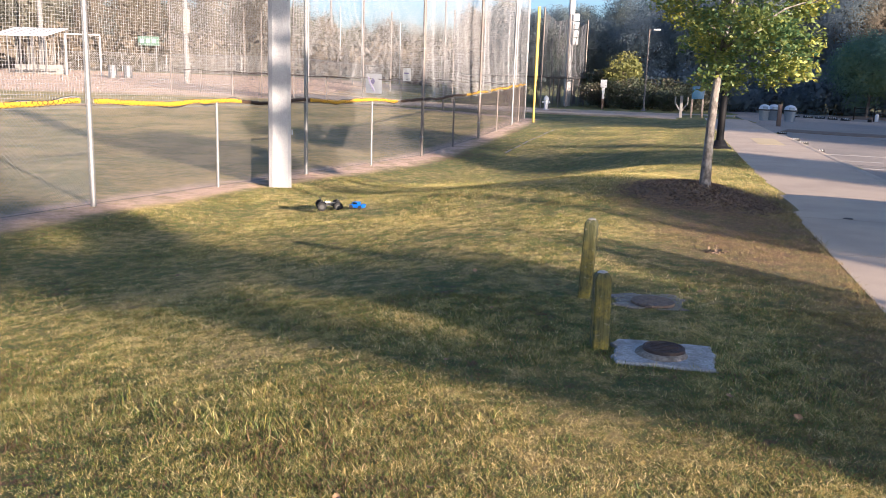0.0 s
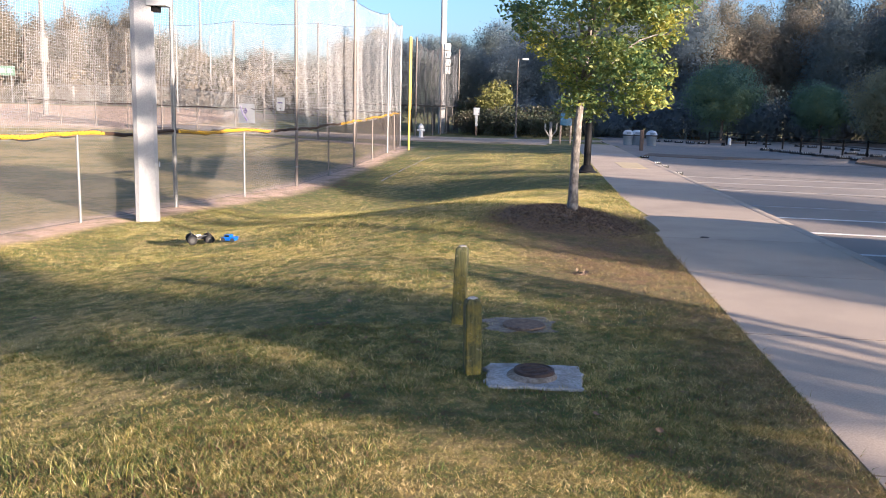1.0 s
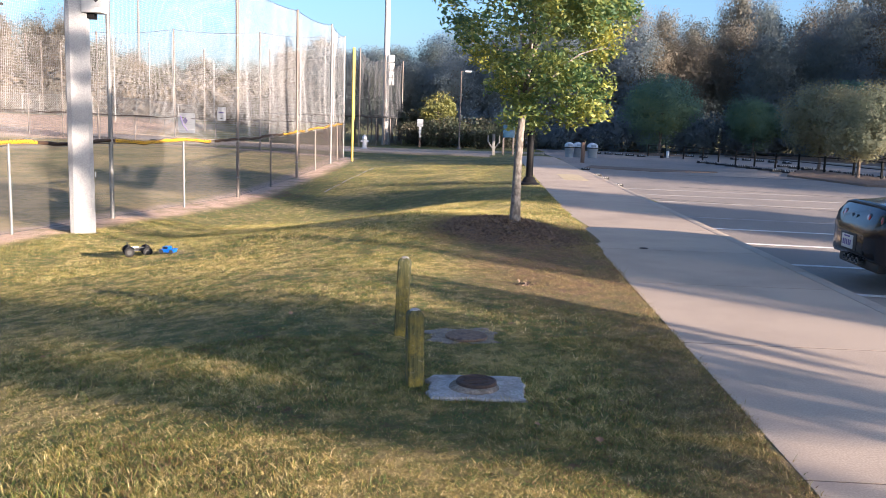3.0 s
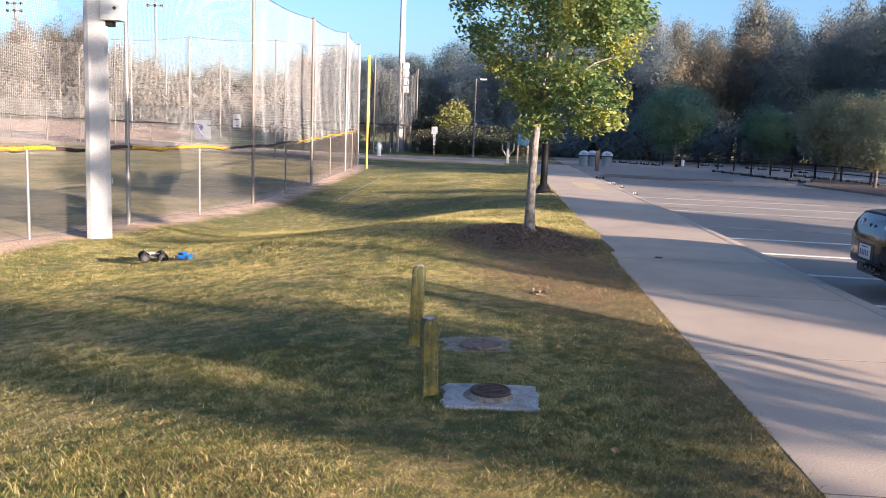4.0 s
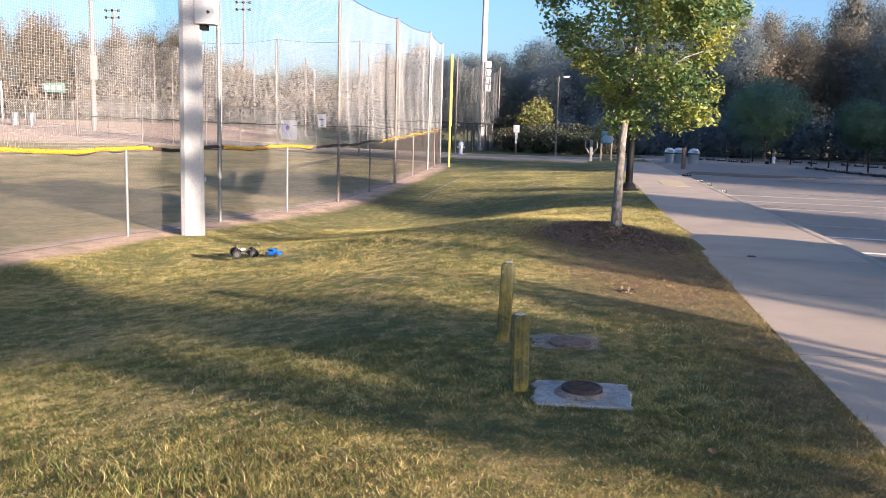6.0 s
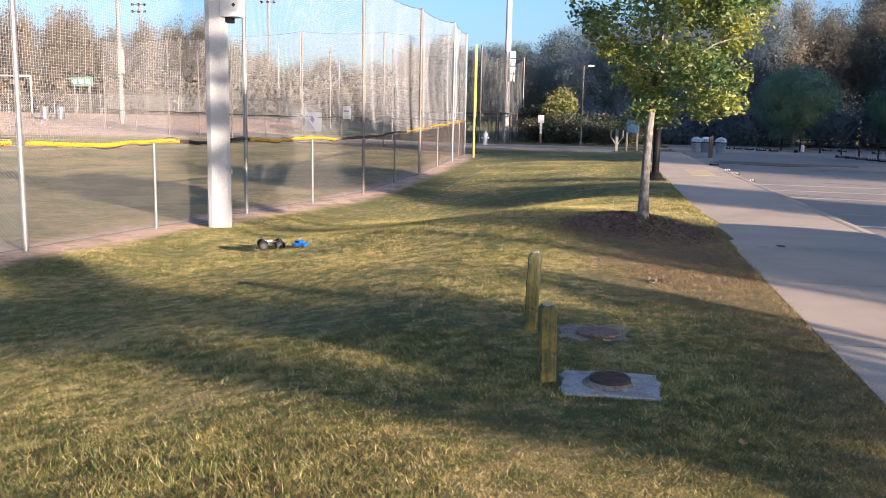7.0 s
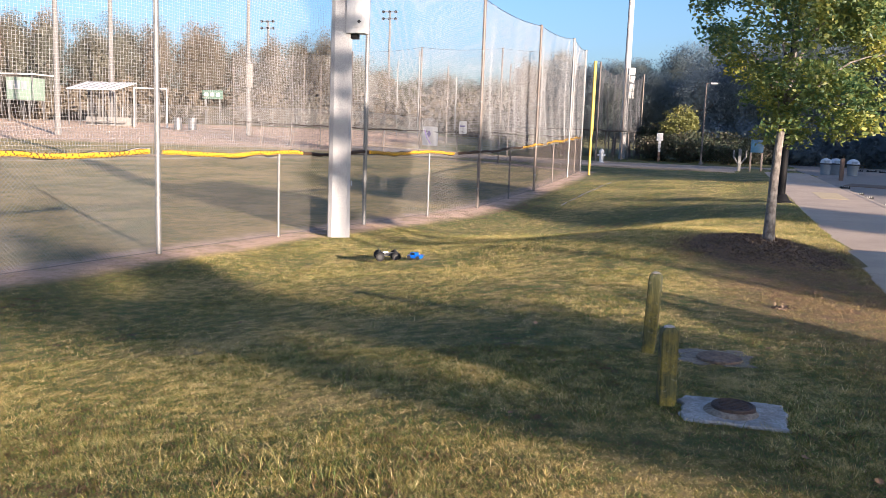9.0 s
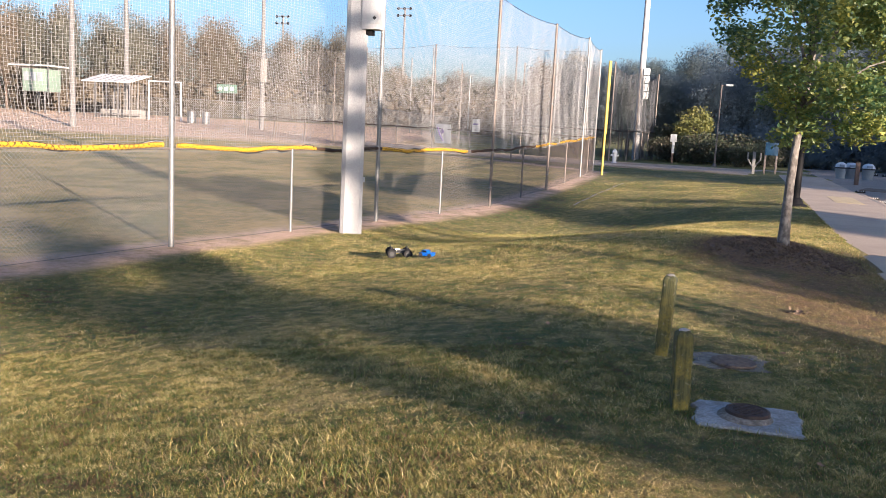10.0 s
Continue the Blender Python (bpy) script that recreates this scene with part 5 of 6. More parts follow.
plant("sapling", drooping_tree(133, hung), p.x, p.y, "unseen sapling added up-sun, its hanging strands cast the streaks of shade", "tree", "", 1.0, SIDE, 0.0)

# ---- car park things ----
RAIL_STRIPE = LINE_PAINT
def lamp_post(x, y, h, r, label, steel):
    th = thing("street_lamp", (x, y, g0(x, y)), label, "street lamp", "car park lamps")
    part("base", Geo().lathe([(r * 3.0, -0.2), (r * 3.0, 0.03), (r * 2.2, 0.06), (r * 1.6, 0.16), (r * 1.2, 0.2)], 20), steel, th)
    part("pole", Geo().tube([(0, 0, 0.15), (0, 0, h * 0.5), (0, 0, h)], [r, r * 0.92, r * 0.8], 16), steel, th)
    part("arm", Geo().tube([(0, 0, h - 0.05), (0.18, 0, h), (0.3, 0, h)], r * 0.4, 8), steel, th)
    hd = part("lamp_head", Geo().box((0.46, 0, h), (0.42, 0.26, 0.10), None, 0.02), BOX_GREY, th)
    part("diffuser", Geo().box((0.48, 0, h - 0.056), (0.3, 0.2, 0.012), None, 0.003), WHITE_PLASTIC, hd)
    return th


lamp_post(2.88, 21.9, 6.2, 0.092, "black steel street lamp on a flared base beside the pavement", BLACK_STEEL)
lamp_post(2.57, 55.5, 5.0, 0.06, "dark grey steel street lamp beyond the drive", BROWN_STEEL)


def wheel_stop_at(x, y, turn, label, stripes, size=1.0):
    """A short block of moulded rubber with pale stripes and worn ends."""
    p = Vector((x, y, LOT_Z))
    th = thing("wheel_stop", p, label, "wheel stop", "loose wheel stops", turn=turn)
    th.scale = (size, size, size)
    g = Geo()
    prof = [(-0.14, 0.0), (-0.13, 0.07), (-0.07, 0.13), (0.07, 0.13), (0.13, 0.07), (0.14, 0.0)]
    L = 0.26
    for t in (-L, -L * 0.92, L * 0.92, L):
        sc = 0.7 if abs(t) == L else 1.0
        g.v.extend((t, a_ * sc, b_ * sc) for a_, b_ in prof)
    g.f.extend((6 * j + k, 6 * j + k + 1, 6 * j + 7 + k, 6 * j + 6 + k) for j in range(3) for k in range(5))
    g.f.extend([(0, 6, 12, 18, 23, 17, 11, 5), tuple(range(6)), tuple(range(23, 17, -1))])
    body = part("block", g, RUBBER, th, smooth=False)
    for j in range(4):
        slant = Matrix.Rotation(radians(28), 3, "Z")
        part("stripe", Geo().box((-0.165 + 0.11 * j, 0, 0.126), (0.042, 0.13, 0.014), slant, 0.003).box((-0.190 + 0.11 * j, -0.107, 0.095), (0.042, 0.07, 0.014), slant @ Matrix.Rotation(radians(48), 3, "X"), 0.003), stripes, body)
    return th


for x, y, turn, where_ in ((5.68, 24.0, 14, "near the kerb"), (6.02, 27.33, 20, "near the kerb"), (6.16, 29.17, 14, "near the kerb"), (6.58, 33.3, 16, "by the island")):
    wheel_stop_at(x, y, turn, "small black rubber wheel stop with white stripes " + where_, LINE_PAINT, 0.62)

# low kerbed island that juts into the car park
isl = Geo()
ip = [(6.9, 35.2), (7.6, 37.4), (9.6, 35.9), (12.4, 34.9), (12.2, 34.3), (9.4, 33.4)]
isl.add([(x, y, LOT_Z - 0.05) for x, y in ip] + [(x, y, LOT_Z + 0.02) for x, y in ip] + [(x * 0.985 + 0.14, y * 0.985 + 0.53, LOT_Z + 0.025) for x, y in ip],
        [(i + 6 * j, (i + 1) % 6 + 6 * j, (i + 1) % 6 + 6 * j + 6, i + 6 * j + 6) for j in range(2) for i in range(6)] + [tuple(range(12, 18))])
solo("traffic_island", isl, MULCH, "low soil-covered island with worn edges in the car park", "kerb", kind="structure", smooth=False)


def bin_(x, y, label, s=1.0):
    th = thing("litter_bin", (x, y, LOT_Z), label, "litter bin", "grey litter bins")
    th.scale = (1, 1, 0.75)
    part("body", Geo().lathe([(0.30 * s, 0), (0.36 * s, 0.70), (0.38 * s, 0.72), (0.38 * s, 0.76)], 20), GREY_PLASTIC, th)
    dome = part("lid", Geo().lathe([(0.39 * s, 0.76), (0.39 * s, 0.80), (0.34 * s, 0.97), (0.22 * s, 1.08), (0.06 * s, 1.13)], 20), PALE_PLASTIC, th, "pale domed lid")
    part("collar", Geo().lathe([(0.385 * s, 0.70), (0.40 * s, 0.71), (0.40 * s, 0.785), (0.385 * s, 0.79)], 20), DARK_PLASTIC, th, "dark band below the lid")
    part("flap", Geo().box((0, -0.34 * s, 0.90), (0.34 * s, 0.05, 0.16), Matrix.Rotation(radians(-18), 3, "X"), 0.012), GREY_PLASTIC, dome)


bin_(8.42, 47.6, "grey plastic litter bin with a domed lid, beside two others", 0.74)
bin_(9.02, 48.2, "grey plastic litter bin with a domed lid, between two others", 0.86)
bin_(9.68, 47.4, "grey plastic litter bin with a domed lid, last in its row", 0.82)
th = thing("marker_post", (7.80, 40.4, LOT_Z), "short brown timber marker post by the island", "post")
part("shaft", Geo().box((0, 0, 0.42), (0.17, 0.17, 1.1), None, 0.015), WOOD_POST, th)
th = thing("white_cap_post", (14.7, 51.2, LOT_Z), "short white round-topped marker beside a low dark stump", "post")
part("stump", Geo().lathe([(0.13, -0.1), (0.11, 0.10), (0.10, 0.16)], 12), BLACK_STEEL, th)
part("reflector", Geo().lathe([(0.10, 0.0), (0.10, 0.34), (0.06, 0.40)], 12, Matrix.Translation((0.35, 0, 0.05))), WHITE_PLASTIC, th, "white round-topped reflector")

# black rail fence along the far edge
rail = thing("rail_fence", (0, 0, 0), "low black metal rail fence at the car park edge", "fence")
RAIL = [Vector((14.6, 54.0, LOT_Z)), Vector((16.6, 49.4, LOT_Z)), Vector((17.3, 40.8, LOT_Z)), Vector((17.6, 33.9, LOT_Z)), Vector((17.9, 26.0, LOT_Z))]
for a_, b_ in zip(RAIL, RAIL[1:]):
    n_ = max(2, round((b_ - a_).length / 2.0))
    for i in range(n_):
        p = a_.lerp(b_, i / n_)
        part("post", Geo().box(p + Vector((0, 0, 0.33)), (0.075, 0.075, 0.86), None, 0.008), BLACK_STEEL, rail)
    for h_ in (0.42, 0.70):
        part("rail", Geo().tube([a_ + Vector((0, 0, h_)), b_ + Vector((0, 0, h_))], 0.02, 6), BLACK_STEEL, rail)
# rows of striped wheel stops on both sides of the rail
STOPS = [wheel_stop_at(11.7, 55.8, 20, "black rubber wheel stop with pale stripes in a far row", RAIL_STRIPE)]
rows_ = [((12.4, 55.5), (13.8, 52.6), 4), ((17.3, 56.8), (18.4, 54.6), 3), ((15.0, 44.7), (15.8, 35.8), 9), ((19.7, 52.7), (21.0, 48.0), 5), ((18.4, 42.5), (18.5, 30.5), 10)]
for (x0, y0), (x1, y1), n_ in rows_:
    for i in range(n_):
        t = i / (n_ - 1)
        q_ = (x0 + (x1 - x0) * t, y0 + (y1 - y0) * t)
        m_ = pose(*q_, LOT_Z, 0, 0, 12 + 17 * math.sin(5.0 * i + x0))
        copy_thing(STOPS[0], m_)
lk = Geo()
for a_, b_ in zip(RAIL[1:], RAIL[2:]):
    d_ = (b_ - a_).normalized()
    lk.box((a_ + b_) / 2 + Vector((7.2, 0, 0.03)), ((b_ - a_).length, 0.9, 0.16), Matrix.Rotation(math.atan2(d_.y, d_.x), 3, "Z"), 0.02)
solo("far_kerb", lk, KERB, "pale concrete path at the foot of the wood", "kerb", kind="structure")
# soil beds under the trees
bed = Geo()
bo_ = [(10.0, 69), (20.5, 69), (25.2, 58), (25.0, 46), (26.0, 24), (70, 24), (70, 76), (10.0, 76)]
nb = len(bo_)
bed.add([(x, y, LOT_Z - 0.04) for x, y in bo_] + [(x + 0.3, y + 0.1, LOT_Z + 0.05) for x, y in bo_],
        [tuple(range(nb, 2 * nb))] + [(i, (i + 1) % nb, (i + 1) % nb + nb, i + nb) for i in range(nb)])
solo("woodland_floor", bed, MULCH, "brown leaf-strewn soil under the trees of the wood", "soil", kind="structure", smooth=False)
bed2 = Geo()
bo_ = [(14.4, 32.8), (14.8, 27.5), (18.6, 26.0), (18.1, 38.4), (16.9, 38.0)]
bed2.add([(x, y, LOT_Z - 0.04) for x, y in bo_] + [(x * 0.985 + 0.25, y * 0.985 + 0.5, LOT_Z + 0.07) for x, y in bo_],
         [tuple(range(5, 10))] + [(i, (i + 1) % 5, (i + 1) % 5 + 5, i + 5) for i in range(5)])
solo("soil_bed", bed2, MULCH, "brown mulched bed under the small trees by the rail", "soil", kind="structure", smooth=False)


for x, y, r_ in ((16.4, 58, 2.2), (22.9, 58, 1.8)):
    ring_ = Geo().lathe([(r_ * 1.05, LOT_Z - 0.05), (r_, LOT_Z + 0.06), (r_ * 0.5, LOT_Z + 0.12), (0.05, LOT_Z + 0.14)], 24, Matrix.Translation((x, y, 0)))
    solo("tree_pit", ring_, MULCH, "low heap of brown mulch under a car park tree", "mulch", kind="structure")


def crack(pts_, w_):
    g_ = Geo()
    out_ = []
    for p_, q_ in zip(pts_, pts_[1:]):
        for k_ in range(12):
            t_ = k_ / 12
            out_.append(Vector((p_[0] + (q_[0] - p_[0]) * t_ + 0.05 * noise.noise(Vector((p_[0] * 3 + 9 * t_, p_[1], 0))), p_[1] + (q_[1] - p_[1]) * t_ + 0.05 * noise.noise(Vector((p_[1] * 3 + 9 * t_, p_[0], 4))), LOT_Z + 0.002)))
    g_.tube(out_, w_, 5, True, 0.25)
    solo("asphalt_seam", g_, TAR, "dark tar-filled seam in the asphalt", "seam", kind="structure")


crack([(5.6, 20.2), (9.5, 17.6), (13.0, 15.0)], 0.022)
crack([(7.6, 24.5), (14.0, 21.0), (20.0, 18.5)], 0.025)
gutter = Geo()
for k in range(60):
    w_ = 0.05 + 0.05 * abs(noise.noise(Vector((k * 0.37, 2.0, 0))))
    pave_box(gutter, 0.5 * k, 0.5 * k + 0.502, PAVE_W + 0.002, PAVE_W + 0.002 + w_, LOT_Z, LOT_Z + 0.006)
solo("gutter_dirt", gutter, MULCH, "dark line of dirt and leaf crumbs along the kerb's foot", "dirt", kind="stuff", smooth=False)
crack([(9.5, 31.5), (16.0, 30.2), (22.0, 27.5)], 0.03)


# ---- parked sports car ----
def lerp_table(table, x):
    for (x0, v0), (x1, v1) in zip(table, table[1:]):
        if x <= x1:
            k_ = (x - x0) / (x1 - x0)
            k_ = k_ * k_ * (3 - 2 * k_)
            return v0 + (v1 - v0) * k_
    return table[-1][1]


def make_car(at, turn):
    th = thing("sports_car", at, "low black sports coupe backed up to the kerb", "car", turn=turn)
    deck = [(-0.10, 0.70), (-0.06, 0.80), (0, 0.90), (0.08, 0.97), (0.7, 1.02), (1.7, 0.98), (2.6, 0.92), (3.4, 0.86), (4.1, 0.74), (4.5, 0.55)]
    half = [(-0.10, 0.40), (-0.06, 0.62), (0, 0.74), (0.14, 0.84), (0.42, 0.92), (0.9, 0.92), (1.9, 0.90), (2.8, 0.90), (3.6, 0.93), (4.2, 0.84), (4.5, 0.62)]
    low = [(-0.10, 0.46), (-0.06, 0.38), (0, 0.33), (0.25, 0.26), (0.7, 0.2), (3.9, 0.18), (4.5, 0.26)]
    g = Geo()
    st = np.concatenate([[-0.10, -0.085, -0.06, -0.03], np.linspace(0, 0.6, 9), np.linspace(0.75, 4.5, 24)])
    m_ = 15
    for x in st:
        zt, w, zl = lerp_table(deck, x), lerp_table(half, x), lerp_table(low, x)
        for k in range(m_):
            a_ = math.pi * k / (m_ - 1)
            cx_, sz = math.cos(a_), math.sin(a_)
            yv = math.copysign(abs(cx_) ** 0.45, cx_) * w
            zv = zl + (zt - zl) * abs(sz) ** 0.42
            if abs(cx_) > 0.97:
                yv *= 0.93
            g.v.append((x, yv, zv))
    g.f.extend((m_ * j + k, m_ * j + k + 1, m_ * j + m_ + 1 + k, m_ * j + m_ + k) for j in range(len(st) - 1) for k in range(m_ - 1))
    g.f.extend((m_ * j, m_ * j + m_, m_ * j + 2 * m_ - 1, m_ * j + m_ - 1) for j in range(len(st) - 1))
    g.f.append(tuple(range(m_))[::-1])
    g.f.append(tuple(m_ * (len(st) - 1) + k for k in range(m_)))
    body = part("body", g, CAR_PAINT, th)
    c_ = Geo()
    roof = [(0.55, 0.98), (1.1, 1.16), (1.8, 1.24), (2.4, 1.20), (3.1, 0.90)]
    wid = [(0.55, 0.62), (1.2, 0.66), (1.9, 0.68), (2.6, 0.70), (3.1, 0.74)]
    ss = np.linspace(0.55, 3.1, 14)
    for x in ss:
        zt, w = lerp_table(roof, x), lerp_table(wid, x)
        zb = lerp_table(deck, x) - 0.06
        for yv, zv in ((w + 0.12, zb), (w + 0.04, zb + (zt - zb) * 0.5), (w - 0.06, zb + (zt - zb) * 0.9), (w * 0.5, zt), (-w * 0.5, zt), (-w + 0.06, zb + (zt - zb) * 0.9), (-w - 0.04, zb + (zt - zb) * 0.5), (-w - 0.12, zb)):
            c_.v.append((x, yv, max(zv, zb)))
    c_.f.extend((8 * j + k, 8 * j + k + 1, 8 * j + 9 + k, 8 * j + 8 + k) for j in range(13) for k in range(7))
    part("cabin_glass", c_, CAR_GLASS, th, "dark tinted glass cabin")
    part("roof_panel", Geo().box((1.95, 0, 1.225), (0.8, 1.0, 0.04), None, 0.02), CAR_PAINT, th)
    # rear end
    lip = []
    for k in range(25):
        a_ = radians(38 + 104 * k / 24)
        yv = math.copysign(abs(math.cos(a_)) ** 0.45, math.cos(a_)) * 0.80
        lip.append((0.05 + 0.10 * (yv / 0.8) ** 4, yv, 0.35 + 0.60 * math.sin(a_) ** 0.42 - 0.006))
    part("spoiler", Geo().tube(lip, 0.026, 8, True, 0.7), DARK_PLASTIC, th)
    rear = part("rear_fascia", Geo().box((-0.06, 0, 0.52), (0.09, 0.78, 0.24), None, 0.035), CAR_PAINT, th)
    part("plate_recess", Geo().box((-0.104, 0, 0.52), (0.02, 0.44, 0.19), None, 0.008), DARK_PLASTIC, rear)
    plate = part("number_plate", Geo().box((-0.118, 0, 0.515), (0.012, 0.305, 0.153), None, 0.004), WHITE_PLASTIC, rear, "white number plate with plain dark bars")
    for j in range(5):
        part("plate_bar", Geo().box((-0.1255, -0.10 + 0.05 * j, 0.505), (0.003, 0.026, 0.062)), PURPLE_PAINT, plate)
    part("plate_strip", Geo().box((-0.1255, 0, 0.572), (0.003, 0.16, 0.016)), PURPLE_PAINT, plate)
    part("diffuser", Geo().box((0.09, 0, 0.31), (0.16, 1.10, 0.17), None, 0.03), DARK_PLASTIC, th)
    for y in (-0.18, -0.06, 0.06, 0.18):
        part("exhaust_tip", Geo().lathe([(0.036, 0), (0.038, 0.07), (0.032, 0.07), (0.028, 0.02)], 14, pose(0.0, y, 0.315, 0, -90, 0)), CHROME, th, "chrome exhaust tip")
    for y in (-0.56, -0.33, 0.33, 0.56):
        m = pose(0.004 + 0.18 * y * y, y, 0.765, 0, -76, 0)
        lamp = part("tail_light", Geo().lathe([(0.072, 0.0), (0.072, 0.075), (0.062, 0.083), (0.02, 0.087)], 20, m), RED_LENS, th, "round red tail light")
        part("bezel", Geo().lathe([(0.084, 0.0), (0.084, 0.070), (0.074, 0.078)], 20, m), DARK_PLASTIC, lamp)
    for s_ in (-1, 1):
        part("badge", Geo().box((-0.055, 0.045 * s_, 0.775), (0.02, 0.022, 0.11), Matrix.Rotation(radians(-32 * s_), 3, "X"), 0.006), DARK_PLASTIC, th)
    part("trunk_seam", Geo().box((-0.06, 0, 0.675), (0.03, 0.9, 0.010), None, 0.003), DARK_PLASTIC, th)
    for x in (0.82, 3.55):
        for y in (-0.86, 0.86):
            m = pose(x, y, 0.33, 90, 0, 0)
            w_ = part("wheel", Geo().lathe([(0.22, -0.12), (0.32, -0.115), (0.335, -0.08), (0.335, 0.08), (0.32, 0.115), (0.22, 0.12)], 28, m), RUBBER, th)
            part("rim", Geo().lathe([(0.215, -0.122), (0.20, -0.126), (0.06, -0.10), (0.05, 0.10), (0.20, 0.126), (0.215, 0.122)], 20, m), CHROME, w_)
    return th


# the rear stands by the kerb, turned a little off square
make_car((4.77, 8.90, LOT_Z), -6.5).scale = (0.95, 0.95, 0.95)


def small_suv(at, turn, label, paint):
    th = thing("parked_suv", at, label, "car", turn=turn)
    part("body", Geo().box((0, 0, 0.62), (4.3, 1.75, 0.72), None, 0.16), paint, th)
    part("cabin", Geo().box((-0.25, 0, 1.17), (2.7, 1.5, 0.6), None, 0.18), CAR_GLASS, th)
    part("roof", Geo().box((-0.25, 0, 1.47), (2.3, 1.35, 0.06), None, 0.03), paint, th)
    for x in (-1.35, 1.35):
        for y in (-0.8, 0.8):
            w_ = part("wheel", Geo().lathe([(0.2, -0.1), (0.33, -0.09), (0.33, 0.09), (0.2, 0.1)], 18, pose(x, y, 0.33, 90)), RUBBER, th)
            part("rim", Geo().lathe([(0.2, -0.105), (0.05, -0.08), (0.05, 0.08), (0.2, 0.105)], 14, pose(x, y, 0.33, 90)), CHROME, w_)
    for y in (-0.62, 0.62):
        part("tail_light", Geo().box((-2.13, y, 0.80), (0.05, 0.22, 0.20), None, 0.02), RED_LENS, th)
    for y in (-0.6, 0.6):
        part("headlight", Geo().box((2.14, y, 0.72), (0.06, 0.3, 0.16), None, 0.02), WHITE_PLASTIC, th)


small_suv((7.1, 63.5, g0(7.1, 63.5)), 75, "dark blue estate car parked under the trees", BLUE_PAINTWORK)

# ---- lawn edge and field things ----
th = thing("foul_pole", (-2.95, 37.6, g0(-2.95, 37.6)), "bright yellow foul pole with a padded upper sleeve", "pole")
part("shaft", Geo().tube([(0, 0, -0.3), (0, 0, 4.9)], 0.052, 12), FOUL_YELLOW, th)
part("screen", Geo().box((0.02, 0, 3.35), (0.125, 0.05, 3.1), None, 0.02), FOUL_YELLOW, th, "thicker yellow upper sleeve")

th = thing("far_light_pole", (-2.68, 66.0, g0(-2.68, 66.0)), "tall grey concrete light pole with boxes beyond the drive", "light pole", turn=20)
part("shaft", square_shaft(16, 0.46, 0.32), POLE_CONCRETE, th, smooth=False)
for i in range(4):
    part("control_box", Geo().box((0.27, -0.2, 4.78 + 0.58 * i), (0.46, 0.34, 0.5), None, 0.02), BOX_GREY, th)

hx, hy = -3.45, 53.6
th = thing("fire_hydrant", (hx, hy, g0(hx, hy)), "white fire hydrant on the far side of the drive", "fire hydrant")
part("barrel", Geo().lathe([(0.20, -0.1), (0.20, 0.05), (0.13, 0.07), (0.13, 0.58), (0.17, 0.60), (0.17, 0.66)], 16), WHITE_PLASTIC, th)
part("bonnet", Geo().lathe([(0.165, 0.66), (0.15, 0.76), (0.08, 0.83), (0.04, 0.84), (0.04, 0.90)], 16), BOX_GREY, th)
for rz in (0, 180):
    part("nozzle", Geo().lathe([(0.06, 0.10), (0.06, 0.22), (0.045, 0.25)], 10, pose(0, 0, 0.48, 0, 90, 0) if rz == 0 else pose(0, 0, 0.48, 0, -90, 0)), BOX_GREY, th)

th = thing("path_sign", (0.0, 60.0, g0(0, 60)), "small white sign on a timber post beside the drive", "sign")
part("post", Geo().box((0, 0, 0.75), (0.14, 0.10, 1.8), None, 0.01), WOOD_POST, th)
part("board", Geo().box((0, -0.07, 1.70), (0.42, 0.03, 0.52), None, 0.01), WHITE_PLASTIC, th, "white sign board")
part("strip", Geo().box((0.01, -0.065, 1.05), (0.17, 0.02, 0.75), None, 0.005), WHITE_PLASTIC, th)

th = thing("forked_post", (3.92, 45.0, g0(3.92, 45.0)), "pale grey post with two angled braces", "post")
part("shaft", Geo().box((0, 0, 0.48), (0.14, 0.14, 1.25), None, 0.012), DRY_PALE, th)
for s_ in (-1, 1):
    part("brace", Geo().tube([(0.05 * s_, 0, 0.35), (0.30 * s_, 0, 0.72), (0.30 * s_, 0, 1.05)], 0.04, 8), DRY_PALE, th)
th = thing("blue_sign", (4.62, 44.2, g0(4.62, 44.2)), "blue notice board on timber posts beside the pavement", "sign")
part("board", Geo().box((0, 0, 1.22), (0.60, 0.06, 0.62), None, 0.015), BLUE_PAINT, th)
for s_ in (-0.26, 0.26):
    part("post", Geo().box((s_, 0.06, 0.55), (0.09, 0.09, 1.6), None, 0.01), BROWN_STEEL, th)

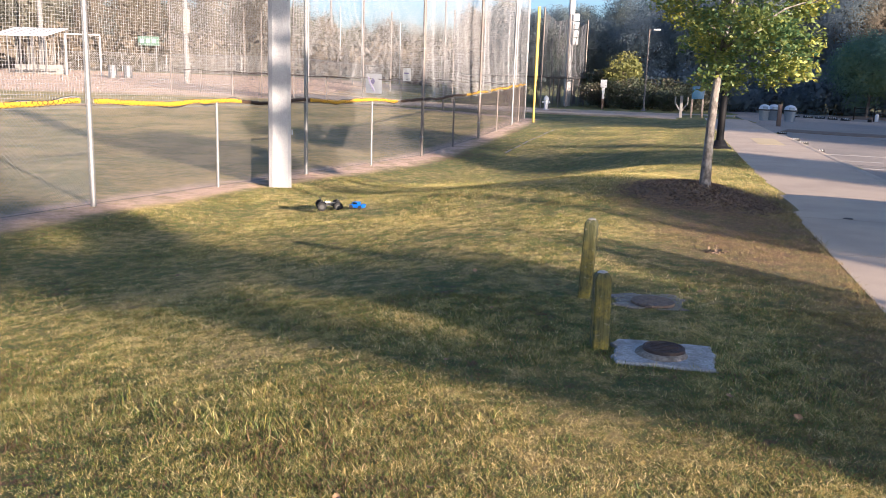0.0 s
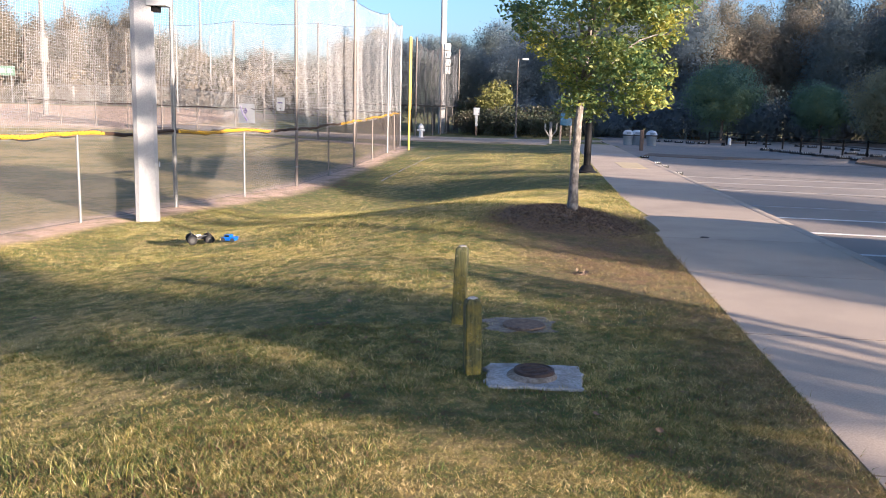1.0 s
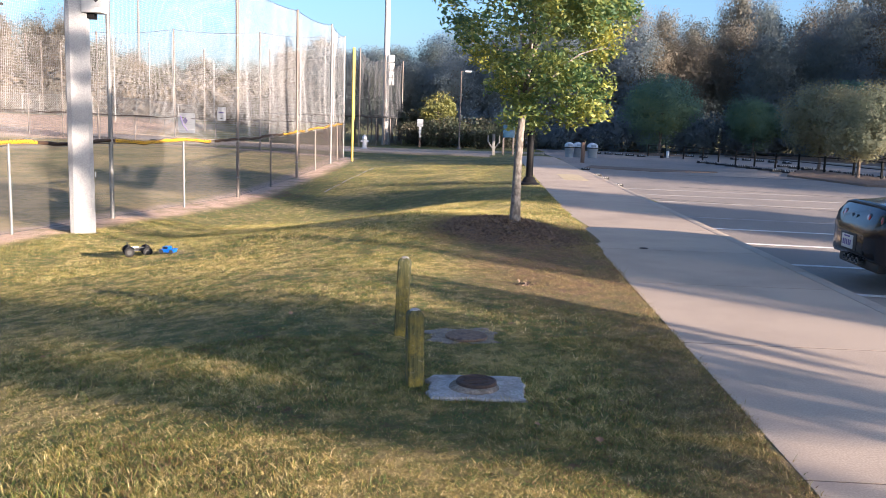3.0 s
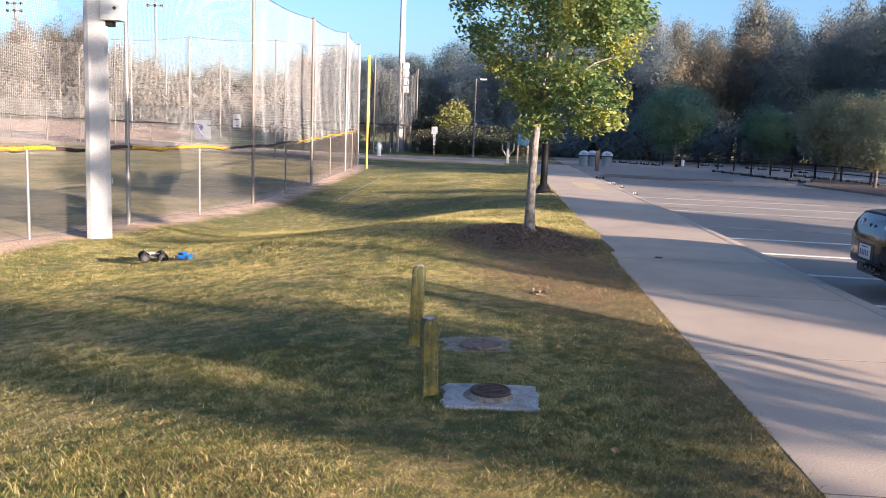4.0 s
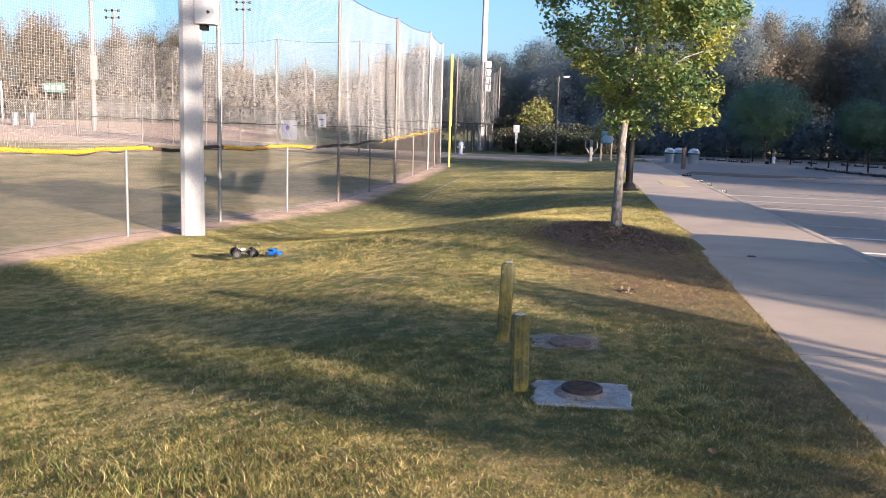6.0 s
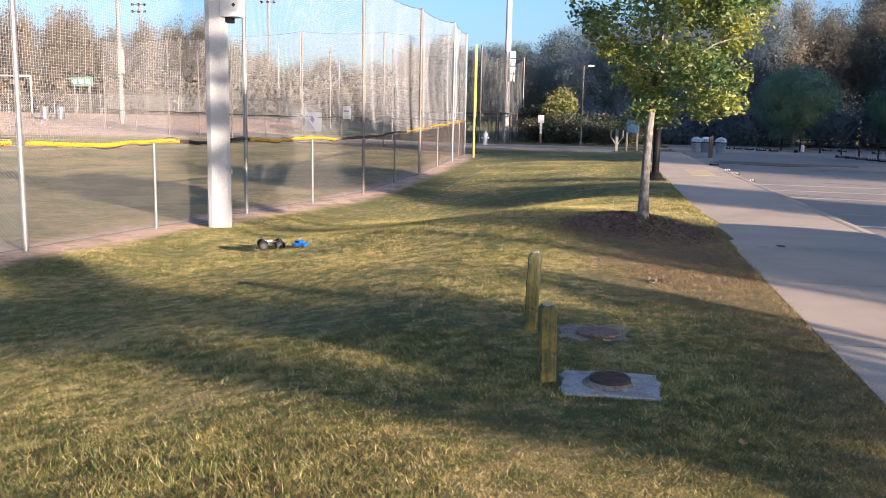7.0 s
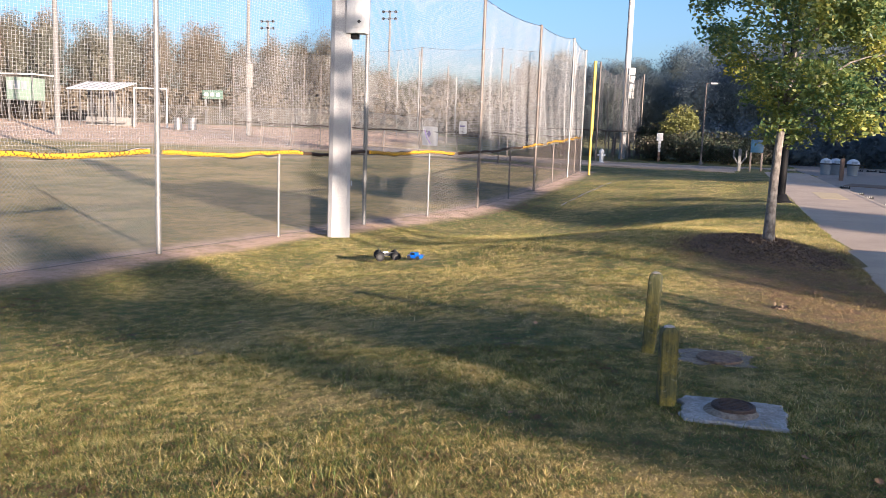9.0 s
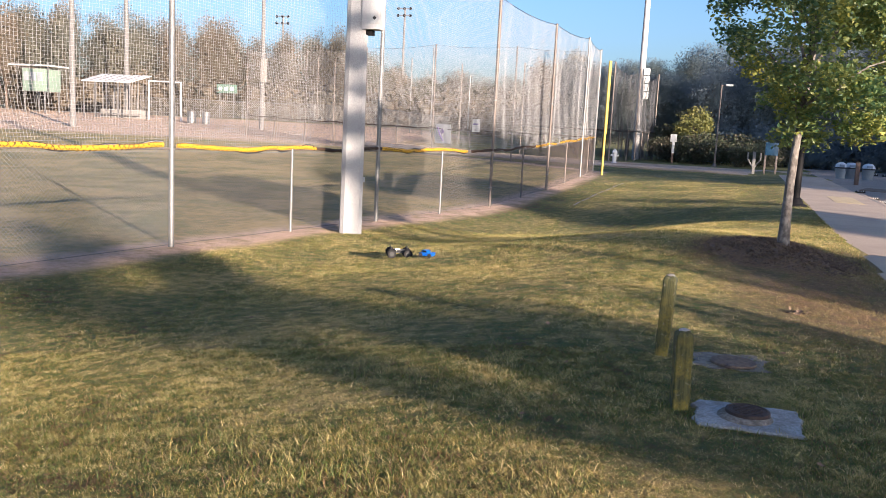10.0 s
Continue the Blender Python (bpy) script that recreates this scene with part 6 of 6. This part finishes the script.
# banners on the outfield fence
def banner(s, w, h, z, label, mark):
    i = int(s)
    x, y = along(i, s - i)
    (ax, ay), (bx, by) = FENCE[i], FENCE[i + 1]
    t_ = math.degrees(math.atan2(by - ay, bx - ax)) + 180
    th = thing("fence_banner", (x + 0.07, y - 0.09, g0(x, y) + z), label, "banner", turn=t_)
    sheet = Geo()
    for iz in range(5):
        for ix in range(9):
            sheet.v.append((w * (ix / 8 - 0.5), -0.02 * math.sin(ix * 1.1 + iz), h * iz / 4))
    sheet.f.extend((9 * iz + ix, 9 * iz + ix + 1, 9 * iz + ix + 10, 9 * iz + ix + 9) for iz in range(4) for ix in range(8))
    sh = part("sheet", sheet, WHITE_PLASTIC, th)
    if mark:
        part("emblem", Geo().box((-0.05 * w, -0.035, 0.62 * h), (0.26 * h, 0.012, 0.26 * h), Matrix.Rotation(radians(45), 3, "Y")), PURPLE_PAINT, sh, "dark purple diamond emblem")
        part("swoosh", Geo().tube([(-0.35 * w, -0.03, 0.85 * h), (-0.2 * w, -0.035, 0.45 * h), (0.05 * w, -0.035, 0.12 * h)], 0.035, 6), PURPLE_PAINT, sh)
    else:
        part("bar", Geo().box((0, -0.035, 0.6 * h), (0.6 * w, 0.01, 0.12 * h)), PURPLE_PAINT, sh)


banner(8.86, 1.45, 1.1, 0.75, "white vinyl banner with a purple emblem tied to the fence", True)
banner(8.44, 0.66, 0.72, 1.5, "small white notice tied to the fence", False)

# far side of the ball field: dugout, press box, scoreboard, light masts
def canopy(x, y, label):
    """Open shelter: a thin sheet roof that falls towards the infield, on slim posts, with slats behind a low wall."""
    g_ = g0(x, y)
    th = thing("dugout", (x, y, g_), label, "dugout")
    front, rear = 4.38 - g_, 5.2 - g_
    quad = [(-2.95, -1.5, front), (2.65, -1.5, front), (3.05, 1.5, rear), (-2.75, 1.5, rear)]
    roof = Geo().add([*quad, *((a_, b_, c_ - 0.10) for a_, b_, c_ in quad)], [(0, 1, 2, 3), (7, 6, 5, 4), (0, 4, 5, 1), (1, 5, 6, 2), (2, 6, 7, 3), (3, 7, 4, 0)])
    rf = part("roof", roof, WHITE_PLASTIC, th, "pale sheet roof", smooth=False)
    for k in range(7):
        t_ = k / 6
        part("roof_rib", Geo().tube([(-2.93 + 5.56 * t_, -1.5, front + 0.02), (-2.73 + 5.76 * t_, 1.5, rear + 0.02)], 0.03, 5), GALV, rf)
    for k in range(5):
        part("post", Geo().box((-2.8 + 5.3 * k / 4, -1.35, front / 2), (0.10, 0.10, front), None, 0.01), GALV, th)
        part("back_post", Geo().box((-2.6 + 5.5 * k / 4, 1.4, rear / 2), (0.10, 0.10, rear - 0.1), None, 0.01), GALV, th)
    for k in range(14):
        part("screen_slat", Geo().box((-2.6 + 5.5 * k / 13, 1.34, rear * 0.42), (0.07, 0.03, rear * 0.7), None, 0.005), DRY_PALE, th)
    part("back_wall", Geo().box((0.1, 1.2, 0.45), (5.6, 0.15, 0.9), None, 0.02), DRY_PALE, th)
    part("bench", Geo().box((0, 0.4, 0.45), (5.0, 0.4, 0.06), None, 0.01), GALV, th)


canopy(-54.8, 75.5, "open dugout shelter with a pale sloping sheet roof beside the infield")
gx_ = (-51.4, -47.72)
th = thing("gate_frame", (gx_[0], 76.0, g0(gx_[0], 76)), "tall white tubular gate frame beside the dugout", "gate frame")
for x in (0.0, gx_[1] - gx_[0]):
    part("post", Geo().tube([(x, 0, -0.2), (x, 0, 4.64 - g0(gx_[0], 76))], 0.07, 8), WHITE_PLASTIC, th)
part("top_bar", Geo().tube([(0, 0, 4.64 - g0(gx_[0], 76)), (gx_[1] - gx_[0], 0, 4.60 - g0(gx_[0], 76))], 0.07, 8), WHITE_PLASTIC, th)
pb_ = g0(-67.6, 80)
th = thing("press_box", (-67.6, 80, pb_), "pale green raised press box with a wide flat roof", "press box")
part("cabin", Geo().box((0.1, 0, 4.4 - pb_), (2.8, 2.6, 2.4), None, 0.04), PRESS_GREEN, th)
part("flat_roof", Geo().box((-0.1, 0, 5.92 - pb_), (5.1, 3.6, 0.16), None, 0.03), WHITE_PLASTIC, th)
for x in (-0.75, 0.1, 0.95):
    part("window", Geo().box((x, -1.32, 4.75 - pb_), (0.7, 0.06, 0.95), None, 0.02), GREY_PLASTIC, th)
for x in (-1.2, 1.4):
    for y in (-1.1, 1.1):
        part("leg", Geo().box((x, y, 1.5 - pb_ / 2), (0.16, 0.16, 3.5 - pb_), None, 0.02), GALV, th)
        part("roof_post", Geo().box((x * 1.55, y * 1.3, 3.0), (0.07, 0.07, 5.6 - pb_), None, 0.01), GALV, th)
th = thing("scoreboard", (-50.5, 90, g0(-50.5, 90)), "small green scoreboard on two steel posts", "scoreboard")
part("face", Geo().box((0, 0, 3.4), (2.5, 0.25, 1.0), None, 0.03), GREEN_PAINT, th)
for j in range(3):
    part("panel_bar", Geo().box((-0.75 + 0.75 * j, -0.14, 3.4), (0.45, 0.03, 0.42), None, 0.01), WHITE_PLASTIC, th)
for x in (-0.9, 0.9):
    part("post", Geo().tube([(x, 0, -0.3), (x, 0, 3.0)], 0.09, 8), GALV, th)


def mast(x, y, h, r, lamps, label, boxed=False):
    th = thing("field_light_mast", (x, y, g0(x, y)), label, "light mast", "field light masts")
    part("shaft", Geo().tube([(0, 0, -0.4), (0, 0, h)], [r, r * 0.6], 10), MAST, th)
    if lamps:
        for k in range(2):
            part("cross_arm", Geo().box((0, 0, h - 0.1 - 0.9 * k), (2.0, 0.12, 0.12), None, 0.01), GALV, th)
            for j in range(3):
                part("flood_light", Geo().lathe([(0.08, -0.08), (0.2, 0.1), (0.2, 0.14)], 10, pose(-0.85 + 0.85 * j, -0.15, h - 0.1 - 0.9 * k, 100, 0, 0)), BLACK_STEEL, th)
    if boxed:
        part("control_box", Geo().box((0.25, -0.25, 5.2), (0.45, 0.35, 2.0), None, 0.02), DRY_PALE, th)
    return th


mast(-47.7, 60, 16, 0.25, False, "thick pale concrete light mast beside the infield")
mast(-56.8, 80, 20, 0.28, False, "pale concrete light mast behind the dugout")
mast(-35.8, 70, 18, 0.22, False, "pale concrete light mast with a control box", True)
mast(-35.64, 110, 15.6, 0.2, True, "tall light mast with two rows of floodlights behind the field")
mast(-53.2, 110, 14.3, 0.24, True, "light mast with two rows of floodlights behind the field")
for i, (x, y) in enumerate(((-33, 80), (-27.5, 78), (-24, 84), (-19, 76), (-30, 96), (-22, 92), (-40, 92))):
    th = thing("net_post", (x, y, g0(x, y)), "slim steel net post on the far field", "post", "far net posts")
    part("shaft", Geo().tube([(0, 0, -0.3), (0, 0, 6.5 + (i * 37 % 5) * 0.5)], 0.07, 8), GALV if i % 3 else BROWN_STEEL, th)
# far backstop fence round the infield
bf = thing("infield_fence", (0, 0, 0), "long low chain-link fence behind the infield", "fence")
BP = [(-92, 84), (-75, 86), (-58, 88), (-42, 88), (-30, 84), (-20, 76)]
for p, q in zip(BP, BP[1:]):
    v, t = link_sheet(p, q, g0(*p), g0(*q), 2.0, 0.25, 0.012)
    part("chain_link_mesh", soup("chain_link_mesh", v, t, WIRE), None, bf, kind="stuff")
    part("top_rail", Geo().tube([(*p, g0(*p) + 2.03), (*q, g0(*q) + 2.03)], 0.035, 6), GALV, bf)
    for k in range(6):
        x, y = p[0] + (q[0] - p[0]) * k / 6, p[1] + (q[1] - p[1]) * k / 6
        part("post", Geo().tube([(x, y, g0(x, y) - 0.2), (x, y, g0(x, y) + 2.05)], 0.04, 6), GALV, bf)
for i, (x, y) in enumerate(((-45.3, 74), (-43.9, 74.3))):
    th = thing("field_bin", (x, y, g0(x, y)), "grey drum bin beside the infield", "litter bin", "field bins")
    part("drum", Geo().lathe([(0.38, 0), (0.40, 0.4), (0.38, 0.45), (0.40, 1.1), (0.36, 1.15)], 14), GALV, th)


# ---- radio-controlled truck, its shell thrown off ----
cx, cy = -3.90, 11.85
rc = thing("toy_truck_chassis", (cx, cy, g0(cx, cy) + 0.012), "black radio-controlled truck chassis on knobbly tyres, its shell off", "toy truck", turn=24)
rc.scale = (0.93, 0.93, 0.93)
part("tray", Geo().box((0, 0, 0.075), (0.30, 0.085, 0.02), None, 0.006), DARK_PLASTIC, rc)
part("motor", Geo().lathe([(0.024, -0.035), (0.026, 0.03), (0.01, 0.035)], 14, pose(-0.05, 0, 0.11, 90)), CHROME, rc)
part("battery", Geo().box((0.04, 0, 0.105), (0.13, 0.045, 0.035), None, 0.006), DARK_PLASTIC, rc)
part("receiver_box", Geo().box((-0.01, -0.02, 0.128), (0.05, 0.03, 0.022), None, 0.005), WHITE_PLASTIC, rc, "small pale receiver box")
part("wing_post", Geo().tube([(-0.12, 0, 0.08), (-0.15, 0, 0.20)], 0.006, 6), DARK_PLASTIC, rc)
part("bumper", Geo().box((0.19, 0, 0.075), (0.03, 0.16, 0.025), None, 0.008), DARK_PLASTIC, rc)
for x in (-0.13, 0.13):
    part("shock_tower", Geo().box((x, 0, 0.13), (0.008, 0.11, 0.08), None, 0.002), DARK_PLASTIC, rc)
    part("axle", Geo().tube([(x, -0.13, 0.07), (x, 0.13, 0.07)], 0.008, 8), CHROME, rc)
    for y in (-0.14, 0.14):
        m = pose(x, y, 0.068, 90)
        tw = part("wheel", Geo().lathe([(0.038, -0.034), (0.062, -0.032), (0.070, -0.02), (0.070, 0.02), (0.062, 0.032), (0.038, 0.034)], 20, m), RUBBER, rc)
        lug = Geo()
        for k in range(14):
            a_ = 2 * math.pi * k / 14
            lug.box((x + 0.071 * math.cos(a_), y + (0.012 if k % 2 else -0.012), 0.068 + 0.071 * math.sin(a_)), (0.008, 0.03, 0.012), Matrix.Rotation(-a_, 3, "Y"))
        part("tread", lug, RUBBER, tw, smooth=False)
        part("rim", Geo().lathe([(0.037, -0.036), (0.015, -0.02), (0.015, 0.02), (0.037, 0.036)], 14, m), DARK_PLASTIC, tw)
        part("shock", Geo().tube([(x, y * 0.45, 0.16), (x, y * 0.8, 0.075)], 0.008, 8), DARK_PLASTIC, rc)
sx, sy = -3.38, 11.55
sh = thing("toy_truck_shell", (sx, sy, g0(sx, sy) + 0.012), "bright blue plastic toy truck shell lying on the grass", "toy truck", turn=-12)
sh.scale = (0.78, 0.78, 0.78)
part("lower_body", Geo().box((0, 0, 0.045), (0.26, 0.16, 0.055), None, 0.014), BLUE_PLASTIC, sh)
part("cab", Geo().box((-0.02, 0, 0.095), (0.12, 0.135, 0.06), None, 0.018), BLUE_PLASTIC, sh)
part("windscreen", Geo().box((-0.02, -0.0655, 0.10), (0.085, 0.008, 0.034), None, 0.003), CAR_GLASS, sh)
part("bed_rail", Geo().box((0.10, -0.07, 0.078), (0.09, 0.012, 0.014), None, 0.003), BLUE_PLASTIC, sh)
part("bed_rail", Geo().box((0.10, 0.07, 0.078), (0.09, 0.012, 0.014), None, 0.003), BLUE_PLASTIC, sh)
for s_ in (-0.09, 0.09):
    part("wheel_arch", Geo().lathe([(0.038, -0.005), (0.038, 0.005), (0.02, 0.006)], 14, pose(s_, -0.081, 0.032, 90)), DARK_PLASTIC, sh)
part("grille", Geo().box((-0.131, 0, 0.045), (0.006, 0.10, 0.03), None, 0.002), DARK_PLASTIC, sh)

# ---- grass and litter ----
blades("grass_near", 360000, (-4.0, 1.7), (2.3, 3.9), 0.026, 0.0066, 1, "short mixed green and straw grass blades", lean=1.35, tuft=(11, 0.0095))
blades("grass_lawn", 340000, (-5.4, 2.0), (3.8, 5.8), 0.027, 0.0068, 1, "short mixed green and straw grass blades by the bollards", lean=1.3, tuft=(10, 0.012))
blades("grass_middle", 380000, (-9.6, 2.4), (5.6, 10.5), 0.028, 0.0078, 1, "short mixed green and straw grass blades on the bank", lean=1.2, tuft=(8, 0.02))
blades("grass_bank", 330000, (-10.5, 3.0), (10.2, 18.0), 0.038, 0.008, 1, "short dry grass on the bank and in the hollow", tuft=(6, 0.03))
blades("grass_far", 160000, (-7.0, 4.6), (17.5, 34.0), 0.034, 0.013, 1, "short dry grass on the far lawn", lush=0.5)
# faint chalk line across the far lawn
chalk = Geo()
n_ = 60
for i in range(n_ + 1):
    t = i / n_
    x, y = -2.75 + 0.98 * t, 25.0 + 8.6 * t
    for s_ in (-0.035, 0.035):
        chalk.v.append((x + s_, y, g0(x + s_, y) + 0.014))
for i in range(n_):
    if math.sin(7.0 * i) > -0.75:
        chalk.f.append((2 * i, 2 * i + 1, 2 * i + 3, 2 * i + 2))
solo("chalk_line", chalk, FADED_PAINT, "faint worn chalk line across the far lawn", "chalk line", kind="structure")
blades("grass_clumps", 12000, (-2.9, 0.6), (2.7, 5.4), 0.075, 0.0042, 2, "longer uncut green grass clumps",
       keep=lambda x, y: ((np.hypot((x + 1.75) / 0.55, (y - 4.85) / 0.4) < 0.6 + 0.4 * rng.random(len(x))) | (np.hypot((x + 0.35) / 0.5, (y - 3.4) / 0.3) < rng.random(len(x)) ** 0.5 * 0.9)
                          | (np.hypot((x + 1.7) / 1.0, (y - 3.35) / 0.6) < rng.random(len(x)) ** 0.5)) & (np.sin(7.1 * x + 2.3 * y) * np.sin(6.3 * y - 3.1 * x) > 0.1 - 0.5 * rng.random(len(x))), lean=1.0, lush=1.1)
blades("grass_edge", 4200, (-0.5, 1.2), (4.1, 6.4), 0.052, 0.0045, 2, "longer grass round the bollards and pads", keep=lambda x, y: (np.minimum(abs(abs(x - 0.375) - 0.29), 1) < 0.07) | (abs(abs(y - 4.545) - 0.235) < 0.05) | (np.hypot(x - 0.03, y - 4.62) < 0.13) | (np.hypot(x + 0.08, y - 5.8) < 0.13) | (np.hypot(x - 0.36, y - 5.8) < 0.27))
blades("grass_verge", 30000, (1.2, 3.4), (2.4, 18.0), 0.052, 0.0055, 2, "grass that leans over the pavement's edge", keep=lambda x, y: -((x - PAVE_O.x) * PAVE_R.x + y * PAVE_R.y) < 0.13, lean=1.2)
# dead weed tufts in the worn grass below the mound
r5 = np.random.default_rng(17)
for x, y, k in ((1.05, 7.74, 0.8),):
    v, t = leaf_cloud([(0, 0, 0.004)] * 3, (0.06 * k, 0.045 * k, 0.004), 24, 0.045, r5, 0.8, 0.0)
    solo("dead_weed", soup("dead_weed", v, t, MULCH), MULCH, "small brown dead weed tuft in the worn grass", "weed", "dead weeds", m=pose(x, y, g0(x, y)))
leaf_me = Geo().add([(0, -0.035, 0.004), (0.022, -0.01, 0.012), (0.026, 0.012, 0.006), (0, 0.036, 0.016), (-0.024, 0.014, 0.010), (-0.022, -0.012, 0.002), (0, 0, 0.0)],
                    [(6, 0, 1), (6, 1, 2), (6, 2, 3), (6, 3, 4), (6, 4, 5), (6, 5, 0)]).mesh("fallen_leaf", LEAF_LITTER)
r4 = np.random.default_rng(9)
for i in range(28):
    y = 2.6 + 7.0 * r4.random() ** 1.4
    x = r4.uniform(-0.55 * y, 1.25 + 0.09 * y)
    ob = new("fallen_leaf", leaf_me)
    ob.matrix_world = pose(x, y, g0(x, y) + 0.03, r4.uniform(-30, 30), r4.uniform(-30, 30), r4.uniform(0, 360)) @ Matrix.Scale(r4.uniform(0.35, 0.8), 4)
    tagged(ob, "curled brown fallen leaf lying in the grass", "leaf", "fallen leaves")
